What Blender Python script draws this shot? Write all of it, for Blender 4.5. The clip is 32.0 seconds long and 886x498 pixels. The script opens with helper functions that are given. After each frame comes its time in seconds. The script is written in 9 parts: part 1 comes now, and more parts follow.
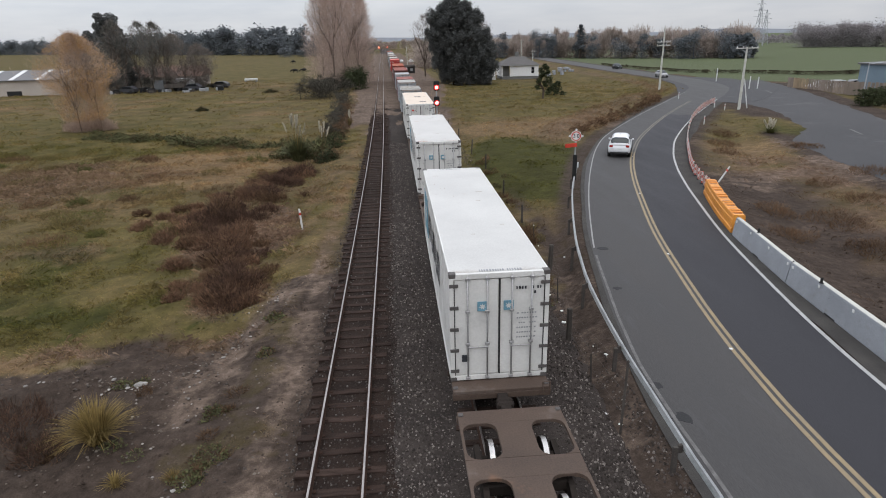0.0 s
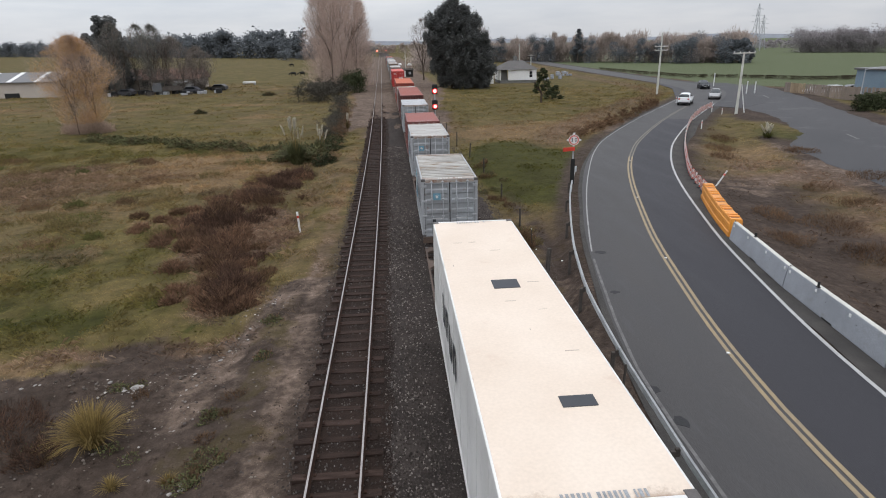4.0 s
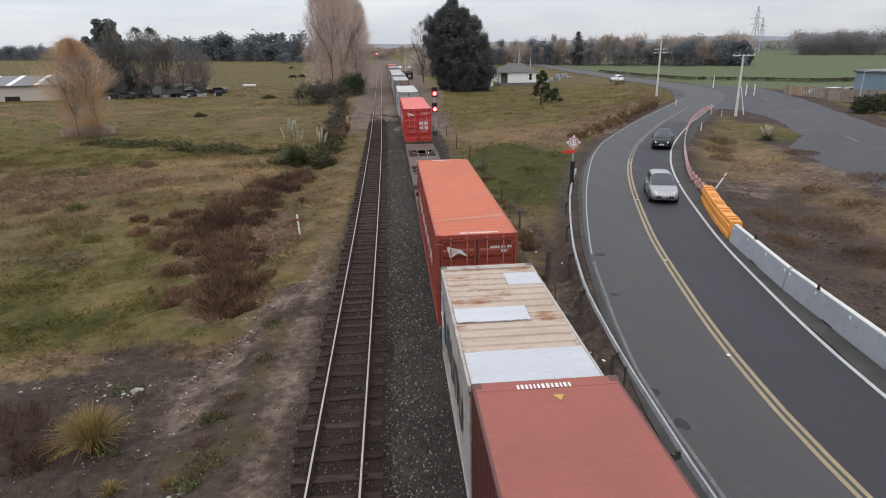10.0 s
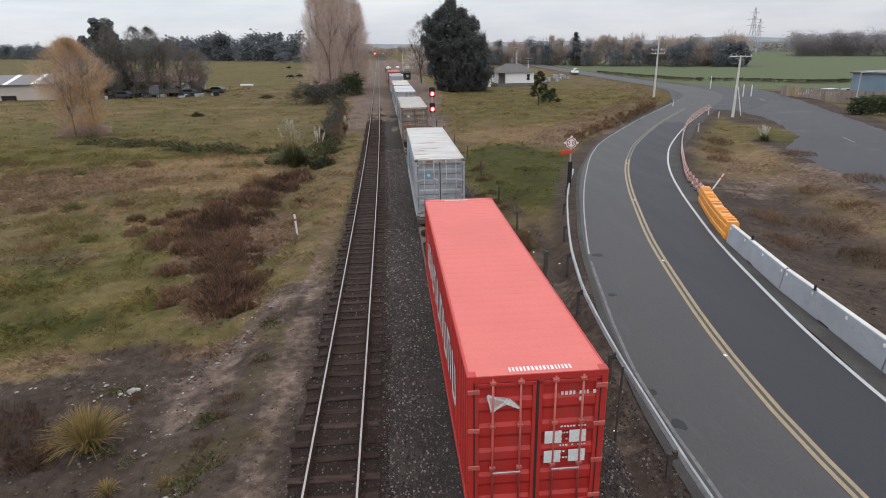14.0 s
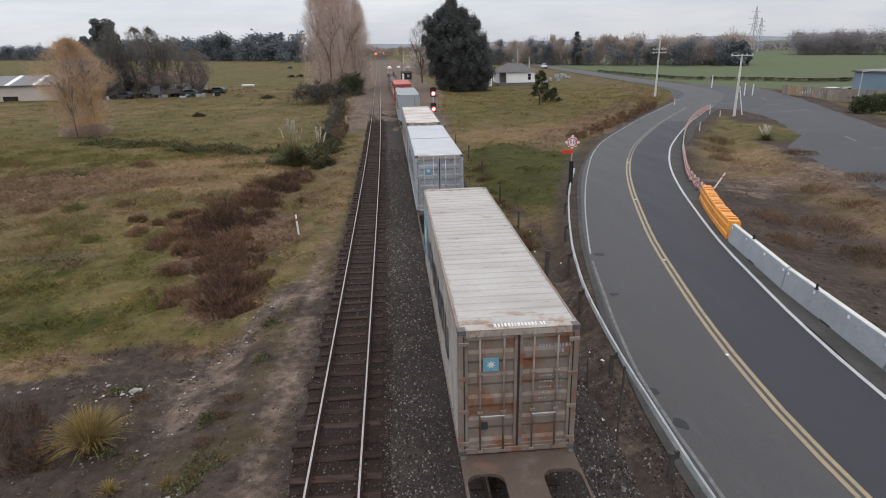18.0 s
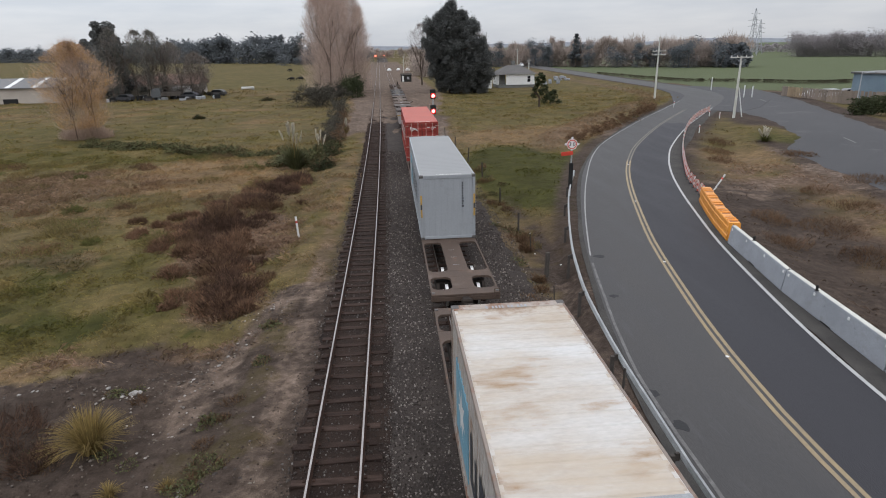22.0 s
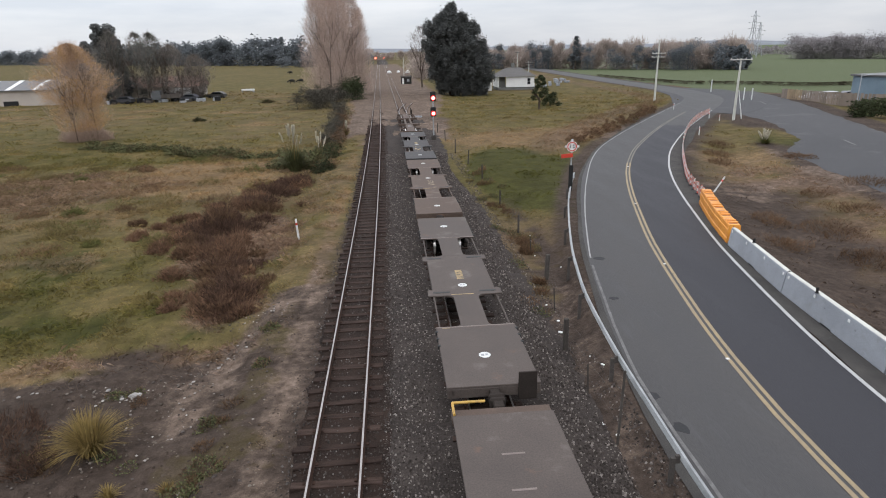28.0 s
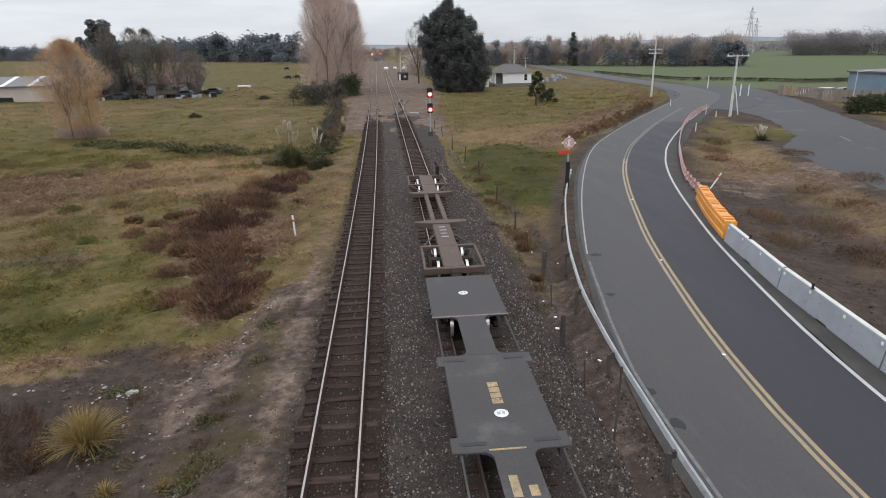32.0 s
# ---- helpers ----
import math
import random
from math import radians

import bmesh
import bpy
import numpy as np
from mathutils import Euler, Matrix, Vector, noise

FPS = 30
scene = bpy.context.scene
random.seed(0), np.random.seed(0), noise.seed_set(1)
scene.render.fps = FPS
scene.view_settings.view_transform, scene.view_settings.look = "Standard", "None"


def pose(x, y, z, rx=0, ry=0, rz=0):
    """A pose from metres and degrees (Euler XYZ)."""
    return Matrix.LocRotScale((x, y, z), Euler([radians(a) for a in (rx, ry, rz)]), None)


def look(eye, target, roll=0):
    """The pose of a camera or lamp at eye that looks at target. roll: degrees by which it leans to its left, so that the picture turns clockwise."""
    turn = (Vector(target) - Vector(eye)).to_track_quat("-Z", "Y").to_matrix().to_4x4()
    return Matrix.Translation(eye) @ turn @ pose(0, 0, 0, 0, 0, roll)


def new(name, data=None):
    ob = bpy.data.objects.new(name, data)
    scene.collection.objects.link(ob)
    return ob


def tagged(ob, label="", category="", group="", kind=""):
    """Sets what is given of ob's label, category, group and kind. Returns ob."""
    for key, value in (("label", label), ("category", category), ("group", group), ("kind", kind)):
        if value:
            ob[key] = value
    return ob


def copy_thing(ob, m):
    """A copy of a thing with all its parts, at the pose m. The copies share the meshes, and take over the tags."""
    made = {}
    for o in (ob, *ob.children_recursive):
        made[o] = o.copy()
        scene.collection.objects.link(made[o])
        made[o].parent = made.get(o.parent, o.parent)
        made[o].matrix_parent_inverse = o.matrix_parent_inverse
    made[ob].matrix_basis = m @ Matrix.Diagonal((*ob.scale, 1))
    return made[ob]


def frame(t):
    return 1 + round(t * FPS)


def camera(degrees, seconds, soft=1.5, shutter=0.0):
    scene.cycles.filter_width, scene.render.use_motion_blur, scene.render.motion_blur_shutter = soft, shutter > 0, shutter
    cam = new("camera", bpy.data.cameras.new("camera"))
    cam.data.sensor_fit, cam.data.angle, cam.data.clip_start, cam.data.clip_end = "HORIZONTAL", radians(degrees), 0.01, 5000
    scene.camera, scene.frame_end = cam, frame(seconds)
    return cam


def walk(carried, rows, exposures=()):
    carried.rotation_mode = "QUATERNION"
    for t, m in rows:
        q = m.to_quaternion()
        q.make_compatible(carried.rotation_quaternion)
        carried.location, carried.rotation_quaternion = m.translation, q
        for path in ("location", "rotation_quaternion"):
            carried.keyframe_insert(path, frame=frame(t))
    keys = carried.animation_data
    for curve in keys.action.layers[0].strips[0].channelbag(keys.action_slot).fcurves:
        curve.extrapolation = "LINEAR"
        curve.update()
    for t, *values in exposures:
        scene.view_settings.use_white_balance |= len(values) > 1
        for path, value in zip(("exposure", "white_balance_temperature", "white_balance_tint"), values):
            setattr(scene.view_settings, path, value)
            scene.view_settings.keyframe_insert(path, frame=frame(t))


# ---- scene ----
# ---- camera: it stands still on an overbridge and sways a little ----
cam = camera(72.86, 32.0, 1.0)
EYE = (0.0, 0.0, 9.044)
PATH = [
    (0.0, pose(*EYE, 70.641, 1.270, -4.519)), (0.5, pose(*EYE, 70.687, 1.263, -4.527)), (1.0, pose(*EYE, 70.707, 1.206, -4.531)),
    (1.5, pose(*EYE, 70.868, 1.193, -4.478)), (2.0, pose(*EYE, 70.938, 1.152, -4.490)), (2.5, pose(*EYE, 70.966, 1.040, -4.591)),
    (3.0, pose(*EYE, 70.966, 1.051, -4.592)), (3.5, pose(*EYE, 70.960, 1.056, -4.637)), (5.5, pose(*EYE, 70.976, 1.070, -4.697)),
    (6.0, pose(*EYE, 70.952, 1.044, -4.737)), (6.5, pose(*EYE, 70.930, 1.081, -4.749)), (7.0, pose(*EYE, 70.922, 1.106, -4.753)),
    (7.5, pose(*EYE, 70.986, 1.106, -4.736)), (8.0, pose(*EYE, 71.150, 1.107, -4.677)), (8.5, pose(*EYE, 71.226, 1.086, -4.695)),
    (9.0, pose(*EYE, 71.146, 1.115, -4.678)), (9.5, pose(*EYE, 71.092, 1.171, -4.633)), (10.0, pose(*EYE, 71.202, 1.121, -4.698)),
    (10.5, pose(*EYE, 71.225, 1.184, -4.666)), (11.0, pose(*EYE, 71.260, 1.054, -4.724)), (11.5, pose(*EYE, 71.334, 1.104, -4.720)),
    (12.0, pose(*EYE, 71.286, 1.086, -4.742)), (12.5, pose(*EYE, 71.062, 1.108, -4.748)), (13.0, pose(*EYE, 71.058, 1.100, -4.747)),
    (13.5, pose(*EYE, 71.165, 1.042, -4.834)), (14.0, pose(*EYE, 71.215, 0.979, -4.896)), (14.5, pose(*EYE, 71.189, 1.040, -4.853)),
    (16.5, pose(*EYE, 71.160, 1.008, -4.947)), (17.0, pose(*EYE, 71.223, 1.023, -4.931)), (17.5, pose(*EYE, 71.228, 1.067, -4.859)),
    (18.0, pose(*EYE, 71.194, 1.117, -4.811)), (18.5, pose(*EYE, 71.235, 1.191, -4.781)), (19.0, pose(*EYE, 71.322, 1.221, -4.800)),
    (19.5, pose(*EYE, 71.325, 1.186, -4.834)), (20.0, pose(*EYE, 71.383, 1.168, -4.841)), (20.5, pose(*EYE, 71.385, 1.172, -4.773)),
    (21.0, pose(*EYE, 71.307, 1.167, -4.838)), (21.5, pose(*EYE, 71.294, 1.227, -4.816)), (22.0, pose(*EYE, 71.384, 1.179, -4.838)),
    (22.5, pose(*EYE, 71.406, 1.109, -4.894)), (23.0, pose(*EYE, 71.465, 1.156, -4.872)), (23.5, pose(*EYE, 71.464, 1.186, -4.808)),
    (24.0, pose(*EYE, 71.414, 1.261, -4.856)), (24.5, pose(*EYE, 71.284, 1.217, -4.920)), (25.0, pose(*EYE, 71.442, 1.198, -4.962)),
    (25.5, pose(*EYE, 71.496, 1.097, -4.998)), (27.5, pose(*EYE, 71.538, 1.146, -4.923)), (28.0, pose(*EYE, 71.588, 1.175, -4.836)),
    (28.5, pose(*EYE, 71.602, 0.974, -5.040)), (29.0, pose(*EYE, 71.738, 0.977, -4.864)), (29.5, pose(*EYE, 71.542, 0.911, -4.911)),
    (30.0, pose(*EYE, 71.633, 0.918, -5.026)), (30.5, pose(*EYE, 71.564, 1.141, -4.685)), (31.0, pose(*EYE, 71.428, 1.244, -4.820)),
    (31.5, pose(*EYE, 71.290, 1.182, -4.992)), (32.0, pose(*EYE, 71.246, 1.146, -5.127)),
]
walk(cam, PATH, [(0.0, -0.08), (2.0, 0.04), (3.0, -0.06), (6.0, 0.0), (9.0, -0.02), (10.0, 0.08), (11.0, 0.07), (12.0, 0.08), (14.0, 0.10), (17.0, 0.04), (20.0, 0.02), (22.0, -0.05), (23.0, 0.07), (25.0, 0.08), (28.0, 0.14), (32.0, 0.12)])

# ---- overcast evening sky and a very soft sun ----
world = bpy.data.worlds.new("world")
scene.world = world
world.use_nodes = True
wn, wl = world.node_tree.nodes, world.node_tree.links
bg = wn["Background"]
sky = wn.new("ShaderNodeTexSky")
sky.sky_type, sky.sun_disc = "NISHITA", False
sky.sun_elevation, sky.sun_rotation = radians(24), radians(150)
co = wn.new("ShaderNodeTexCoord")
sep = wn.new("ShaderNodeSeparateXYZ")
wl.new(co.outputs["Generated"], sep.inputs[0])
# overcast: the zenith is brighter than the horizon
grad = wn.new("ShaderNodeMapRange")
grad.inputs[1].default_value, grad.inputs[2].default_value = 0.0, 1.0
grad.inputs[3].default_value, grad.inputs[4].default_value = 0.80, 2.75
wl.new(sep.outputs[2], grad.inputs[0])
mp = wn.new("ShaderNodeMapping")
mp.inputs["Scale"].default_value = (2.2, 2.2, 13.0)
wl.new(co.outputs["Generated"], mp.inputs[0])
cn = wn.new("ShaderNodeTexNoise")
cn.inputs["Scale"].default_value, cn.inputs["Detail"].default_value, cn.inputs["Roughness"].default_value = 1.6, 6, 0.55
wl.new(mp.outputs[0], cn.inputs["Vector"])
cr = wn.new("ShaderNodeValToRGB")
cr.color_ramp.elements[0].position, cr.color_ramp.elements[1].position = 0.36, 0.66
cr.color_ramp.elements[0].color, cr.color_ramp.elements[1].color = (0.66, 0.70, 0.785, 1), (0.84, 0.86, 0.915, 1)
wl.new(cn.outputs["Fac"], cr.inputs[0])
mul = wn.new("ShaderNodeVectorMath")
mul.operation = "SCALE"
wl.new(cr.outputs[0], mul.inputs[0])
wl.new(grad.outputs[0], mul.inputs["Scale"])
skm = wn.new("ShaderNodeVectorMath")
skm.operation = "SCALE"
skm.inputs["Scale"].default_value = 0.08
wl.new(sky.outputs[0], skm.inputs[0])
mixs = wn.new("ShaderNodeMixRGB")
mixs.inputs[0].default_value = 0.88
wl.new(skm.outputs[0], mixs.inputs[1])
wl.new(mul.outputs[0], mixs.inputs[2])
side = wn.new("ShaderNodeMapRange")
side.inputs[1].default_value, side.inputs[2].default_value = -0.7, 0.8
side.inputs[3].default_value, side.inputs[4].default_value = 1.07, 0.90
wl.new(sep.outputs[0], side.inputs[0])
lit = wn.new("ShaderNodeVectorMath")
lit.operation = "SCALE"
wl.new(mixs.outputs[0], lit.inputs[0])
wl.new(side.outputs[0], lit.inputs["Scale"])
wl.new(lit.outputs[0], bg.inputs[0])
bg.inputs[1].default_value = 1.08

sun_data = bpy.data.lights.new("sun", "SUN")
sun_data.energy, sun_data.angle, sun_data.color = 0.5, radians(40), (1.0, 0.96, 0.9)
sun = new("sun", sun_data)
sun.matrix_world = look((0, -30, 40), (6, 0, 0))
scene.view_settings.exposure = 0.0

# ---- materials ----
def nodes_of(name):
    m = bpy.data.materials.new(name)
    m.use_nodes = True
    return m, m.node_tree.nodes, m.node_tree.links, m.node_tree.nodes["Principled BSDF"]


def noise_node(n, l, vec, scale, detail=5, rough=0.6):
    t = n.new("ShaderNodeTexNoise")
    t.inputs["Scale"].default_value, t.inputs["Detail"].default_value, t.inputs["Roughness"].default_value = scale, detail, rough
    l.new(vec, t.inputs["Vector"])
    return t.outputs["Fac"]


def ramp(n, l, fac, a, b, ca=(0, 0, 0), cb=(1, 1, 1)):
    r = n.new("ShaderNodeValToRGB")
    e = r.color_ramp.elements
    e[0].position, e[1].position = a, b
    e[0].color, e[1].color = (*ca, 1), (*cb, 1)
    l.new(fac, r.inputs[0])
    return r.outputs[0]


def mix(n, l, fac, a, b, mode="MIX"):
    m = n.new("ShaderNodeMixRGB")
    m.blend_type = mode
    for i, v in enumerate((fac, a, b)):
        if isinstance(v, (int, float)):
            m.inputs[i].default_value = v
        elif isinstance(v, tuple):
            m.inputs[i].default_value = (*v, 1)
        else:
            l.new(v, m.inputs[i])
    return m.outputs[0]


def stuffy(name, col, col2=None, scale=3.0, fine=40.0, rough=0.8, metal=0.0, bump=0.3, dist=0.01, rust=None, spread=0.0, island=0.0, stretch=(1, 1, 1), blotch=0.5, wear=None, grain=1.0):
    """A surface: two colours in blotches, fine grain, relief, optional rust or wear patches, optional spread from piece to piece."""
    m, n, l, p = nodes_of(name)
    tc = n.new("ShaderNodeTexCoord")
    mp = n.new("ShaderNodeMapping")
    mp.inputs["Scale"].default_value = stretch
    l.new(tc.outputs["Object"], mp.inputs[0])
    v = mp.outputs[0]
    oi = n.new("ShaderNodeObjectInfo")
    off = n.new("ShaderNodeVectorMath")
    off.operation = "ADD"
    sc = n.new("ShaderNodeVectorMath")
    sc.operation = "SCALE"
    sc.inputs[0].default_value = (31.0, 17.0, 23.0)
    l.new(oi.outputs["Random"], sc.inputs["Scale"])
    l.new(v, off.inputs[0])
    l.new(sc.outputs[0], off.inputs[1])
    v = off.outputs[0]
    col2 = col2 or tuple(c * 0.72 for c in col)
    big = noise_node(n, l, v, scale, 5)
    sm = noise_node(n, l, v, fine, 3)
    c = mix(n, l, ramp(n, l, big, 0.5 - blotch * 0.35, 0.5 + blotch * 0.35), col2, col)
    g = ramp(n, l, sm, 0.25, 0.8, (1 - 0.26 * grain,) * 3, (1 + 0.14 * grain,) * 3)
    c = mix(n, l, 1.0, c, g, "MULTIPLY")
    r = rough
    if rust:
        rc, amount, rscale = rust
        rn = noise_node(n, l, v, rscale, 7, 0.68)
        mask = ramp(n, l, rn, 0.72 - amount * 0.35, 0.80 - amount * 0.25)
        c = mix(n, l, mask, c, rc)
    if wear:
        wc, amount, wscale = wear
        wnn = noise_node(n, l, v, wscale, 6, 0.62)
        mask = ramp(n, l, wnn, 0.68 - amount * 0.3, 0.86 - amount * 0.25)
        c = mix(n, l, mask, c, wc)
    if spread or island:
        src = oi.outputs["Random"]
        if island:
            src = n.new("ShaderNodeNewGeometry").outputs["Random Per Island"]
        k = max(spread, island)
        s = ramp(n, l, src, 0.0, 1.0, (1 - k, 1 - k, 1 - k), (1 + k, 1 + k, 1 + k))
        c = mix(n, l, 1.0, c, s, "MULTIPLY")
    l.new(c, p.inputs["Base Color"])
    rr = ramp(n, l, big, 0.2, 0.8, (r * 0.85,) * 3, (min(1, r * 1.12),) * 3)
    l.new(rr, p.inputs["Roughness"])
    p.inputs["Metallic"].default_value = metal
    p.inputs["Specular IOR Level"].default_value = 0.12 if rough >= 0.85 else 0.5 if rough < 0.72 else 0.3
    if bump:
        b = n.new("ShaderNodeBump")
        b.inputs["Strength"].default_value, b.inputs["Distance"].default_value = bump, dist
        l.new(sm, b.inputs["Height"])
        l.new(b.outputs[0], p.inputs["Normal"])
    return m


def thin(*mats):
    """Leaves and stalks let part of the light through."""
    for m in mats:
        n, l = m.node_tree.nodes, m.node_tree.links
        p = n["Principled BSDF"]
        t, x = n.new("ShaderNodeBsdfTranslucent"), n.new("ShaderNodeMixShader")
        l.new(p.inputs["Base Color"].links[0].from_socket, t.inputs["Color"])
        x.inputs[0].default_value = 0.42
        l.new(p.outputs[0], x.inputs[1])
        l.new(t.outputs[0], x.inputs[2])
        l.new(x.outputs[0], n["Material Output"].inputs["Surface"])


def glow(name, col, strength):
    m, n, l, p = nodes_of(name)
    p.inputs["Base Color"].default_value = (*col, 1)
    p.inputs["Emission Color"].default_value = (*col, 1)
    p.inputs["Emission Strength"].default_value = strength
    return m


# ---- mesh tools ----
class Mesh:
    """Collects faces for one mesh."""

    def __init__(self):
        self.v, self.f = [], []

    def add(self, vs, fs):
        o = len(self.v)
        self.v += [tuple(p) for p in vs]
        self.f += [tuple(i + o for i in q) for q in fs]
        return self

    def box(self, x0, x1, y0, y1, z0, z1, c=0.0):
        if c <= 0:
            return self.add([(x, y, z) for z in (z0, z1) for y in (y0, y1) for x in (x0, x1)],
                            [(0, 2, 3, 1), (4, 5, 7, 6), (0, 1, 5, 4), (2, 6, 7, 3), (0, 4, 6, 2), (1, 3, 7, 5)])
        c = min(c, (x1 - x0) * 0.45, (y1 - y0) * 0.45, (z1 - z0) * 0.45)
        ring = [(x0 + c, y0), (x1 - c, y0), (x1, y0 + c), (x1, y1 - c), (x1 - c, y1), (x0 + c, y1), (x0, y1 - c), (x0, y0 + c)]
        inner = [(min(max(x, x0 + c), x1 - c), min(max(y, y0 + c), y1 - c)) for x, y in ring]
        vs = [(x, y, z0) for x, y in inner] + [(x, y, z0 + c) for x, y in ring] + [(x, y, z1 - c) for x, y in ring] + [(x, y, z1) for x, y in inner]
        fs = [tuple(range(7, -1, -1)), tuple(range(24, 32))]
        for k in range(3):
            for i in range(8):
                j = (i + 1) % 8
                fs.append((8 * k + i, 8 * k + j, 8 * k + 8 + j, 8 * k + 8 + i))
        return self.add(vs, fs)

    def prism(self, poly, z0, z1):
        """poly: (x, y), anticlockwise."""
        k = len(poly)
        return self.add([(x, y, z0) for x, y in poly] + [(x, y, z1) for x, y in poly],
                        [tuple(range(k - 1, -1, -1)), tuple(range(k, 2 * k))] + [(i, (i + 1) % k, k + (i + 1) % k, k + i) for i in range(k)])

    def side(self, poly, x0, x1):
        """poly: (y, z) outline, drawn through from x0 to x1."""
        k = len(poly)
        return self.add([(x0, y, z) for y, z in poly] + [(x1, y, z) for y, z in poly],
                        [tuple(range(k - 1, -1, -1)), tuple(range(k, 2 * k))] + [(i, (i + 1) % k, k + (i + 1) % k, k + i) for i in range(k)])

    def tube(self, a, b, ra, rb=None, n=8, cap=True):
        a, b = Vector(a), Vector(b)
        rb = ra if rb is None else rb
        d = (b - a).normalized()
        u = d.orthogonal().normalized()
        w = d.cross(u)
        vs = []
        for p, r in ((a, ra), (b, rb)):
            vs += [p + u * (r * math.cos(6.28318 * i / n)) + w * (r * math.sin(6.28318 * i / n)) for i in range(n)]
        fs = [(i, (i + 1) % n, n + (i + 1) % n, n + i) for i in range(n)]
        if cap:
            fs += [tuple(range(n - 1, -1, -1)), tuple(range(n, 2 * n))]
        return self.add(vs, fs)

    def ball(self, c, r, seg=8, rings=5, sq=(1, 1, 1)):
        vs = [(c[0], c[1], c[2] - r * sq[2])]
        for k in range(1, rings):
            t = math.pi * k / rings
            vs += [(c[0] + r * sq[0] * math.sin(t) * math.cos(6.28318 * i / seg), c[1] + r * sq[1] * math.sin(t) * math.sin(6.28318 * i / seg), c[2] - r * sq[2] * math.cos(t)) for i in range(seg)]
        vs.append((c[0], c[1], c[2] + r * sq[2]))
        fs = [(0, 1 + (i + 1) % seg, 1 + i) for i in range(seg)]
        for k in range(rings - 2):
            o = 1 + k * seg
            fs += [(o + i, o + (i + 1) % seg, o + seg + (i + 1) % seg, o + seg + i) for i in range(seg)]
        o = 1 + (rings - 2) * seg
        fs += [(o + i, o + (i + 1) % seg, len(vs) - 1) for i in range(seg)]
        return self.add(vs, fs)

    def data(self, name, mat, smooth=False):
        me = bpy.data.meshes.new(name)
        me.from_pydata(self.v, [], self.f)
        me.materials.append(mat)
        if smooth:
            me.polygons.foreach_set("use_smooth", [True] * len(me.polygons))
        me.update()
        return me


FINE = {"stem_tangle", "leaves", "crown", "blades", "plume", "marking", "small_print", "roof_code", "side_lettering", "scuff", "wear_mark", "lattice"}


def part(name, bm, material, parent, label="", smooth=False):
    ob = new(name, bm if isinstance(bm, bpy.types.Mesh) else bm.data(name, material, smooth))
    if parent is not None:
        ob.parent = parent
    if label:
        ob["label"] = label
    if name in FINE:
        ob["kind"] = "stuff"
    return ob


def thing(name, m, label, category, group="", kind=""):
    ob = new(name)
    ob.empty_display_size = 0.3
    ob.matrix_basis = m
    return tagged(ob, label, category, group, kind)


def solid(name, bm, material, label, category="", group="", kind="", m=None, smooth=False):
    ob = part(name, bm, material, None, "", smooth)
    if m is not None:
        ob.matrix_basis = m
    return tagged(ob, label, category, group, kind)


def along(pts, step):
    """Points evenly spaced on a smooth line through pts (x, y), with the heading at each."""
    pts = [Vector(p) for p in pts]
    out = []
    for i in range(len(pts) - 1):
        a, b, c, d = pts[max(i - 1, 0)], pts[i], pts[i + 1], pts[min(i + 2, len(pts) - 1)]
        k = max(2, int((c - b).length / step))
        for j in range(k):
            t = j / k
            out.append(0.5 * (2 * b + (c - a) * t + (2 * a - 5 * b + 4 * c - d) * t * t + (3 * b - a - 3 * c + d) * t ** 3))
    out.append(pts[-1])
    res = []
    for i, p in enumerate(out):
        d = (out[min(i + 1, len(out) - 1)] - out[max(i - 1, 0)]).normalized()
        res.append((p, d))
    return res


def strip(line, a, b, z, rag=0.0):
    """A band beside a line, from a to b metres to its right, at height z; rag frays its edges."""
    me = Mesh()
    vs, fs = [], []
    for i, (p, d) in enumerate(line):
        r = Vector((d.y, -d.x))
        for s in (a, b(p) if callable(b) else b):
            q = p + r * (s + rag * (noise.noise(Vector((i * 0.31, s, 0.0))) + 0.6 * noise.noise(Vector((i * 1.1, s, 3.0)))))
            vs.append((q.x, q.y, z))
        if i:
            fs.append((2 * i - 2, 2 * i - 1, 2 * i + 1, 2 * i))
    return me.add(vs, fs)


def smoothstep(a, b, x):
    t = min(1.0, max(0.0, (x - a) / (b - a)))
    return t * t * (3 - 2 * t)


def fbm(x, y, s):
    return noise.fractal(Vector((x / s, y / s, 0.3)), 0.7, 2.0, 4)

def speckled(name, dark, mid, light):
    """Loose stones: most dark, some grey, a few bright."""
    m, n, l, p = nodes_of(name)
    r = n.new("ShaderNodeValToRGB")
    l.new(n.new("ShaderNodeNewGeometry").outputs["Random Per Island"], r.inputs[0])
    e = r.color_ramp.elements
    e[0].color, e[1].color = (*dark, 1), (*light, 1)
    k = e.new(0.8)
    k.color = (*mid, 1)
    l.new(r.outputs[0], p.inputs["Base Color"])
    p.inputs["Roughness"].default_value = 0.9
    p.inputs["Specular IOR Level"].default_value = 0.15
    return m


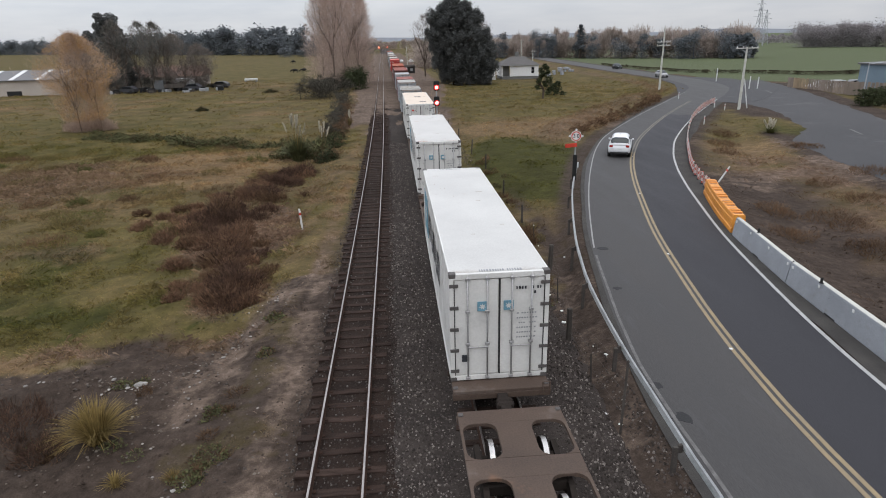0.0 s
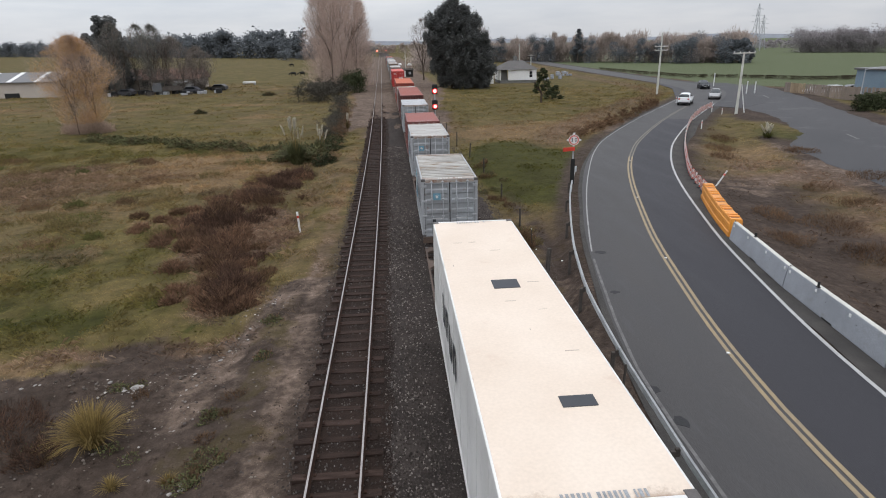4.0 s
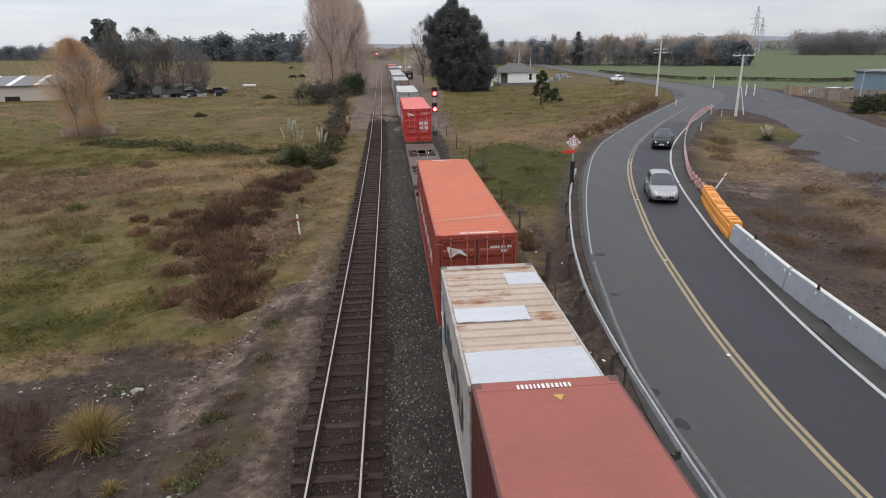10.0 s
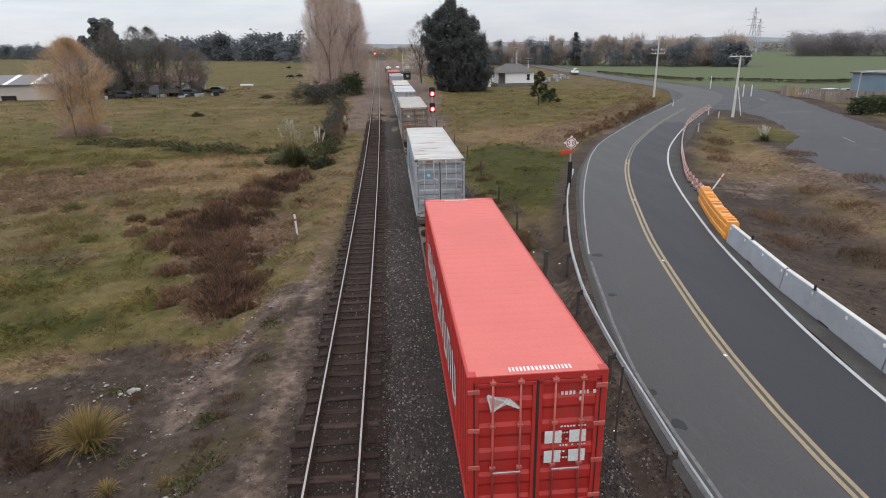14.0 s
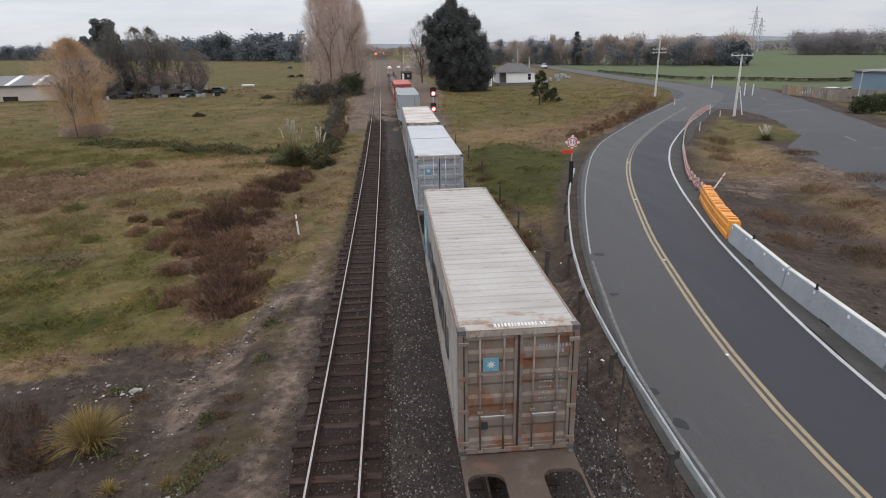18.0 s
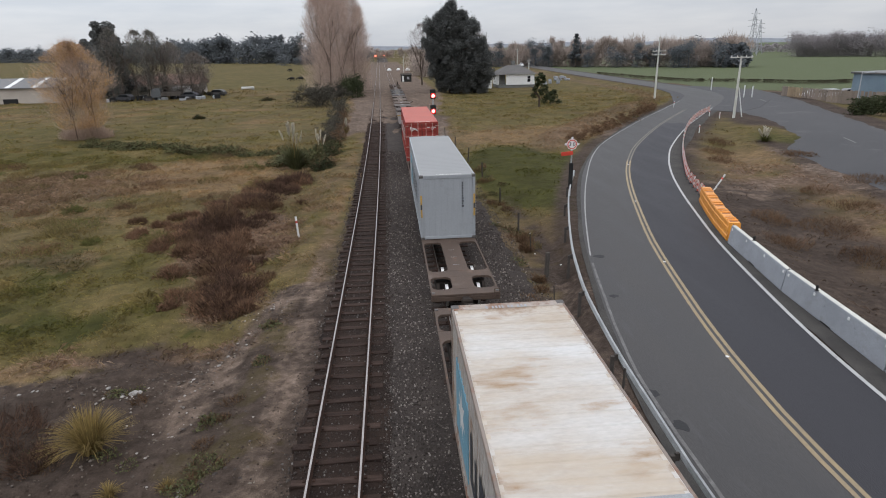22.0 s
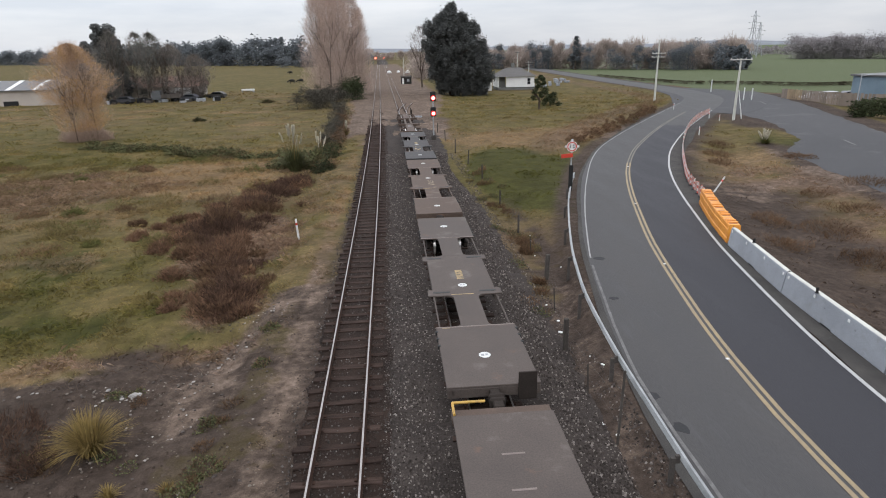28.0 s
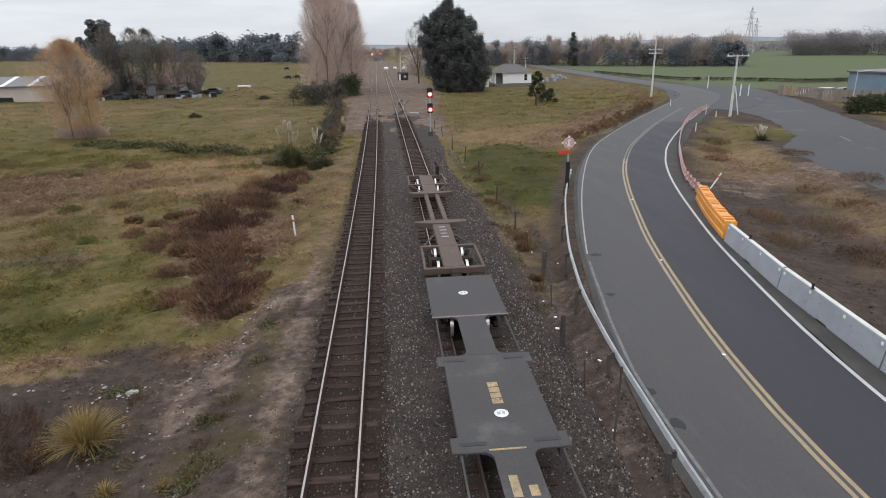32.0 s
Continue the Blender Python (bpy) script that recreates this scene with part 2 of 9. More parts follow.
# ---- materials in use ----
RUST = (0.16, 0.07, 0.035)
ASPHALT = stuffy("asphalt", (0.065, 0.061, 0.059), (0.045, 0.043, 0.043), 0.9, 60, 0.74, bump=0.5, dist=0.01, stretch=(1.0, 0.16, 1), blotch=0.8, wear=((0.062, 0.060, 0.060), 0.35, 2.2))
ASPHALT_NEW = stuffy("newer_asphalt", (0.034, 0.033, 0.037), (0.025, 0.024, 0.028), 0.8, 60, 0.74, bump=0.5, dist=0.01, stretch=(1.0, 0.16, 1), blotch=0.8)
ASPHALT_OLD = stuffy("old_asphalt", (0.074, 0.072, 0.074), (0.046, 0.045, 0.047), 0.12, 30, 0.92, bump=0.6, dist=0.015, blotch=0.7, wear=((0.098, 0.095, 0.094), 0.35, 0.3))
ASPHALT_OLD.node_tree.nodes["Principled BSDF"].inputs["Specular IOR Level"].default_value = 0.25
SHOULDER = stuffy("road_shoulder", (0.075, 0.070, 0.064), (0.045, 0.042, 0.040), 0.8, 30, 0.95, bump=0.8, dist=0.02)
WHITE_LINE = stuffy("white_road_paint", (0.42, 0.42, 0.41), (0.33, 0.33, 0.32), 2.0, 30, 0.7, bump=0.2, wear=((0.10, 0.10, 0.10), 0.35, 5.0))
DULL_LINE = stuffy("dull_road_paint", (0.30, 0.295, 0.285), (0.22, 0.215, 0.205), 2.0, 30, 0.7, bump=0.2, wear=((0.10, 0.10, 0.10), 0.45, 4.0))
WORN_LINE = stuffy("worn_road_paint", (0.17, 0.165, 0.16), (0.11, 0.105, 0.10), 3.0, 30, 0.8, bump=0.2, wear=((0.075, 0.072, 0.07), 0.7, 4.0))
FADED_LINE = stuffy("faded_yellow_road_paint", (0.20, 0.175, 0.135), (0.13, 0.118, 0.10), 2.0, 30, 0.75, bump=0.2, wear=((0.075, 0.072, 0.07), 0.5, 4.0))
YELLOW_LINE = stuffy("yellow_road_paint", (0.285, 0.215, 0.115), (0.215, 0.165, 0.10), 2.0, 30, 0.7, bump=0.2, wear=((0.09, 0.085, 0.08), 0.3, 5.0))
BALLAST = stuffy("ballast", (0.060, 0.049, 0.043), (0.033, 0.027, 0.024), 0.9, 22, 0.95, bump=1.0, dist=0.05)
BALLAST_DARK = stuffy("dirty_ballast", (0.036, 0.0235, 0.018), (0.018, 0.012, 0.0095), 0.8, 22, 0.95, bump=1.0, dist=0.05)
STONE = speckled("ballast_stones", (0.025, 0.0202, 0.0172), (0.086, 0.071, 0.064), (0.24, 0.212, 0.192))
STONE_DARK = speckled("dirty_ballast_stones", (0.030, 0.024, 0.021), (0.062, 0.052, 0.046), (0.16, 0.15, 0.14))
RAIL_SIDE = stuffy("rusty_rail", (0.050, 0.028, 0.020), (0.034, 0.020, 0.015), 3, 40, 0.88, bump=0.3)
RAIL_TOP = stuffy("polished_rail", (0.40, 0.37, 0.35), (0.30, 0.275, 0.26), 2, 40, 0.36, metal=0.9, bump=0)
SLEEPER = stuffy("weathered_sleeper", (0.060, 0.040, 0.032), (0.025, 0.0158, 0.0125), 2.0, 25, 0.92, bump=0.7, dist=0.02, spread=0.22, stretch=(1, 6, 6))
GRASS = stuffy("grass_blades", (0.215, 0.165, 0.075), (0.140, 0.112, 0.048), 0.08, 3, 0.85, bump=0, island=0.4)
GRASS_GREEN = stuffy("green_blades", (0.135, 0.138, 0.046), (0.098, 0.100, 0.034), 0.1, 3, 0.85, bump=0, island=0.4)
DEAD = stuffy("dead_scrub_stems", (0.190, 0.118, 0.070), (0.100, 0.061, 0.037), 0.3, 5, 0.95, bump=0, island=0.45)
STRAW = stuffy("straw_blades", (0.30, 0.22, 0.085), (0.19, 0.135, 0.05), 0.5, 5, 0.85, bump=0, island=0.4)
PLUME = stuffy("pale_plumes", (0.66, 0.61, 0.50), None, 2, 20, 0.95, bump=0, island=0.2)
BARK = stuffy("bark", (0.11, 0.085, 0.066), (0.065, 0.05, 0.04), 2, 14, 0.95, bump=0.8, dist=0.03, stretch=(1, 1, 0.3))
TWIG = stuffy("bare_twigs", (0.56, 0.435, 0.355), (0.44, 0.335, 0.27), 0.3, 4, 0.95, bump=0, island=0.3)
TWIG_PALE = stuffy("pale_poplar_twigs", (0.59, 0.465, 0.395), (0.47, 0.365, 0.31), 0.3, 4, 0.95, bump=0, island=0.3)
TWIG_GREY = stuffy("grey_twigs", (0.22, 0.18, 0.155), (0.16, 0.13, 0.112), 0.3, 4, 0.95, bump=0, island=0.3)
AUTUMN = stuffy("autumn_leaves", (0.54, 0.33, 0.145), (0.42, 0.27, 0.14), 0.3, 4, 0.9, bump=0, island=0.35)
# both conifer colours are raised and greyed to paint in distance haze; pines most
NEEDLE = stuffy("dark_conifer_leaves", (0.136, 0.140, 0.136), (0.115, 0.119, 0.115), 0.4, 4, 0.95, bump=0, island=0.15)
PINE = stuffy("hazed_pine_leaves", (0.165, 0.178, 0.188), (0.138, 0.150, 0.160), 0.08, 3, 0.95, bump=0, island=0.15)
BROADLEAF = stuffy("green_leaves", (0.062, 0.072, 0.034), (0.040, 0.048, 0.025), 0.4, 4, 0.9, bump=0, island=0.5)
# far woods' brown is lightened, with distance haze mixed into the colour
FARBROWN = stuffy("far_bare_woods", (0.46, 0.385, 0.335), (0.34, 0.285, 0.25), 0.06, 3, 0.95, bump=0, island=0.1)
# blue-grey of the hills is distance haze put into the colour
HAZE = stuffy("hazed_hills", (0.20, 0.215, 0.235), (0.17, 0.18, 0.20), 0.004, 0.05, 1.0, bump=0)
WOODPOST = stuffy("old_timber_post", (0.085, 0.075, 0.066), (0.05, 0.043, 0.038), 3, 25, 0.92, bump=0.6, stretch=(1, 1, 0.2), spread=0.25)
GALV = stuffy("galvanised_steel", (0.42, 0.44, 0.46), (0.34, 0.35, 0.37), 2, 40, 0.5, metal=0.35, bump=0.1)
CONCRETE = stuffy("concrete", (0.33, 0.345, 0.37), (0.26, 0.272, 0.292), 1.0, 30, 0.85, bump=0.4, wear=((0.22, 0.22, 0.22), 0.35, 2.5))
POLE_CONC = stuffy("pale_concrete_pole", (0.55, 0.55, 0.50), (0.46, 0.45, 0.41), 1.5, 25, 0.85, bump=0.3)
ORANGE = stuffy("orange_plastic", (0.80, 0.33, 0.05), (0.66, 0.25, 0.038), 2, 30, 0.5, bump=0.1, spread=0.12)
BLACK = stuffy("black_rubber", (0.018, 0.018, 0.018), None, 5, 40, 0.8, bump=0.2)
WHITE = stuffy("white_paint", (0.72, 0.72, 0.71), (0.62, 0.62, 0.61), 1.5, 25, 0.6, bump=0.15)
REDPLATE = stuffy("red_sign_face", (0.62, 0.05, 0.025), None, 3, 30, 0.5, bump=0)
PINKMESH = stuffy("orange_safety_mesh", (0.60, 0.34, 0.29), (0.50, 0.26, 0.22), 2, 20, 0.7, bump=0, island=0.25)
GLASS = stuffy("dark_window_glass", (0.012, 0.014, 0.016), None, 3, 30, 0.12, bump=0)
GLASS.node_tree.nodes["Principled BSDF"].inputs["Specular IOR Level"].default_value = 0.14
LAMP_RED = glow("red_signal_lens", (1.0, 0.02, 0.02), 1.6)
# pale pink glow that stands in for glare at the lamp's middle
LAMP_GLARE = glow("red_signal_glare", (1.0, 0.50, 0.47), 3.0)


# ---- lie of the land ----
def bend(y):
    """The line swings gently to the left far off."""
    d = y - 48.0
    return -0.0165 * (d + math.sqrt(d * d + 900.0)) / 2


LEFT, RIGHT = -1.585, 2.36
CENTRE = [(9.2, -320), (9.2, -220), (9.2, -130), (9.2, -70), (9.2, -35), (9.2, -15), (9.2, -4), (9.23, 4), (9.37, 10.6), (9.66, 13.9), (10.11, 17.0), (10.8, 20.55), (12.1, 26.4), (13.85, 32.6), (15.35, 37.5), (17.22, 42.85), (19.6, 48.5), (23.2, 55.6), (31.0, 68.4), (41.0, 83.0), (49.0, 94.5), (55.0, 105.5), (58.0, 118), (59.0, 132), (59.3, 160), (60.5, 200), (64, 300), (70, 480)]
ROAD = along(CENTRE, 1.5)
ROADPTS = [(p.x, p.y, d) for p, d in ROAD]


def road_side(x, y):
    """Signed distance to the road's middle, positive on its right."""
    best, out = 1e9, 0.0
    for px, py, d in ROADPTS:
        q = (x - px) ** 2 + (y - py) ** 2
        if q < best:
            best, out = q, (x - px) * d.y - (y - py) * d.x
    return math.copysign(math.sqrt(best), out)


LOT = along([(66, 118), (61.0, 100), (51.8, 76), (41.9, 51.5), (38.4, 39), (35, 20), (32, -20)], 2.0)


def lot_side(x, y):
    return min(math.hypot(x - p.x, y - p.y) for p, _ in LOT)


def height(x, y, side):
    u = x - bend(y)
    z = -0.55
    # left: shoulder with a footpath, then a low bank down to the field
    if u < 0.5:
        w = 0.25 * fbm(0.0, y, 6.0)
        lumpy = smoothstep(-4.6, -6.5, u) * smoothstep(52, 36, y)
        z = -0.27 + lumpy * (0.10 * fbm(x * 1.0, y, 1.5) + 0.05 * fbm(x, y + 30, 0.7)) - 0.36 * smoothstep(-3.9 + w, -6.4 + w * 2, u) + 0.10 * fbm(x, y, 5.0) * smoothstep(-3.0, -8, u)
        if y < 24:
            z += (0.11 * fbm(x, y, 1.5) + 0.05 * fbm(x + 5, y, 0.8)) * smoothstep(-3.3, -4.2, u) * smoothstep(24, 19, y) * smoothstep(-14, -10, u)
        z -= 0.45 * math.exp(-((y - 62 - 0.10 * (x + 14)) / 2.2) ** 2) * smoothstep(-5, -9, u)
    else:
        z = -0.29 - 0.33 * smoothstep(4.2, 7.0, u) + 0.04 * fbm(x, y, 3.0) * smoothstep(5, 7, u)
        m = math.exp(-(((x - 9.6) / 4.2) ** 2 + ((y - 48) / 10.5) ** 2) ** 2)
        z += 0.8 * m
        h = math.exp(-((side + 9.2) / 2.0) ** 2) * smoothstep(50, 66, y) * smoothstep(104, 92, y)
        z += 0.75 * h * (1 + 0.4 * fbm(x, y, 4.0))
    k = smoothstep(8.5, 4.3, side) if side > 0 else smoothstep(4.5 + 4.0 * smoothstep(24, 40, y), 3.6 + 0.7 * smoothstep(24, 40, y), -side)
    if side > 0:
        z += 0.25 * smoothstep(6, 14, side) * smoothstep(75, 55, y) * (1 + fbm(x, y, 6.0))
    if x > 15 and y < 150:
        k = max(k, smoothstep(11.5, 7.5, lot_side(x, y)))
    z = z * (1 - k) + (-0.035) * k
    c = smoothstep(-10.5, -7.5, u) * smoothstep(15.0, 11.0, u) * smoothstep(68, 92, y + 13 * fbm(x * 1.3, y * 0.5, 2.6)) * smoothstep(460, 400, y)
    z = z * (1 - c) + (-0.14) * c
    return z


def spaced(stops):
    out = []
    for a, b, s in stops:
        k = max(1, round((b - a) / s))
        out += [a + (b - a) * i / k for i in range(k)]
    return out + [stops[-1][1]]


def patch(x, y, cx, cy, rx, ry, rag=0.35):
    """A ragged-edged patch, 1 in its middle and 0 outside."""
    q = ((x - cx) / rx) ** 2 + ((y - cy) / ry) ** 2
    if q > 3.0:
        return 0.0
    return smoothstep(1.25, 0.55, math.sqrt(q) + rag * (fbm(x * 1.7 + cx, y * 1.7, 4.0) + 0.6 * fbm(x, y + cy, 1.3)))


def cover(x, y, s):
    """What grows at a place: bare earth, green grass, ochre straw, brown dead growth; the rest is dry grass."""
    u = x - bend(y)
    f, f2 = fbm(x, y, 4.5), fbm(x + 40, y * 1.6, 13.0)
    dirt = green = tan = brown = 0.0
    if u < 0.5:
        edge = 18.5 + 0.9 * f - 0.03 * (x + 9)
        dirt = smoothstep(edge + 0.9, edge - 0.7, y) * smoothstep(-70, -25, x)
        brown = max(0.8 * patch(x, y, -9.0, 18.6, 4.5, 1.0, 0.5), 0.9 * patch(x, y, -10.4, 15.0, 1.5, 1.5, 0.4))
        ridge = -6.45 + 0.215 * (y - 15.0)
        if 9 < y < 24 and u > -9:
            r = math.exp(-((u - ridge - 0.25) / 0.85) ** 2) * smoothstep(13.0, 15.5, y) * smoothstep(24.5, 21, y)
            tan = 0.9 * r * (0.42 + 1.9 * max(0.0, 0.2 + fbm(x * 3 + y, y * 2 - x, 1.5)))
            green = max(green, 0.45 * smoothstep(ridge + 0.3, ridge + 0.9, u) * smoothstep(-3.7, -4.3, u) * smoothstep(-0.12, 0.35, fbm(x, y + 9, 1.9)))
            green = max(green, 0.55 * patch(x, y, -4.35, 16.3, 0.6, 1.5, 0.9), 0.6 * patch(x, y, -4.15, 18.8, 0.5, 1.1, 0.9), 0.5 * patch(x, y, -5.1, 12.6, 1.3, 1.3, 0.95))
            dirt = max(dirt, 0.9 * smoothstep(ridge - 0.8, ridge + 0.2, u)) * (1 - 0.75 * min(1, green))
        path = math.exp(-((u + 3.42 + 0.16 * fbm(0.0, y, 5.0)) / (0.46 + 0.14 * fbm(3.0, y, 2.0))) ** 2)
        tan = max(tan, path * smoothstep(80, 30, y) * (0.45 + 0.9 * max(0.0, 0.35 + fbm(x, y, 1.6))))
        dirt = max(dirt, 0.62 * smoothstep(-4.3, -3.7, u) * smoothstep(45, 22, y), 0.9 * smoothstep(-2.9, -2.5, u))
        if y >= 20 and u > -6.5:
            green = max(green, 0.7 * smoothstep(-3.6, -4.2, u) * smoothstep(-0.1, 0.35, f + fbm(x, y, 1.5)))
            tan = max(tan, 0.28 * smoothstep(-3.0, -3.6, u) * smoothstep(-6.5, -5.4, u) * smoothstep(70, 50, y))
            brown = max(brown, 0.42 * smoothstep(-2.9, -3.3, u) * smoothstep(70, 48, y) * (0.6 + 0.9 * fbm(x, y + 17, 2.4)))
        if u < -5:
            green = max(green, patch(x, y, -15, 25.5, 10.5, 8.5, 0.45) * (0.88 + 0.4 * f))
            green = max(green, 0.9 * patch(x, y, -36, 62, 14, 8, 0.3), 0.75 * smoothstep(-0.1, 0.5, f2) * smoothstep(60, 75, y))
            green = max(green, 0.95 * math.exp(-((y - 62 - 0.10 * (x + 14)) / 3.4) ** 2))
            green = max(green, 0.72 * smoothstep(110, 190, y), 0.8 * smoothstep(-16, -26, u) * smoothstep(60, 68, y + 4 * f) * smoothstep(100, 84, y + 6 * f2))
            tan = max(tan, 1.0 * patch(x, y, -16, 51.5, 8.0, 8.5, 0.4), 0.75 * patch(x, y, -13.6, 34.5, 2.2, 2.6), 0.55 * patch(x, y, -20, 38, 5, 3), 0.8 * smoothstep(0.08, 0.5, fbm(x * 0.4, y, 7.0)) * smoothstep(74, 90, y))
            och = 0.85 * patch(x, y, -12.2, 18.3, 3.4, 0.8, 0.5)
            tan, dirt = max(tan, och), dirt * (1 - 0.9 * min(1, och))
            brown = max(brown, 0.95 * patch(x, y, -8.3, 31.5, 3.2, 7.0, 0.4), 0.9 * patch(x, y, -7.3, 23.0, 1.9, 2.8), 0.7 * patch(x, y, -27, 46, 9, 8, 0.45), 0.5 * patch(x, y, -10.5, 40, 3, 4), 0.45 * patch(x, y, -17, 29.5, 3.2, 1.6, 0.5))
            brown = max(brown, 0.75 * smoothstep(-6.8, -5.2, u) * smoothstep(50, 62, y) * smoothstep(125, 105, y) * (0.8 + f))
            brown = max(brown, 0.6 * smoothstep(-8.5, -7.0, u) * smoothstep(40, 48, y) * smoothstep(100, 80, y) * (0.6 + f))
    else:
        dirt = smoothstep(8.5, 7.0, x) * smoothstep(45, 30, y) if s < 0 else 0.0
        dirt *= 1 - 0.75 * patch(x, y, 5.9, 32, 1.4, 9, 0.5)
        grit = smoothstep(28, 20, y) * smoothstep(3.6, 4.6, u) if s < 0 else 0.0
        dirt = max(dirt, 0.75 * (smoothstep(7.0, 4.6, s) if s > 0 else smoothstep(5.6, 4.2, -s)))
        if s > 0:
            brown = 0.85 * smoothstep(52, 38, y + 5 * f - 0.18 * (x - 20)) * (0.7 + 0.8 * fbm(x + 9, y, 3.0))
            tan = 0.85 * patch(x, y, 30, 39.5, 8, 4.5, 0.5) + 0.7 * patch(x, y, 29.5, 49, 4.5, 5, 0.5)
            green = 1.0 * patch(x, y, 37.6, 54.5, 3.6, 6.5, 0.4) + 0.4 * patch(x, y, 29, 54, 4, 5, 0.5)
            dirt = max(dirt, 0.4 * smoothstep(0.1, 0.5, fbm(x + 3, y + 31, 3.5)), 0.9 * smoothstep(14.5, 7.5, s + 1.8 * f) * smoothstep(46, 36, y))
            dirt = max(dirt, 0.9 * smoothstep(9.5, 7.4, lot_side(x, y)) * (1 - patch(x, y, 38.6, 58.5, 3.6, 8.5, 0.3))) if x > 20 else dirt
            green = max(green, 0.8 * patch(x, y, 38.6, 58.5, 3.4, 8.5, 0.4))
        else:
            green = min(1.12, 1.7 * math.exp(-(((x - 10.6) / 5.6) ** 2 + ((y - 45.5) / 13.5) ** 2) ** 2) * (1 + 0.15 * f))
            green = max(green, 0.82 * smoothstep(66, 90, y + 8 * f) * (0.75 + 0.5 * f2))
            tan = 0.85 * patch(x, y, 17, 67, 12, 9, 0.3) + 0.2 * smoothstep(84, 110, y) + 0.4 * smoothstep(0.05, 0.5, fbm(x * 0.5, y, 5.0)) * smoothstep(75, 90, y)
            brown = 0.6 * math.exp(-((s + 8.5) / 2.4) ** 2) * smoothstep(50, 60, y) + 0.5 * smoothstep(36, 30, y) * smoothstep(20, 27, y)
    if u > 3 and s < 0:
        tan, brown = max(tan, grit * (0.16 + 0.5 * fbm(x, y, 2.0))), brown * (1 - grit)
    if y > 56 and -12 < u < 17 and y < 450:
        # bare gravel of the vehicle crossing and the far yard
        w = fbm(x, y * 0.6, 3.0)
        g = smoothstep(-6.6 - 1.2 * smoothstep(95, 140, y), -4.6 - 1.2 * smoothstep(95, 140, y), u + 0.9 * w) * smoothstep(9.4 + 3.4 * smoothstep(88, 130, y), 6.4 + 3.4 * smoothstep(88, 130, y), u + 1.3 * w) * smoothstep(62, 76, y + 9 * w)
        dirt, green, brown = max(dirt, g), green * (1 - g), brown * (1 - g)
        tan = tan * (1 - g) + g * (0.95 + 0.25 * smoothstep(80, 115, y) + 0.5 * fbm(x * 0.5, y * 0.3, 4.0) + 0.25 * smoothstep(-2.5, -4.0, u) * smoothstep(100, 84, y))
    if y > 108 and x > 66:
        green, dirt, tan, brown = 2.0, 0.0, 0.0, 0.0
        if y < 112.5 + 1.5 * f or x < 68.5 + f:
            green, brown, dirt = 0.2, 0.9, 0.5
    return (min(1, max(0, dirt)), min(2.0, max(0, green)), min(1, max(0, tan)), min(1, max(0, brown)))


def build_ground():
    xs = spaced([(-3000, -600, 300), (-600, -150, 50), (-150, -40, 7), (-40, -16, 1.2), (-16, 20, 0.33), (20, 70, 1.6), (70, 200, 10), (200, 3000, 350)])
    ys = spaced([(-600, -30, 60), (-30, 4, 4), (4, 46, 0.36), (46, 110, 1.2), (110, 300, 6), (300, 900, 60), (900, 3500, 400)])
    vs, cov = [], []
    for y in ys:
        for x in xs:
            near = -20 < x < 120 and -330 < y < 520
            s = road_side(x, y) if near else (-99.0 if x < 30 else 99.0)
            z = height(x, y, s) if (-200 < x < 200 and y < 520) else -0.6
            vs.append((x, y, z))
            cov.append(cover(x, y, s))
    nx = len(xs)
    fs = [(j * nx + i, j * nx + i + 1, (j + 1) * nx + i + 1, (j + 1) * nx + i) for j in range(len(ys) - 1) for i in range(nx - 1)]
    me = Mesh().add(vs, fs).data("ground", GROUND, True)
    at = me.color_attributes.new("cover", "FLOAT_COLOR", "POINT")
    at.data.foreach_set("color", [c for q in cov for c in q])
    return tagged(new("ground", me), "rough winter pasture of dry and green grass with bare earth", "ground", kind="structure")


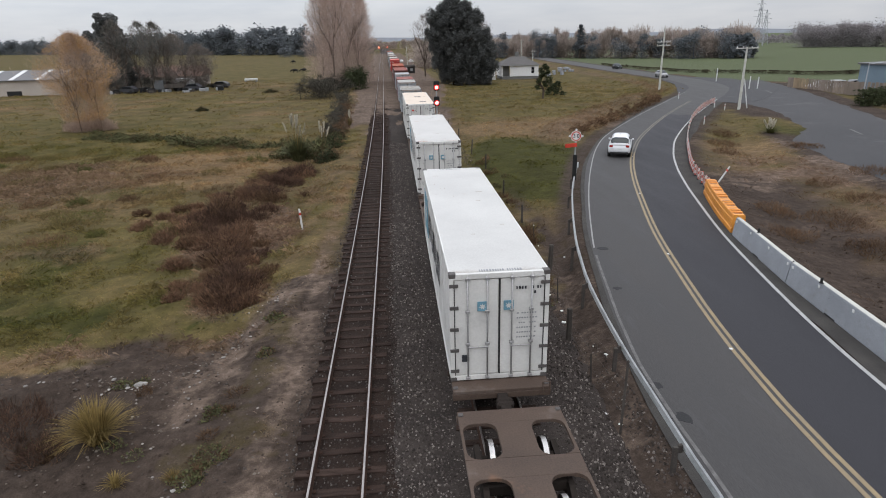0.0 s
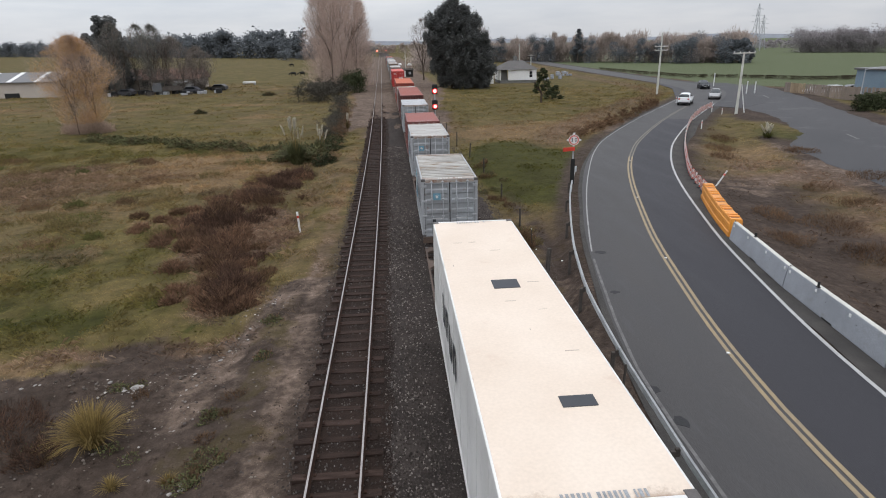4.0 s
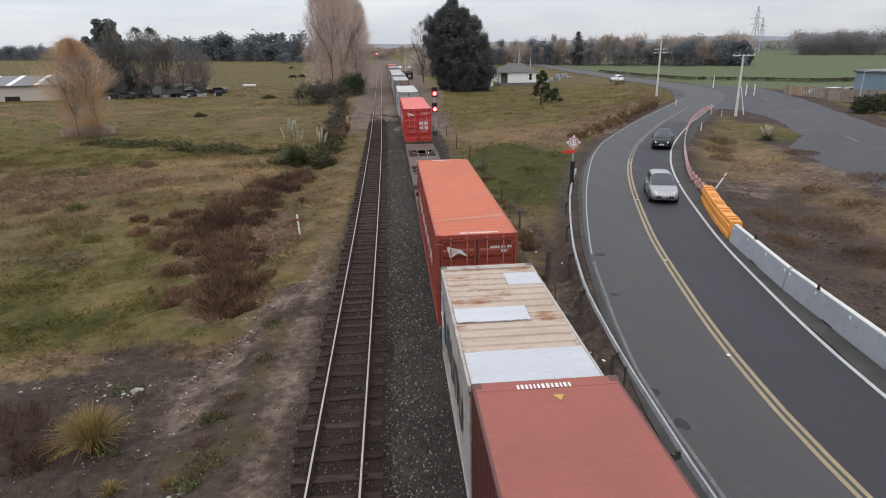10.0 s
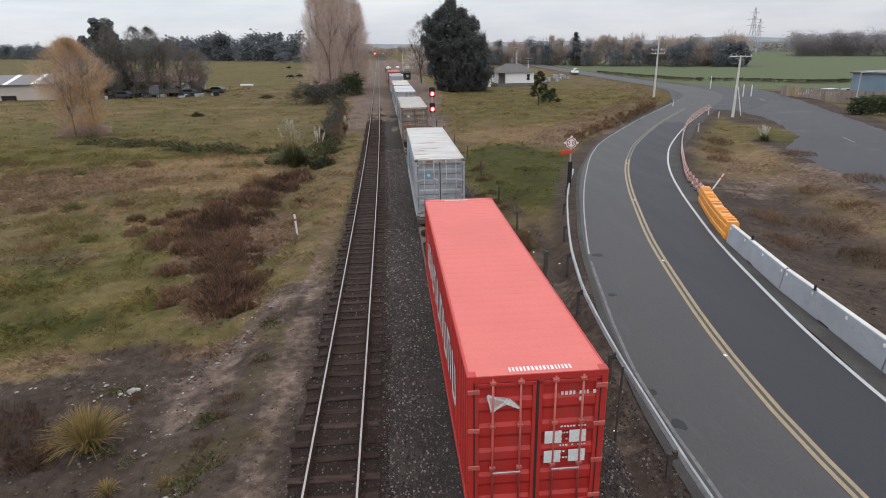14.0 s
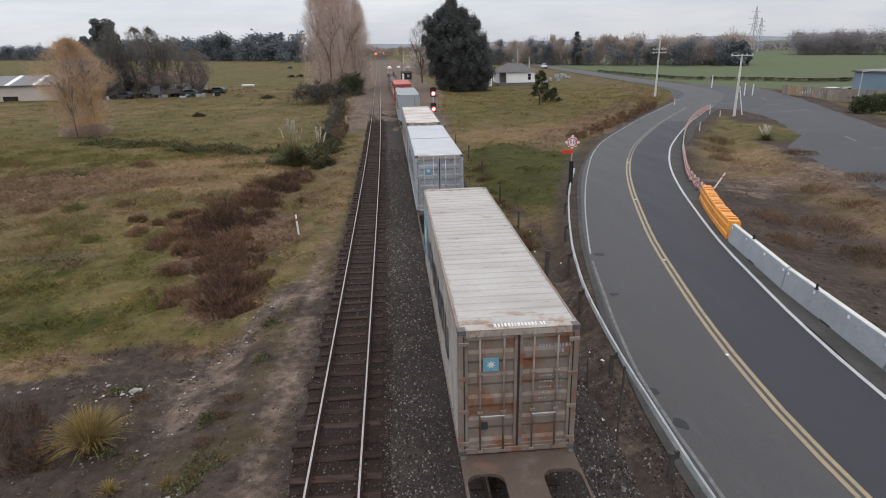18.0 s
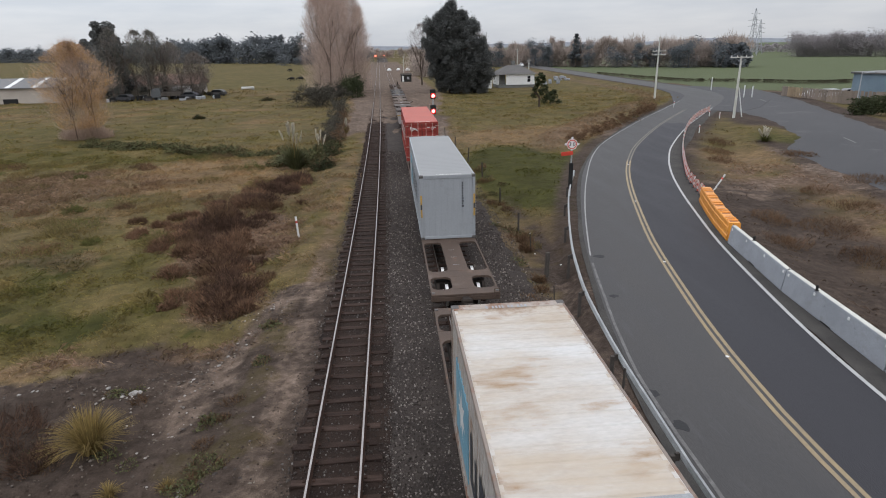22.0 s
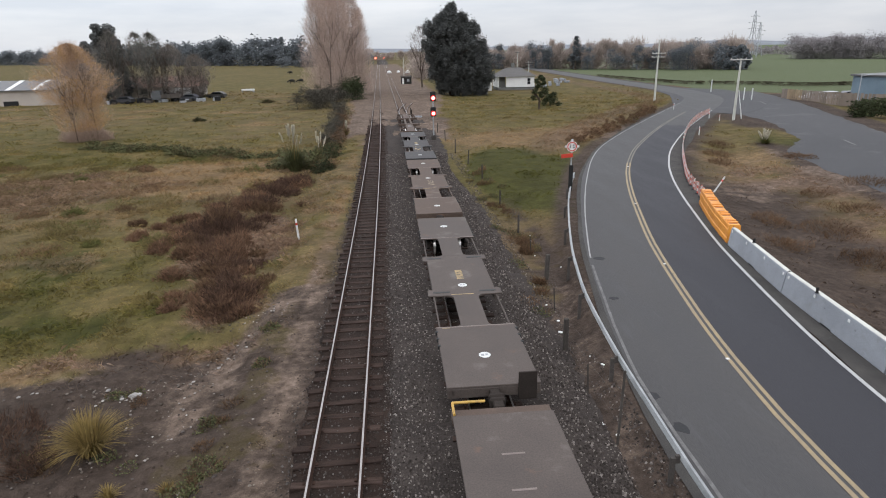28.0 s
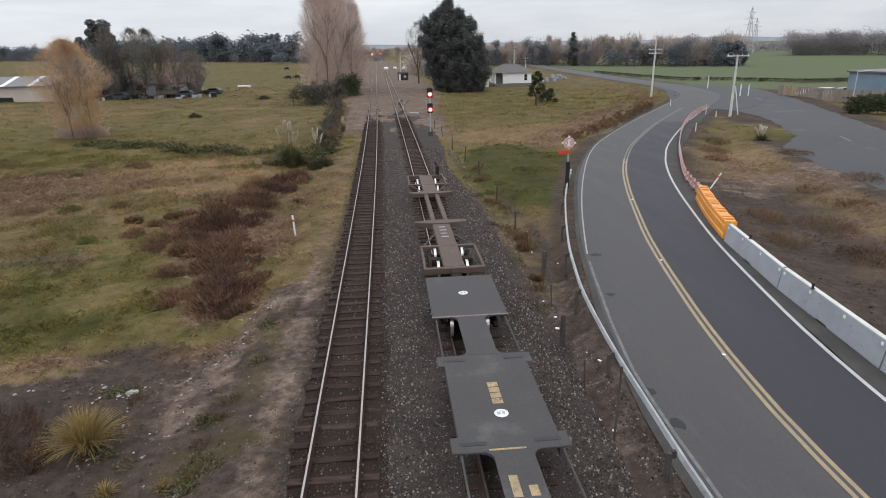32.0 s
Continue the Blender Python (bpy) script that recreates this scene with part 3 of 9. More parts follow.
def ground_material(name, gain, relief):
    m, n, l, p = nodes_of(name)
    tc = n.new("ShaderNodeTexCoord")
    v = tc.outputs["Object"]
    at = n.new("ShaderNodeAttribute")
    at.attribute_name = "cover"
    sp = n.new("ShaderNodeSeparateColor")
    l.new(at.outputs["Color"], sp.inputs[0])
    n1, n2, n3 = noise_node(n, l, v, 0.35, 7), noise_node(n, l, v, 3.2, 5, 0.65), noise_node(n, l, v, 26, 3)
    n6 = noise_node(n, l, v, 1.6, 7, 0.66)
    n4, n5 = noise_node(n, l, v, 0.11, 6), noise_node(n, l, v, 1.1, 6, 0.62)
    dry = mix(n, l, ramp(n, l, n5, 0.35, 0.65), (0.072, 0.058, 0.028), (0.108, 0.088, 0.041))
    grn = mix(n, l, ramp(n, l, n2, 0.3, 0.7), (0.056, 0.053, 0.0170), (0.090, 0.083, 0.0270))
    tan = mix(n, l, ramp(n, l, n2, 0.3, 0.7), (0.108, 0.078, 0.040), (0.160, 0.118, 0.060))
    drt = mix(n, l, ramp(n, l, n2, 0.3, 0.7), (0.037, 0.0300, 0.0228), (0.062, 0.0500, 0.0385))
    brn = mix(n, l, ramp(n, l, n2, 0.3, 0.7), (0.070, 0.050, 0.033), (0.132, 0.098, 0.065))

    def edge(src, lo, hi):
        a = n.new("ShaderNodeMath")
        a.operation = "ADD"
        l.new(src, a.inputs[0])
        b = n.new("ShaderNodeMath")
        b.operation = "MULTIPLY_ADD"
        b.inputs[1].default_value, b.inputs[2].default_value = 0.9, -0.45
        l.new(n6, b.inputs[0])
        l.new(b.outputs[0], a.inputs[1])
        return ramp(n, l, a.outputs[0], lo, hi)

    dry = mix(n, l, ramp(n, l, n4, 0.40, 0.62), dry, mix(n, l, ramp(n, l, n5, 0.3, 0.7), (0.066, 0.062, 0.021), (0.108, 0.092, 0.037)))
    grn = mix(n, l, ramp(n, l, n1, 0.46, 0.70), grn, mix(n, l, ramp(n, l, n5, 0.3, 0.7), (0.080, 0.064, 0.026), (0.120, 0.096, 0.040)))
    half = n.new("ShaderNodeMath")
    half.operation = "MULTIPLY"
    half.inputs[1].default_value = 0.5
    l.new(sp.outputs[1], half.inputs[0])
    grn = mix(n, l, ramp(n, l, half.outputs[0], 0.42, 0.52), grn, mix(n, l, ramp(n, l, n5, 0.3, 0.7), (0.034, 0.038, 0.010), (0.050, 0.052, 0.015)))
    c = mix(n, l, edge(sp.outputs[2], 0.15, 0.85), dry, tan)
    c = mix(n, l, edge(sp.outputs[1], 0.15, 0.9), c, grn)
    c = mix(n, l, edge(at.outputs["Alpha"], 0.15, 0.85), c, brn)
    c = mix(n, l, edge(sp.outputs[0], 0.3, 0.75), c, mix(n, l, edge(sp.outputs[2], 0.18, 0.85), drt, mix(n, l, ramp(n, l, n2, 0.3, 0.7), (0.074, 0.058, 0.042), (0.155, 0.128, 0.098))))
    c = mix(n, l, 1.0, c, ramp(n, l, n3, 0.2, 0.85, (0.6, 0.6, 0.6), (1.3, 1.3, 1.3)), "MULTIPLY")
    c = mix(n, l, 1.0, c, ramp(n, l, n1, 0.25, 0.75, (0.64, 0.64, 0.64), (1.24, 1.24, 1.24)), "MULTIPLY")
    c = mix(n, l, 1.0, c, ramp(n, l, n6, 0.30, 0.70, (0.73, 0.72, 0.71), (1.24, 1.23, 1.20)), "MULTIPLY")
    lush = ramp(n, l, half.outputs[0], 0.6, 0.9)
    c = mix(n, l, lush, c, mix(n, l, ramp(n, l, n5, 0.3, 0.7), (0.064, 0.082, 0.041), (0.078, 0.098, 0.050)))
    c = mix(n, l, 1.0, c, (1.17 * gain, 1.07 * gain, 1.12 * gain), "MULTIPLY")
    l.new(c, p.inputs["Base Color"])
    p.inputs["Roughness"].default_value = 0.97
    p.inputs["Specular IOR Level"].default_value = 0.1
    b = n.new("ShaderNodeBump")
    b.inputs["Strength"].default_value, b.inputs["Distance"].default_value = relief, 0.14
    l.new(n2, b.inputs["Height"])
    l.new(b.outputs[0], p.inputs["Normal"])
    return m


thin(GRASS, GRASS_GREEN, DEAD, STRAW, PLUME, TWIG, TWIG_PALE, TWIG_GREY, AUTUMN, NEEDLE, PINE, BROADLEAF, FARBROWN)
GROUND = ground_material("pasture_and_earth", 1.0, 0.9)
# ground colours doubled, making up for the weak light on upright blades
BLADE = ground_material("pasture_blades", 2.0, 0.0)
build_ground()


def ground_z(x, y):
    return height(x, y, road_side(x, y))


# ---- ballast beds, rails ----
def curve_line(x, y0, y1, step):
    k = int((y1 - y0) / step)
    pts = [Vector((x + bend(y0 + (y1 - y0) * i / k), y0 + (y1 - y0) * i / k)) for i in range(k + 1)]
    return [(p, (pts[min(i + 1, k)] - pts[max(i - 1, 0)]).normalized()) for i, p in enumerate(pts)]


def section_along(line, sec, rag=0.0):
    """Draws the cross-section (x, z) along a line, with ragged outer edges if asked."""
    vs, fs = [], []
    k = len(sec)
    for i, (p, d) in enumerate(line):
        r = Vector((d.y, -d.x))
        for j, (x, z) in enumerate(sec):
            q = p + r * (x + (rag * (fbm(x * 3, p.y, 1.1) + 0.8 * fbm(x * 3, p.y, 0.45)) if rag and not 2 < j < k - 3 else 0.0))
            vs.append((q.x, q.y, z))
        if i:
            o = (i - 1) * k
            fs += [(o + j, o + j + 1, o + k + j + 1, o + k + j) for j in range(k - 1)]
    return Mesh().add(vs, fs)


bed = curve_line(0.0, -400, 4, 4) + curve_line(0.0, 4.4, 90, 0.35) + curve_line(0.0, 94, 700, 4)
solid("ballast_bed_left", section_along(bed, [(-2.95, -0.42), (-2.55, -0.225), (-2.2, -0.188), (-1.0, -0.184), (-0.6, -0.19), (-0.3, -0.212), (0.0, -0.42)], 0.16), BALLAST_DARK, "dark dirty stone ballast under the older track", "ballast", kind="structure")
solid("ballast_bed_right", section_along(bed, [(-0.6, -0.42), (-0.35, -0.215), (0.5, -0.22), (1.2, -0.20), (3.6, -0.20), (4.7, -0.23), (5.5, -0.42), (5.9, -0.62)], 0.14), BALLAST, "grey stone ballast under the main track", "ballast", kind="structure")

HEAD = [(-0.024, -0.002), (-0.019, 0.0), (0.019, 0.0), (0.024, -0.002)]
WEB = [(-0.06, -0.15), (-0.06, -0.138), (-0.009, -0.115), (-0.009, -0.04), (-0.035, -0.03), (-0.035, -0.008), (-0.0255, -0.0035), (0.0255, -0.0035), (0.035, -0.008), (0.035, -0.03), (0.009, -0.04), (0.009, -0.115), (0.06, -0.138), (0.06, -0.15)]
SLEEPER_MESH = Mesh().box(-1.0, 1.0, -0.11, 0.11, -0.30, -0.152, 0.012).data("sleeper", SLEEPER)


def build_track(x, label):
    track = thing("railway_track", pose(0, 0, 0), label, "railway track", "railway tracks", "structure")
    for s in (-0.580, 0.580):
        rail = part("rail", section_along(curve_line(x + s, -400, 700, 4), WEB), RAIL_SIDE, track, "rusty steel rail with polished head")
        part("rail_head", section_along(curve_line(x + s, -400, 700, 4), HEAD), RAIL_TOP, rail, "bright worn running surface")
    rest = Mesh()
    rnd = random.Random(int(x * 10))
    fast = Mesh()
    y = -40.0
    while y < 330:
        a = math.atan((bend(y + 1) - bend(y - 1)) / 2)
        dx, dy, tw = rnd.gauss(0, 0.06), rnd.uniform(-0.05, 0.05), rnd.uniform(-2.0, 2.0)
        if 4 < y < 100:
            ob = part("sleeper", SLEEPER_MESH, SLEEPER, track)
            ob.matrix_basis = pose(x + bend(y) + dx, y + dy, rnd.uniform(-0.012, 0.012), 0, rnd.uniform(-0.6, 0.6), -math.degrees(a) + tw)
            ob.scale = (rnd.uniform(0.97, 1.07), rnd.uniform(0.85, 1.15), 1.0)
            for s in (-0.580, 0.580):
                for e in (-0.11, 0.11):
                    fast.box(x + bend(y) + s + e - 0.035, x + bend(y) + s + e + 0.035, y - 0.05, y + 0.05, -0.155, -0.12, 0.01)
        else:
            rest.box(x + bend(y) - 1.05, x + bend(y) + 1.05, y - 0.11, y + 0.11, -0.30, -0.152)
        y += 0.65
    tagged(part("far_sleepers", rest, SLEEPER, track), kind="stuff")
    tagged(part("rail_clips", fast, RAIL_SIDE, track), kind="stuff")


build_track(LEFT, "old railway track on dark timber sleepers")
build_track(RIGHT, "main railway track carrying the goods train")


# siding that leaves the main track for the yard, its rails sunk in gravel
turnout = thing("turnout", pose(0, 0, 0), "short siding rails turning off into the gravel yard", "railway points", kind="structure")
for x in (RIGHT - 0.58, RIGHT + 0.58):
    for name, sec, m in (("siding_rail", WEB, RAIL_SIDE), ("rail_head", HEAD, RAIL_TOP)):
        line = [(Vector((x + bend(y) + 0.07 + 0.0050 * (y - 92) ** 2, y)), Vector((0.0100 * (y - 92) - 0.013, 1)).normalized()) for y in range(92, 112)]
        part(name, section_along(line, sec), m, turnout, "rusty diverging rail")
for x, y0, y1 in ((RIGHT - 0.40, 96, 108), (RIGHT + 0.40, 96, 106)):
    part("check_rail", section_along([(Vector((x + bend(y), y)), Vector((-0.013, 1)).normalized()) for y in range(y0, y1)], WEB), RAIL_SIDE, turnout, "worn check rail")


# ---- road and its markings ----
solid("road", strip(ROAD, -3.18, 3.15, 0.004), ASPHALT, "curving two-lane asphalt road", "road", kind="structure")
solid("road_lane_newer", strip([q for q in ROAD if q[0].y < 70], 0.16, 3.08, 0.008), ASPHALT_NEW, "darker newer asphalt of the outer lane", "road", kind="structure")
solid("road_shoulder", strip(ROAD, -3.40, -3.14, 0.0, 0.06), SHOULDER, "gritty dark road shoulder beside the guardrail", "shoulder", kind="structure")
solid("road_shoulder_outer", strip(ROAD, 3.1, 4.3, 0.0, 0.25), SHOULDER, "gritty dark road shoulder beside the barrier", "shoulder", kind="structure")
INNER = along([(6.46, 9.0), (6.56, 12.4), (6.70, 14.8), (7.04, 17.1), (7.37, 18.9), (8.24, 23.3), (8.96, 26.3), (11.04, 33.5), (13.59, 41.2), (16.98, 50.1), (20.8, 57.7), (29.0, 70.6), (38.6, 84.6), (46.4, 96.0)], 0.6)
solid("edge_line_inner", strip([q for q in INNER if q[0].y > 24.4], -0.035, 0.035, 0.012), DULL_LINE, "white edge line of the road", "road marking", kind="structure")
solid("edge_line_worn", strip([q for q in INNER if q[0].y < 24.2], -0.05, 0.045, 0.012, 0.02), WORN_LINE, "worn white edge line of the road", "road marking", kind="structure")
solid("edge_line_outer", strip([q for q in ROAD if q[0].y < 86], 3.0, 3.13, 0.013), WHITE_LINE, "white edge line of the road", "road marking", kind="structure")
for s in (-0.09, 0.13):
    solid("centre_line", strip([q for q in ROAD if q[0].y < 47], s - 0.06, s + 0.06, 0.013), YELLOW_LINE, "double yellow no-overtaking line", "road marking", kind="structure")
    solid("centre_line_faded", strip([q for q in ROAD if 46 < q[0].y < 84], s - 0.05, s + 0.05, 0.0125), FADED_LINE, "faded double centre line", "road marking", kind="structure")
solid("side_road", strip(along([(p.x, p.y) for p, _ in LOT], 1.3), -5.2, lambda p: 6.8 - 3.0 * smoothstep(47, 55, p.y) * smoothstep(80, 66, p.y), -0.018, 0.45), ASPHALT_OLD, "wide worn asphalt side road joining at the bend", "road", kind="structure")
for i in (12, 32):
    solid("side_road_dash", strip(LOT[i:i + 3], -0.1, 0.1, 0.004), WORN_LINE, "white dash on the side road", "road marking", kind="structure")
junction = [(41, 86), (46, 78), (52, 83), (62, 96), (67, 108), (68, 122), (62, 132), (55, 126), (52, 112)]
solid("road_junction", Mesh().prism(junction[::1], -0.05, 0.0025), ASPHALT_OLD, "open asphalt junction of the two roads", "road", kind="structure")


# ---- goods train ----
DECK = 0.89


def travelled(t):
    return 11.784 * t - 0.02353 * t * t + 0.000123 * t ** 3


def paint(name, col, rust=0.25, fade=None, rough=0.55):
    return stuffy(name, col, fade or tuple(c * 0.8 for c in col), 0.7, 22, rough, bump=0.12, dist=0.004, grain=0.35, rust=(RUST, rust, 1.6), wear=((*[c * 0.55 + 0.03 for c in col],), 0.3, 0.9))


WAGON = stuffy("brown_wagon_paint", (0.096, 0.066, 0.050), (0.068, 0.047, 0.036), 0.8, 25, 0.75, bump=0.2, rust=((0.13, 0.075, 0.048), 0.35, 1.2), wear=((0.14, 0.12, 0.105), 0.35, 0.8))
EDGE_RUST = stuffy("rusty_lintel", (0.36, 0.32, 0.285), (0.26, 0.215, 0.18), 1.5, 20, 0.75, grain=0.5, bump=0.1, rust=((0.17, 0.085, 0.05), 0.62, 2.2))
WAGON_GREY = stuffy("grey_brown_wagon_paint", (0.090, 0.072, 0.062), (0.066, 0.052, 0.045), 0.7, 25, 0.75, bump=0.2, rust=((0.11, 0.07, 0.05), 0.25, 1.3), wear=((0.15, 0.135, 0.12), 0.3, 0.7))
STENCIL = stuffy("faded_yellow_stencil", (0.38, 0.30, 0.19), (0.25, 0.195, 0.135), 3, 30, 0.7, bump=0, wear=((0.12, 0.09, 0.07), 0.45, 5))
WAGON_RUB = stuffy("rubbed_wagon_edge", (0.19, 0.15, 0.13), (0.13, 0.10, 0.088), 3, 25, 0.6, bump=0.1)
WAGON_DARK = stuffy("dark_grey_wagon_paint", (0.056, 0.052, 0.051), (0.043, 0.040, 0.039), 0.8, 25, 0.75, bump=0.15, wear=((0.085, 0.080, 0.076), 0.35, 0.8))
UNDER = stuffy("underframe_grime", (0.035, 0.028, 0.024), None, 2, 25, 0.9, bump=0.3)
WHEEL_RIM = stuffy("polished_wheel_tread", (0.60, 0.58, 0.56), None, 3, 40, 0.3, metal=0.8, bump=0)
WORN_YELLOW = stuffy("worn_code_paint", (0.36, 0.26, 0.13), (0.22, 0.17, 0.11), 3, 18, 0.8, bump=0.1, wear=((0.05, 0.046, 0.043), 0.5, 7))
YELLOW = stuffy("yellow_paint", (0.50, 0.30, 0.06), (0.40, 0.24, 0.05), 3, 30, 0.6, bump=0.1, wear=((0.12, 0.09, 0.06), 0.4, 4))
CASTING = stuffy("corner_casting", (0.10, 0.09, 0.085), None, 4, 30, 0.7, bump=0.3)
GASKET = stuffy("black_gasket", (0.02, 0.02, 0.02), None, 4, 30, 0.7, bump=0)
BAR_WHITE = stuffy("white_marking", (0.62, 0.62, 0.60), (0.5, 0.5, 0.48), 4, 30, 0.6, bump=0, wear=((0.3, 0.25, 0.23), 0.25, 6))
PALE_PINK = stuffy("faded_wing_mark", (0.50, 0.36, 0.34), (0.42, 0.27, 0.25), 4, 30, 0.6, bump=0)
BAR_DARK = stuffy("dark_marking", (0.035, 0.038, 0.045), None, 4, 30, 0.6, bump=0)
BAR_GREY = stuffy("grey_marking", (0.30, 0.31, 0.32), None, 4, 30, 0.6, bump=0)
BLUE_SIGN = stuffy("pale_blue_mark", (0.14, 0.30, 0.38), (0.12, 0.25, 0.32), 4, 30, 0.6, bump=0)
STEEL_ROD = stuffy("zinc_lock_rod", (0.42, 0.42, 0.42), (0.32, 0.31, 0.30), 3, 30, 0.45, metal=0.5, bump=0.05)


ROOF_SCUFF = stuffy("roof_scrapes", (0.50, 0.44, 0.38), (0.34, 0.29, 0.24), 2.5, 30, 0.8, bump=0)


def roof_waves(n_periods, length, depth):
    """Flat crests with steep-sided troughs between them."""
    p = length / n_periods
    out = []
    for i in range(n_periods):
        out += [(i * p, 0), (i * p + p * 0.56, 0), (i * p + p * 0.62, -depth), (i * p + p * 0.94, -depth)]
    return out + [(length, 0)]


def corrugated(n_periods, length, depth, rise):
    """Trapezoid wave: (along, out) over the length."""
    p = length / n_periods
    out = []
    for i in range(n_periods):
        a = i * p
        out += [(a, 0), (a + p * 0.30, 0), (a + p * 0.44, -depth), (a + p * 0.86, -depth)]
    return out + [(length, 0)]


def wall_mesh(prof, fix):
    """A sheet from a profile: fix(along, out, k) gives the place at its low (0) or high (1) edge."""
    vs, fs = [], []
    for i, (a, o) in enumerate(prof):
        vs += [fix(a, o, 0), fix(a, o, 1)]
        if i:
            fs.append((2 * i - 2, 2 * i, 2 * i + 1, 2 * i - 1))
    return Mesh().add(vs, fs)


def bars(rows, plane, widths, h, gap, seed):
    """Plain bars in place of writing. plane(u, v) gives the place; rows: (u, v, count)."""
    me = Mesh()
    rnd = random.Random(seed)
    for u, v, count in rows:
        for i in range(count):
            w = widths * rnd.uniform(0.55, 1.0)
            if rnd.random() < 0.12:
                u += widths
                continue
            q = [plane(u, v), plane(u + w, v), plane(u + w, v + h), plane(u, v + h)]
            me.add(q, [(0, 1, 2, 3)])
            u += w + gap
    return me


def star(me, plane, r, n=7, inner=0.45):
    pts = []
    for i in range(2 * n):
        k = r if i % 2 == 0 else r * inner
        a = math.pi * i / n + math.pi / 2
        pts.append(plane(k * math.cos(a), k * math.sin(a)))
    return me.add(pts + [plane(0, 0)], [(i, (i + 1) % (2 * n), 2 * n) for i in range(2 * n)])


def container(label, length, h, body, roof, door, end="doors", reefer=False, side_text=None, mark=None, stripes=False, patches=None, seam=0.0, seed=0, rods=None, sheets=False, ribs=0.034, frame=None):
    """A shipping container; its origin is at the middle of its floor, the seen end towards -y."""
    c = thing("shipping_container", pose(0, 0, 0), label, "container", "containers on the train")
    L, W, hl = length, 2.438, length / 2
    fr = Mesh()
    for x in (-1, 1):
        xa, xb = sorted((x * W / 2, x * (W / 2 - 0.12)))
        for y in (-hl, hl - 0.14):
            fr.box(xa, xb, y, y + 0.14, 0.10, h - 0.10, 0.015)
        fr.box(xa + (0 if x < 0 else 0.06), xb - (0.06 if x < 0 else 0), -hl + 0.14, hl - 0.14, h - 0.09, h - 0.015, 0.01)
        fr.box(xa + (0 if x < 0 else 0.05), xb - (0.05 if x < 0 else 0), -hl + 0.14, hl - 0.14, 0.02, 0.17, 0.01)
    for y in (-hl, hl - 0.1):
        fr.box(-W / 2 + 0.12, W / 2 - 0.12, y, y + 0.1, h - 0.15, h - 0.01, 0.01)
        fr.box(-W / 2 + 0.12, W / 2 - 0.12, y, y + 0.1, 0.02, 0.15, 0.01)
    fr.box(-W / 2 + 0.1, W / 2 - 0.1, -hl + 0.1, hl - 0.1, 0.10, 0.17)
    part("frame", fr, frame or body, c)
    # long walls
    for x in (-1, 1):
        if reefer:
            w = Mesh().box(*sorted((x * (W / 2 - 0.015), x * (W / 2 - 0.06))), -hl + 0.14, hl - 0.14, 0.17, h - 0.09)
            rib = Mesh().box(*sorted((x * (W / 2 - 0.016), x * (W / 2 - 0.008))), -0.03, 0.03, 0.2, h - 0.12).data("wall_rib", body)
            for k in range(1, int(L / 1.2)):
                part("wall_rib", rib, None, c).location = (0, -hl + k * 1.2, 0)
        else:
            prof = corrugated(int(L / 0.28), L - 0.28, 0.036, 0)
            w = wall_mesh(prof if x > 0 else prof, lambda a, o, k, x=x: (x * (W / 2 - 0.012 + o), -hl + 0.14 + a, 0.17 if k == 0 else h - 0.09))
        part("side_wall", w, body, c)
    # roof
    if reefer:
        rf = Mesh().box(-W / 2 + 0.03, W / 2 - 0.03, -hl + 0.1, hl - 0.1, h - 0.05, h - 0.012, 0.01)
        rs = random.Random(seed + 40)
        sc = Mesh()
        for _ in range(9):
            x, y, l, w = rs.uniform(-1.05, 1.05), rs.uniform(-hl + 0.4, hl - 0.4), rs.uniform(0.04, 0.14), rs.uniform(0.006, 0.016)
            sc.box(*((x - l, x + l, y - w, y + w) if rs.random() < 0.6 else (x - w, x + w, y - l, y + l)), h - 0.014, h - 0.0085)
        part("scuff", sc, ROOF_SCUFF, c, "scattered rust scrapes")
    else:
        ribs = min(ribs, 0.006) if sheets else ribs
        prof = roof_waves(int(L / 0.36), L - 0.5, ribs)
        rf = wall_mesh(prof, lambda a, o, k: ((-W / 2 + 0.07 if k == 1 else W / 2 - 0.07), -hl + 0.25 + a, h - 0.010 + o))
        for s in (-1, 1):
            part("roof_end_plate", Mesh().box(-W / 2 + 0.05, W / 2 - 0.05, *sorted((s * (hl - 0.004), s * (hl - 0.25))), h - 0.06, h - 0.005), roof if sheets or stripes else EDGE_RUST, c, "" if sheets or stripes else "rusty roof end plate")
            part("roof_rail", Mesh().box(*sorted((s * (W / 2 - 0.12), s * (W / 2 - 0.03))), -hl + 0.25, hl - 0.25, h - 0.06, h - 0.012 - 0.6 * ribs), roof, c)
    roof_ob = part("roof", rf, roof, c)
    if seam:
        part("roof_seam", Mesh().box(-W / 2 + 0.06, W / 2 - 0.06, -hl + seam - 0.09, -hl + seam + 0.09, h - 0.02, h + 0.004, 0.005), BAR_GREY if seam > 0 else roof, c, "darker welded roof seam")
    for k, (px, py, sx, sy, m) in enumerate(patches or []):
        part("roof_patch", Mesh().box(px - sx / 2, px + sx / 2, -hl + py - sy / 2, -hl + py + sy / 2, h - 0.02, h + 0.003, 0.004), m, c, "patch riveted on the roof")
    # corner castings
    cast = Mesh().box(-0.085, 0.085, -0.09, 0.09, 0, 0.12, 0.012).data("corner_casting", body if sheets else CASTING)
    for x in (-1, 1):
        for y in (-1, 1):
            for z in (0, h - 0.119):
                part("corner_casting", cast, None, c).location = (x * (W / 2 - 0.083), y * (hl - 0.087), z)
    # seen end
    e = -hl
    face = lambda u, v, d=0.0: (u, e - 0.012 - d, v)
    rnd = random.Random(seed)
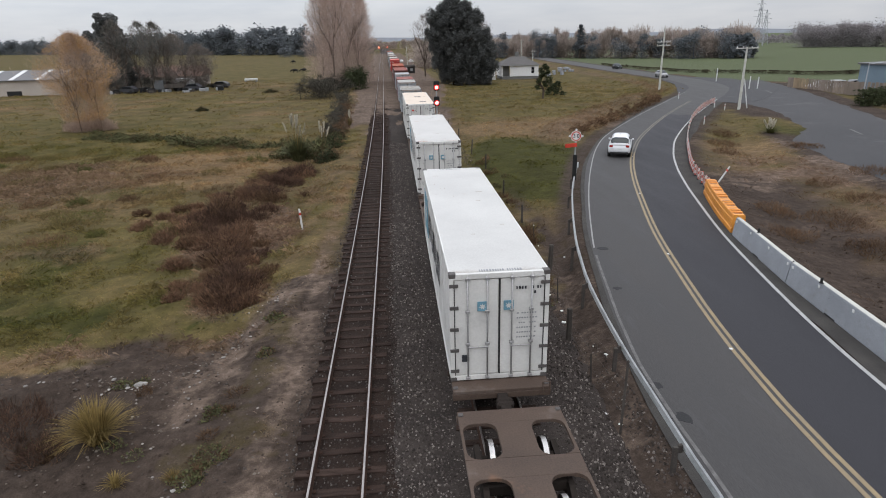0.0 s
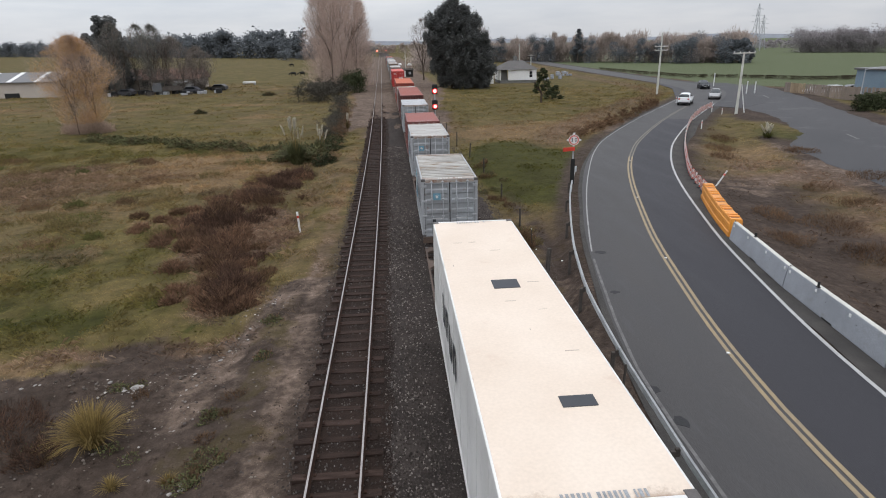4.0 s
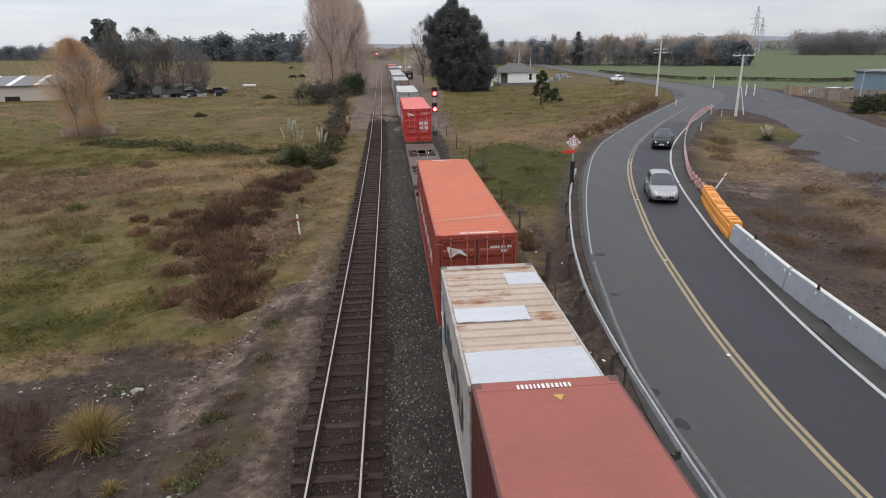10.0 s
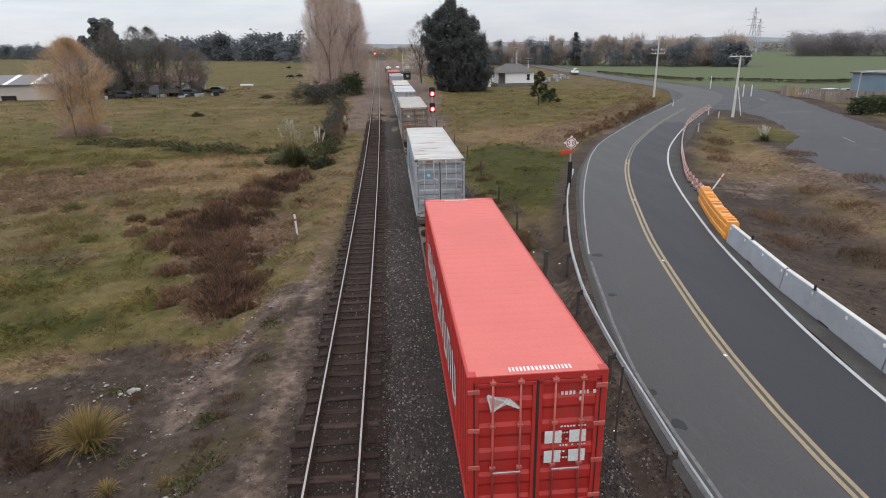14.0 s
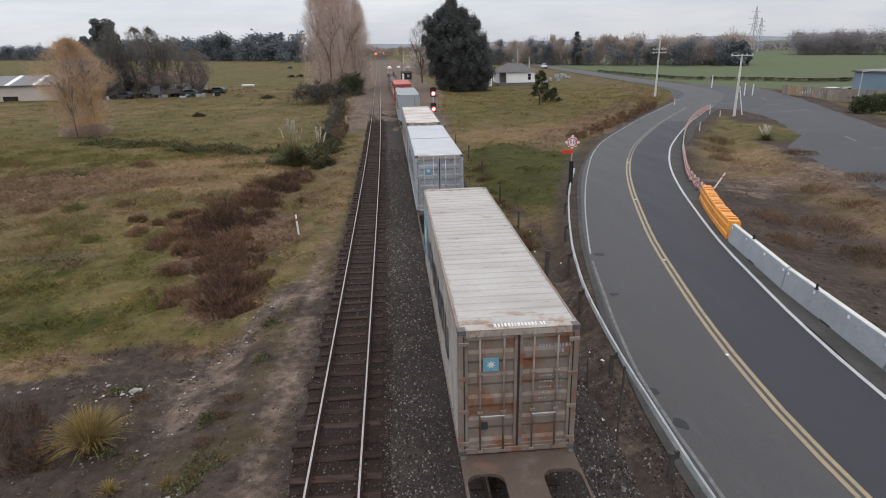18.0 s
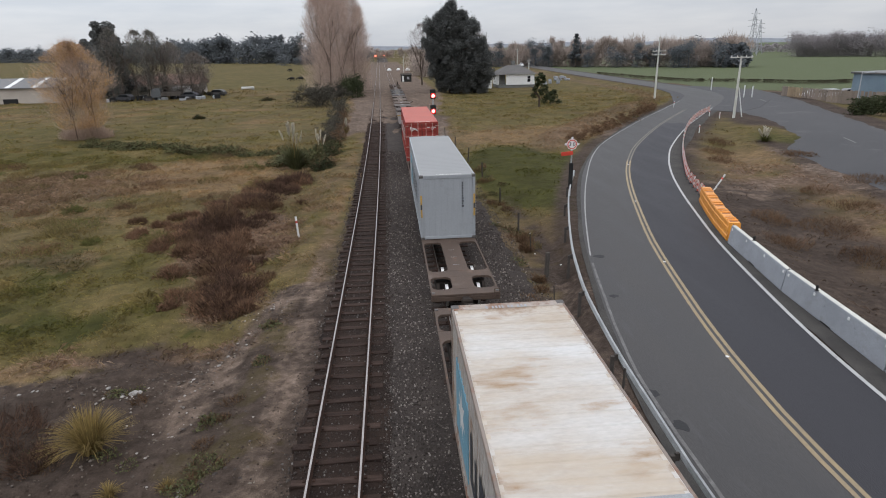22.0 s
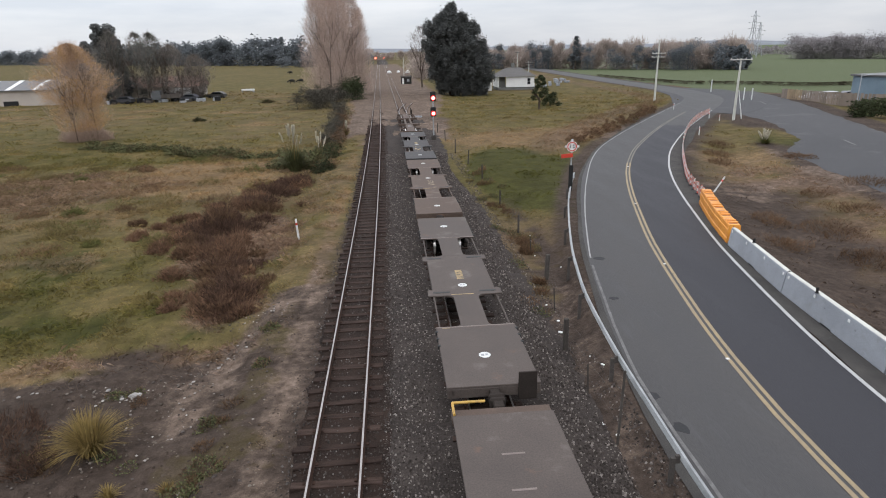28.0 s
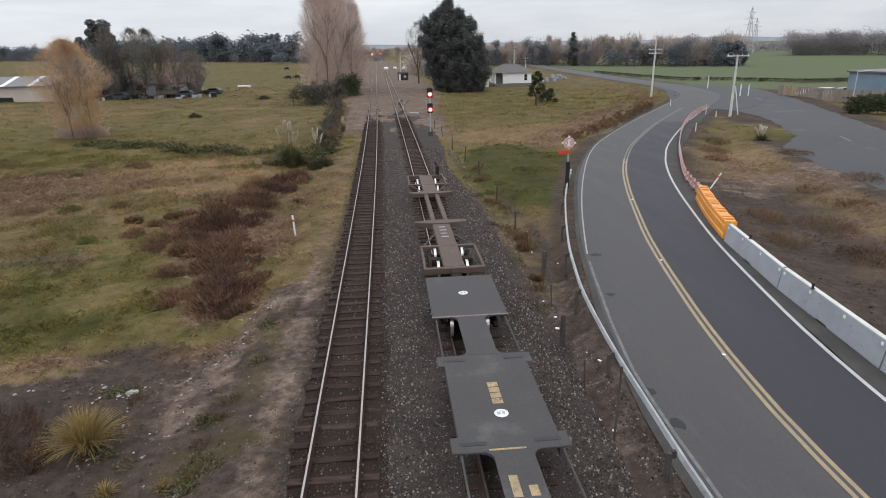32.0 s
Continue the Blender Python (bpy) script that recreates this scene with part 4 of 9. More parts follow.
    if end == "doors":
        for s in (-1, 1):
            xa, xb = sorted((s * 0.02, s * 1.09))
            dm = Mesh().box(xa, xb, e + 0.02, e + 0.06, 0.17, h - 0.17, 0.008)
            if not reefer:
                dm = Mesh()
                nrib = 5
                prof = corrugated(nrib, h - 0.34, 0.035, 0)
                dm = wall_mesh(prof, lambda a, o, k, xa=xa, xb=xb: ((xb - 0.06 if k == 0 else xa + 0.06), e + 0.025 - o * 1.0, 0.17 + a))
                for q in ((xa, xa + 0.07), (xb - 0.07, xb)):
                    dm.box(q[0], q[1], e + 0.004, e + 0.05, 0.17, h - 0.17, 0.006)
                dm.box(xa, xb, e + 0.004, e + 0.05, 0.16, 0.23, 0.006)
                dm.box(xa, xb, e + 0.004, e + 0.05, h - 0.23, h - 0.16, 0.006)
            d = part("door", dm, door, c)
            for q in (0.30, 0.78):
                x = s * q
                part("lock_rod", Mesh().tube((x, e - 0.03, 0.06), (x, e - 0.03, h - 0.06), 0.021, n=8), rods or STEEL_ROD, d, "upright locking rod", True)
                kp = Mesh().box(-0.055, 0.055, -0.055, 0.01, -0.035, 0.035, 0.01).data("rod_bracket", rods or STEEL_ROD)
                for z in (0.10, h * 0.36, h * 0.66, h - 0.14):
                    part("rod_bracket", kp, None, d).location = (x, e, z)
            part("handle", Mesh().box(*sorted((s * 0.28, s * 0.78)), e - 0.075, e - 0.05, h * 0.36 - 0.10, h * 0.36 - 0.065, 0.008).tube((s * 0.30, e - 0.06, h * 0.36 - 0.08), (s * 0.30, e - 0.03, h * 0.36 - 0.08), 0.02, n=6), STEEL_ROD, d, "hinged door handle")
            for k in range(5 if reefer else 4):
                z = 0.30 + k * (h - 0.6) / (4 if reefer else 3)
                part("hinge", Mesh().box(*sorted((s * 1.0, s * 1.215)), e - 0.028, e + 0.0, z - 0.045, z + 0.045, 0.008), CASTING if reefer else (rods or door), d)
            part("gasket", Mesh().box(*sorted((s * 1.088, s * 1.105)), e - 0.004, e + 0.03, 0.17, h - 0.17), GASKET, d)
        if not reefer and not sheets:
            part("door_header", Mesh().box(-W / 2 + 0.17, W / 2 - 0.17, e - 0.003, e + 0.02, h - 0.15, h - 0.03), EDGE_RUST, c, "rust-streaked lintel over the doors")
        part("centre_gasket", Mesh().box(-0.022, 0.022, e - 0.002, e + 0.03, 0.17, h - 0.17), GASKET, c)
        ink = BAR_WHITE if mark in ("kite", "red") else BAR_DARK if reefer else BAR_GREY
        part("marking", bars([(0.40, h - 0.45, 4), (0.72, h - 0.45, 5), (0.72, h - 0.58, 3)], lambda u, v: face(u, v, 0.004), 0.055, 0.075, 0.025, seed), ink, c, "plain bars where the owner code stands")
        part("small_print", bars([(0.42, h * 0.62 - k * 0.13, 5) for k in range(6)] + [(0.74, h * 0.62 - k * 0.13, 3) for k in range(6)], lambda u, v: face(u, v, 0.004), 0.05, 0.035, 0.02, seed + 1), BAR_GREY if not mark == "kite" else BAR_WHITE, c, "plain bars of small print")
    else:
        prof = corrugated(8, 2.19, 0.008 if stripes else 0.045, 0)
        part("end_wall", wall_mesh(prof, lambda a, o, k: (-1.095 + a, e + 0.02 - o, 0.15 if k == 0 else h - 0.15)), body, c)
        part("small_print", bars([(0.62, h - 0.4 - k * 0.115, 1) for k in range(10)], lambda u, v: face(u, v), 0.09, 0.075, 0.03, seed), BAR_DARK if stripes else BAR_WHITE, c, "column of plain bars where the code stands")
        if stripes:
            for s in (-1, 1):
                st = part("warning_strip", Mesh().box(*sorted((s * 1.13, s * 1.205)), e - 0.008, e - 0.002, h * 0.36, h * 0.70), YELLOW, c, "yellow reflective strip")
                part("dark_band", Mesh().box(*sorted((s * 1.135, s * 1.20)), e - 0.012, e - 0.007, h * 0.48, h * 0.56), BAR_DARK, st)
    # code on the roof's edge
    if roof and mark != "none":
        part("roof_code", bars([(-0.48, 0, 17)], lambda u, v: (u, e + 0.10 + v, h - 0.001), 0.05, 0.14, 0.028, seed + 7), BAR_GREY if reefer else BAR_WHITE, c, "plain bars where the code stands on the roof's edge")
        part("roof_code", bars([(-0.50, 0, 13)], lambda u, v: (u, hl - 0.26 + v, h - 0.001), 0.055, 0.13, 0.03, seed + 8), BAR_WHITE if sheets else BAR_GREY, c, "plain bars where the code stands on the roof's other edge")
    if mark == "square":
        for x in (-0.42, 0.22):
            sq = part("logo_plate", Mesh().box(x - 0.12, x + 0.12, e - 0.022, e - 0.010 + 0.02, h - 0.98, h - 0.74), BLUE_SIGN, c, "blue square with a white star shape")
            part("logo_star", star(Mesh(), lambda u, v, x=x: (x + u, e - 0.026, h - 0.86 + v), 0.09), BAR_WHITE, sq)
        part("label_square", Mesh().box(-0.93, -0.75, e - 0.012, e + 0.02, 0.55, 0.73), BAR_DARK, c, "black square label")
    elif mark == "tri":
        part("logo_wedge", Mesh().add([face(-0.82, h - 0.42, 0.012), face(-0.62, h - 0.62, 0.012), face(-0.50, h - 0.48, 0.012)], [(0, 1, 2)]), REDPLATE, c, "red wedge shape")
        part("logo_wedge", Mesh().add([face(-0.44, h - 0.48, 0.012), face(-0.26, h - 0.66, 0.012), face(-0.42, h - 0.56, 0.012)], [(0, 1, 2)]), BAR_DARK, c, "dark wedge shape")
        part("warning_triangle", Mesh().add([face(0.30, 1.02, 0.012), face(0.54, 1.02, 0.012), face(0.42, 1.24, 0.012)], [(0, 1, 2)]), YELLOW, c, "yellow warning triangle")
        part("label_square", Mesh().box(0.80, 0.98, e - 0.012, e + 0.02, 1.1, 1.28), BAR_DARK, c, "black square label")
    elif mark == "kite":
        k = Mesh()
        for a, b, w in (((-0.88, -0.36), (-0.80, -0.68), 0.02), ((-0.88, -0.36), (-0.58, -0.48), 0.03), ((-0.58, -0.48), (-0.32, -0.64), 0.05), ((-0.80, -0.68), (-0.56, -0.5), 0.03), ((-0.5, -0.46), (-0.34, -0.62), 0.02)):
            p, q = Vector((a[0], a[1])), Vector((b[0], b[1]))
            r = Vector((-(q - p).y, (q - p).x)).normalized() * w
            k.add([face(*(v + Vector((0, h)))[:], 0.03) for v in (p - r, q - r * 0.4, q + r * 0.4, p + r)], [(0, 1, 2, 3)])
        part("logo_wing", Mesh().add([face(-0.88, h - 0.36, 0.026), face(-0.82, h - 0.70, 0.026), face(-0.55, h - 0.56, 0.026), face(-0.28, h - 0.64, 0.026), face(-0.50, h - 0.43, 0.026)], [(0, 1, 2, 4), (2, 3, 4)]), PALE_PINK, c, "pale wing shape")
        part("logo_kite", k, BAR_WHITE, c, "white kite-shaped outline")
        for x in (0.30, 0.74):
            for z in (h * 0.56, h * 0.42):
                part("data_plate", Mesh().box(x - 0.16, x + 0.14, e - 0.036, e - 0.03, z - 0.13, z + 0.12), BAR_WHITE, c, "white data plate")
    elif mark == "sticker":
        part("logo_plate", Mesh().box(-0.72, -0.40, e - 0.012, e - 0.006, h - 0.92, h - 0.62), BLUE_SIGN, c, "pale blue square sticker")
        part("logo_star", star(Mesh(), lambda u, v: (-0.56 + u, e - 0.016, h - 0.77 + v), 0.1), BAR_WHITE, c, "white star shape")
        part("label_square", Mesh().box(-0.80, -0.62, e - 0.012, e - 0.004, 0.62, 0.80), BAR_DARK, c, "dark label")
    if side_text:
        ink, y0, y1, z0, z1, n = side_text
        me = Mesh()
        wd = (y1 - y0) / n
        for i in range(n):
            y = hl - y0 - i * wd
            for a, b in (((0.0, 0.22), (z0, z1)), ((0.22, 0.62), (z1 - 0.18, z1) if i % 2 else (z0, z0 + 0.18)), ((0.52, 0.72), (z0 + 0.1, z1 - 0.12))):
                me.add([(-W / 2 - 0.003, y - wd * a[0], b[0]), (-W / 2 - 0.003, y - wd * a[1], b[0]), (-W / 2 - 0.003, y - wd * a[1], b[1]), (-W / 2 - 0.003, y - wd * a[0], b[1])], [(0, 1, 2, 3)])
        part("side_lettering", me, ink, c, "large blocks in place of lettering on the side")
        if mark in ("square", "star", "sticker"):
            lp = part("side_logo", Mesh().box(-W / 2 - 0.004, -W / 2 + 0.05, hl - y0 + 0.3, min(hl - 0.25, hl - y0 + 2.2), z0 - 0.35, z1 + 0.2), BLUE_SIGN, c, "pale blue square on the side")
            part("side_star", star(Mesh(), lambda u, v: (-W / 2 - 0.008, (hl - y0 + 0.3 + min(hl - 0.25, hl - y0 + 2.2)) / 2 + u, (z0 + z1) / 2 + v), 0.55), BAR_WHITE, lp)
    return c


WHEEL = Mesh().tube((-0.06, 0, 0), (0.06, 0, 0), 0.40, n=28).data("wheel", UNDER)
TREAD = Mesh()
for i in range(28):
    a, b = 6.28318 * i / 28, 6.28318 * (i + 1) / 28
    TREAD.add([(-0.055, 0.404 * math.cos(a), 0.404 * math.sin(a)), (0.055, 0.404 * math.cos(a), 0.404 * math.sin(a)), (0.055, 0.404 * math.cos(b), 0.404 * math.sin(b)), (-0.055, 0.404 * math.cos(b), 0.404 * math.sin(b))], [(0, 3, 2, 1)])
TREAD = TREAD.data("tread", WHEEL_RIM)
BOGIE = Mesh()
for s in (-1, 1):
    BOGIE.side([(-1.25, 0.42), (-1.1, 0.30), (-0.5, 0.22), (0.5, 0.22), (1.1, 0.30), (1.25, 0.42), (1.2, 0.56), (0.55, 0.50), (0.35, 0.64), (-0.35, 0.64), (-0.55, 0.50), (-1.2, 0.56)], *sorted((s * 0.80, s * 0.92)))
BOGIE.box(-0.82, 0.82, -0.2, 0.2, 0.35, 0.62, 0.03)
for y in (-0.9, 0.9):
    BOGIE.tube((-0.8, y, 0.40), (0.8, y, 0.40), 0.075, n=8)
BOGIE = BOGIE.data("bogie", UNDER)


def bogies(w, ys):
    for y in ys:
        b = part("bogie", BOGIE, UNDER, w, "sooty cast bogie frame")
        b.location = (0, y, 0)
        for dy in (-0.9, 0.9):
            for x in (-0.580, 0.580):
                o = part("wheel", WHEEL, UNDER, b, "steel wheel")
                o.location = (x, dy, 0.402)
                me = new("tread", TREAD)
                me.parent = w
                me.location = (x, y + dy, 0.402)


def buffer_ends(w, hl, mat):
    for s in (-1, 1):
        part("coupler", Mesh().box(-0.13, 0.13, *sorted((s * hl, s * (hl + 0.42))), 0.60, 0.80, 0.03).box(-0.2, 0.2, *sorted((s * (hl + 0.25), s * (hl + 0.42))), 0.56, 0.84, 0.05), UNDER, w, "dark hook coupler")


def fillet(me, x, y, sx, sy, r, z0, z1):
    """Rounds the inner corner of an opening."""
    pts = [(x, y)]
    arc = [(x + sx * r * (1 - math.sin(a)), y + sy * r * (1 - math.cos(a))) for a in (0, 0.39, 0.785, 1.178, 1.5708)]
    pts = [(x, y)] + (arc if sx * sy < 0 else arc[::-1])
    a = sum(p[0] * q[1] - q[0] * p[1] for p, q in zip(pts, pts[1:] + pts[:1]))
    if a < 0:
        pts = pts[::-1]
    me.prism(pts, z0, z1)


def deck_with_holes(me, W, hl, spine, holes, z0, z1, sill=0.1, r=0.22):
    """A plate with pairs of rounded openings on both sides of a spine. holes: (y0, y1)."""
    y = -hl
    for a, b in holes:
        if a > y:
            me.box(-W / 2, W / 2, y, a, z0, z1, 0.012)
        me.box(-spine / 2, spine / 2, a, b, z0, z1)
        for s in (-1, 1):
            if sill:
                me.box(*sorted((s * W / 2, s * (W / 2 - sill))), a, b, z0, z1)
            for yy, sy in ((a, 1), (b, -1)):
                fillet(me, s * spine / 2, yy, s, sy, r, z0, z1)
                if not sill:
                    continue
                fillet(me, s * (W / 2 - sill), yy, -s, sy, r, z0, z1)
        y = b
    me.box(-W / 2, W / 2, y, hl, z0, z1, 0.012)
    return me


def container_wagon(hl=9.35):
    """Skeletal container wagon: spine, platforms, rounded openings over the bogies."""
    w = thing("container_wagon", pose(0, 0, 0), "rusty brown skeletal container wagon", "railway wagon", "wagons of the train")
    hs = [(-hl + 0.5, -hl + 1.7), (-hl + 2.3, -hl + 5.9), (-hl + 6.9, hl - 6.9), (hl - 5.9, hl - 2.3), (hl - 1.7, hl - 0.5)]
    deck = part("deck", deck_with_holes(Mesh(), 2.40, hl, 0.78, hs, DECK - 0.09, DECK - 0.005, 0.06, 0.25), WAGON, w, "flame-cut steel deck with rounded openings")
    part("centre_sill", Mesh().box(-0.30, 0.30, -hl + 0.2, hl - 0.2, 0.55, DECK - 0.09, 0.02), UNDER, w)
    mk = Mesh()
    for y in (-hl + 3.0, -hl + 3.9, -hl + 4.8, hl - 3.0, hl - 4.8):
        mk.box(-0.14, 0.10, y - 0.012, y + 0.012, DECK - 0.01, DECK - 0.002)
    part("wear_mark", mk, BAR_GREY, deck, "pale rubbed marks")
    for y in (-hl + 0.15, -hl + 6.4, hl - 6.4, hl - 0.15, ):
        for x in (-1.13, 1.13):
            part("twist_lock", Mesh().box(x - 0.06, x + 0.06, y - 0.06, y + 0.06, DECK - 0.006, DECK + 0.03, 0.02), CASTING, w)
    for s in (-1, 1):
        part("end_beam", Mesh().box(-1.22, 1.22, *sorted((s * hl, s * (hl - 0.12))), 0.62, DECK - 0.09, 0.02), WAGON, w)
    hr = Mesh()
    for a, b in (((1.0, -hl - 0.05, 0.72), (1.0, -hl - 0.05, 1.05)), ((1.0, -hl - 0.05, 1.05), (1.18, -hl - 0.05, 1.05)), ((1.18, -hl - 0.05, 1.05), (1.18, -hl - 0.05, 0.7))):
        hr.tube(a, b, 0.018, n=6)
    part("handrail", hr, WAGON, w, "bent steel grab rail")
    part("brake_pipe", Mesh().tube((0.35, -hl + 0.3, 0.5), (0.35, hl - 0.3, 0.5), 0.035, n=6).tube((-1.1, -hl + 2.4, 0.62), (-1.1, hl - 2.4, 0.62), 0.02, n=5), UNDER, w)
    bogies(w, (-hl + 2.0, hl - 2.0))
    buffer_ends(w, hl, WAGON)
    return w


def text_mesh(txt, size, mat, name):
    cu = bpy.data.curves.new(name, "FONT")
    cu.body, cu.size, cu.align_x, cu.align_y, cu.space_character = txt, size, "CENTER", "CENTER", 1.4
    cu.offset = 0.010 * size
    ob = bpy.data.objects.new(name, cu)
    me = ob.to_mesh().copy()
    bpy.data.objects.remove(ob)
    me.materials.clear()
    me.materials.append(mat)
    return me


def flat_wagon(mat, label, hl, kind, number="", stray=None, tail=False):
    """Empty deck wagon with two pairs of openings."""
    w = thing("flat_wagon", pose(0, 0, 0), label, "railway wagon", "wagons of the train")
    d = Mesh()
    if kind == "grid":
        W = 2.42
        for a, b in ((-hl, -hl + 3.3), (-hl + 6.2, hl - 6.2), (hl - 3.3, hl)):
            part("deck_plate", Mesh().box(-W / 2, W / 2, a, b, DECK - 0.06, DECK, 0.012), mat, w, "worn steel deck plate")
        for a, b in ((-hl + 3.3, -hl + 6.2), (hl - 6.2, hl - 3.3)):
            for x in (-1.16, -0.36, 0.36, 1.16):
                part("long_beam", Mesh().box(x - 0.05, x + 0.05, a, b, DECK - 0.2, DECK - 0.004), mat, w)
            outer = b if a < 0 else a
            mid = (a + b) / 2 + (0.25 if a < 0 else -0.25)
            part("cross_beam", Mesh().box(-1.2, 1.2, mid - 0.05, mid + 0.05, DECK - 0.2, DECK - 0.008), mat, w)
            near, far = (a, mid) if a < 0 else (b, mid)
            for s in (-1, 1):
                p, q = Vector((s * 1.14, near)), Vector((s * 0.42, far))
                r = Vector((-(q - p).y, (q - p).x)).normalized() * 0.05
                poly = [tuple(p - r), tuple(q - r), tuple(q + r), tuple(p + r)]
                ar = sum(u[0] * v[1] - v[0] * u[1] for u, v in zip(poly, poly[1:] + poly[:1]))
                part("diagonal", Mesh().prism(poly if ar > 0 else poly[::-1], DECK - 0.2, DECK - 0.012), mat, w)
    else:
        hs = [(-hl + 3.5, -hl + 6.0), (hl - 6.0, hl - 3.5)]
        for a, b, wd in ((-hl, -hl + 3.5, 2.44), (-hl + 6.0, hl - 6.0, 2.24), (hl - 3.5, hl, 2.44)):
            part("deck_plate", Mesh().box(-wd / 2, wd / 2, a, b, DECK - 0.06, DECK, 0.012), mat, w, "worn steel deck plate")
        for a, b in hs:
            nk = Mesh().box(-0.43, 0.43, a, b, DECK - 0.07, DECK - 0.002)
            for q in (-1, 1):
                for yy, sy in ((a, 1), (b, -1)):
                    fillet(nk, q * 0.43, yy, q, sy, 0.24, DECK - 0.07, DECK - 0.003)
            part("deck_neck", nk, mat, w, "narrow deck between rounded openings")
        for y in (-hl + 6.28, hl - 6.28):
            for q in (-1, 1):
                part("deck_ear", Mesh().box(*sorted((q * 1.02, q * 1.30)), y - 0.27, y + 0.27, DECK - 0.05, DECK + 0.006, 0.02), mat, w)
        for y in (-hl + 3.47, hl - 3.47):
            part("edge_lip", Mesh().box(-1.22, 1.22, y - 0.03, y + 0.03, DECK - 0.05, DECK + 0.012, 0.01), WAGON_RUB, w, "rubbed bright plate edge")
        for y in (-hl + 1.6, {"code": -0.75, "plate": -1.2}.get(stray, 1.0), hl - 1.6):
            part("round_mark", Mesh().add([(0.17 * math.cos(0.5236 * i), y + 0.17 * math.sin(0.5236 * i), DECK + 0.004) for i in range(12)], [tuple(range(12))]), BAR_WHITE, w, "round white painted mark")
            part("mark_print", Mesh().box(-0.10, -0.02, y - 0.05, y + 0.05, DECK + 0.004, DECK + 0.007).box(0.02, 0.09, y - 0.04, y + 0.06, DECK + 0.004, DECK + 0.007), BAR_GREY, w)
        for y in (-hl + 2.3, -hl + 2.75, -hl + 3.2, hl - 3.2, hl - 2.75, hl - 2.3):
            for x in (-1.22, 1.22):
                part("stake_pocket", Mesh().box(x - 0.045, x + 0.045, y - 0.05, y + 0.05, DECK - 0.10, DECK + 0.015, 0.012), GASKET, w, "black stake pocket")
        for y in (-hl + 6.28, hl - 6.28):
            for s in (-1, 1):
                part("deck_slot", Mesh().box(*sorted((s * 0.52, s * 1.12)), y - 0.06, y + 0.06, DECK - 0.02, DECK + 0.008), GASKET, w, "dark slot in the deck")
        part("edge_mark", Mesh().box(-0.5, 0.3, -hl + 6.02, -hl + 6.08, DECK, DECK + 0.003).box(-1.05, -0.8, -hl + 3.4, -hl + 3.47, DECK, DECK + 0.003), WORN_YELLOW, w, "worn yellow edge marks")
        for s in (-1, 1):
            for a, b in ((-hl + 3.4, -hl + 6.1), (hl - 6.1, hl - 3.4)):
                part("side_rod", Mesh().tube((s * 1.10, a, DECK - 0.07), (s * 1.10, b, DECK - 0.07), 0.028, n=6), mat, w)
    part("centre_sill", Mesh().box(-0.30, 0.30, -hl + 0.2, hl - 0.2, 0.38, DECK - (0.36 if kind == "grid" else 0.07), 0.02), UNDER, w)
    for s in (-1, 1):
        for a, b in (((-hl, hl),) if kind == "grid" else ((-hl, -hl + 3.5), (-hl + 6.0, hl - 6.0), (hl - 3.5, hl))):
            part("side_sill", Mesh().box(*sorted((s * 1.11, s * 1.02)), a, b, DECK - 0.26, DECK - 0.062, 0.015), mat, w)
        part("end_beam", Mesh().box(-1.22, 1.22, *sorted((s * hl, s * (hl - 0.1))), DECK - 0.34, DECK - 0.062, 0.02), mat, w)
    if number:
        nm = text_mesh(number, 0.60 if kind == "grid" else 0.52, STENCIL, "wagon_number")
        o = part("wagon_number", nm, STENCIL, w, "yellow stencilled wagon number")
        o.matrix_basis = pose(0.05, -0.1, DECK + 0.004) if kind == "grid" else pose(0.05, -0.45, DECK + 0.004, 0, 0, -90)
    if stray == "upright":
        part("brake_post", Mesh().box(-0.95, -0.78, -hl + 0.1, -hl + 0.22, DECK, DECK + 0.42, 0.02), mat, w, "short upright brake column")
        part("edge_stripe", Mesh().box(0.55, 1.15, -hl + 0.02, -hl + 0.12, DECK, DECK + 0.003), YELLOW, w)
    if stray == "plate":
        part("end_plate", Mesh().box(0.62, 1.1, -hl - 0.06, -hl - 0.01, 0.45, DECK + 0.35, 0.01), UNDER, w, "dark upright end plate")
    if stray in ("code", "plate"):
        for i in range(4):
            y = (-0.35 if stray == "code" else -0.6) + i * 0.25
            part("code_bar", Mesh().box(-0.13, 0.13, y, y + 0.215, DECK, DECK + 0.004), WORN_YELLOW, w, "yellow block where a code stands")
    if stray == "code":
        for x, a, b in ((-0.17, 0.0, 0.62), (0.17, 0.0, 0.30), (0.0, -0.50, -0.06)):
            y = -hl + 4.6
            part("code_bar", Mesh().box(x - 0.09, x + 0.09, y + a, y + b, DECK, DECK + 0.003), WORN_YELLOW, w, "worn yellow block on the deck neck")
    bogies(w, (-hl + 2.1, hl - 2.1))
    buffer_ends(w, hl, mat)
    return w


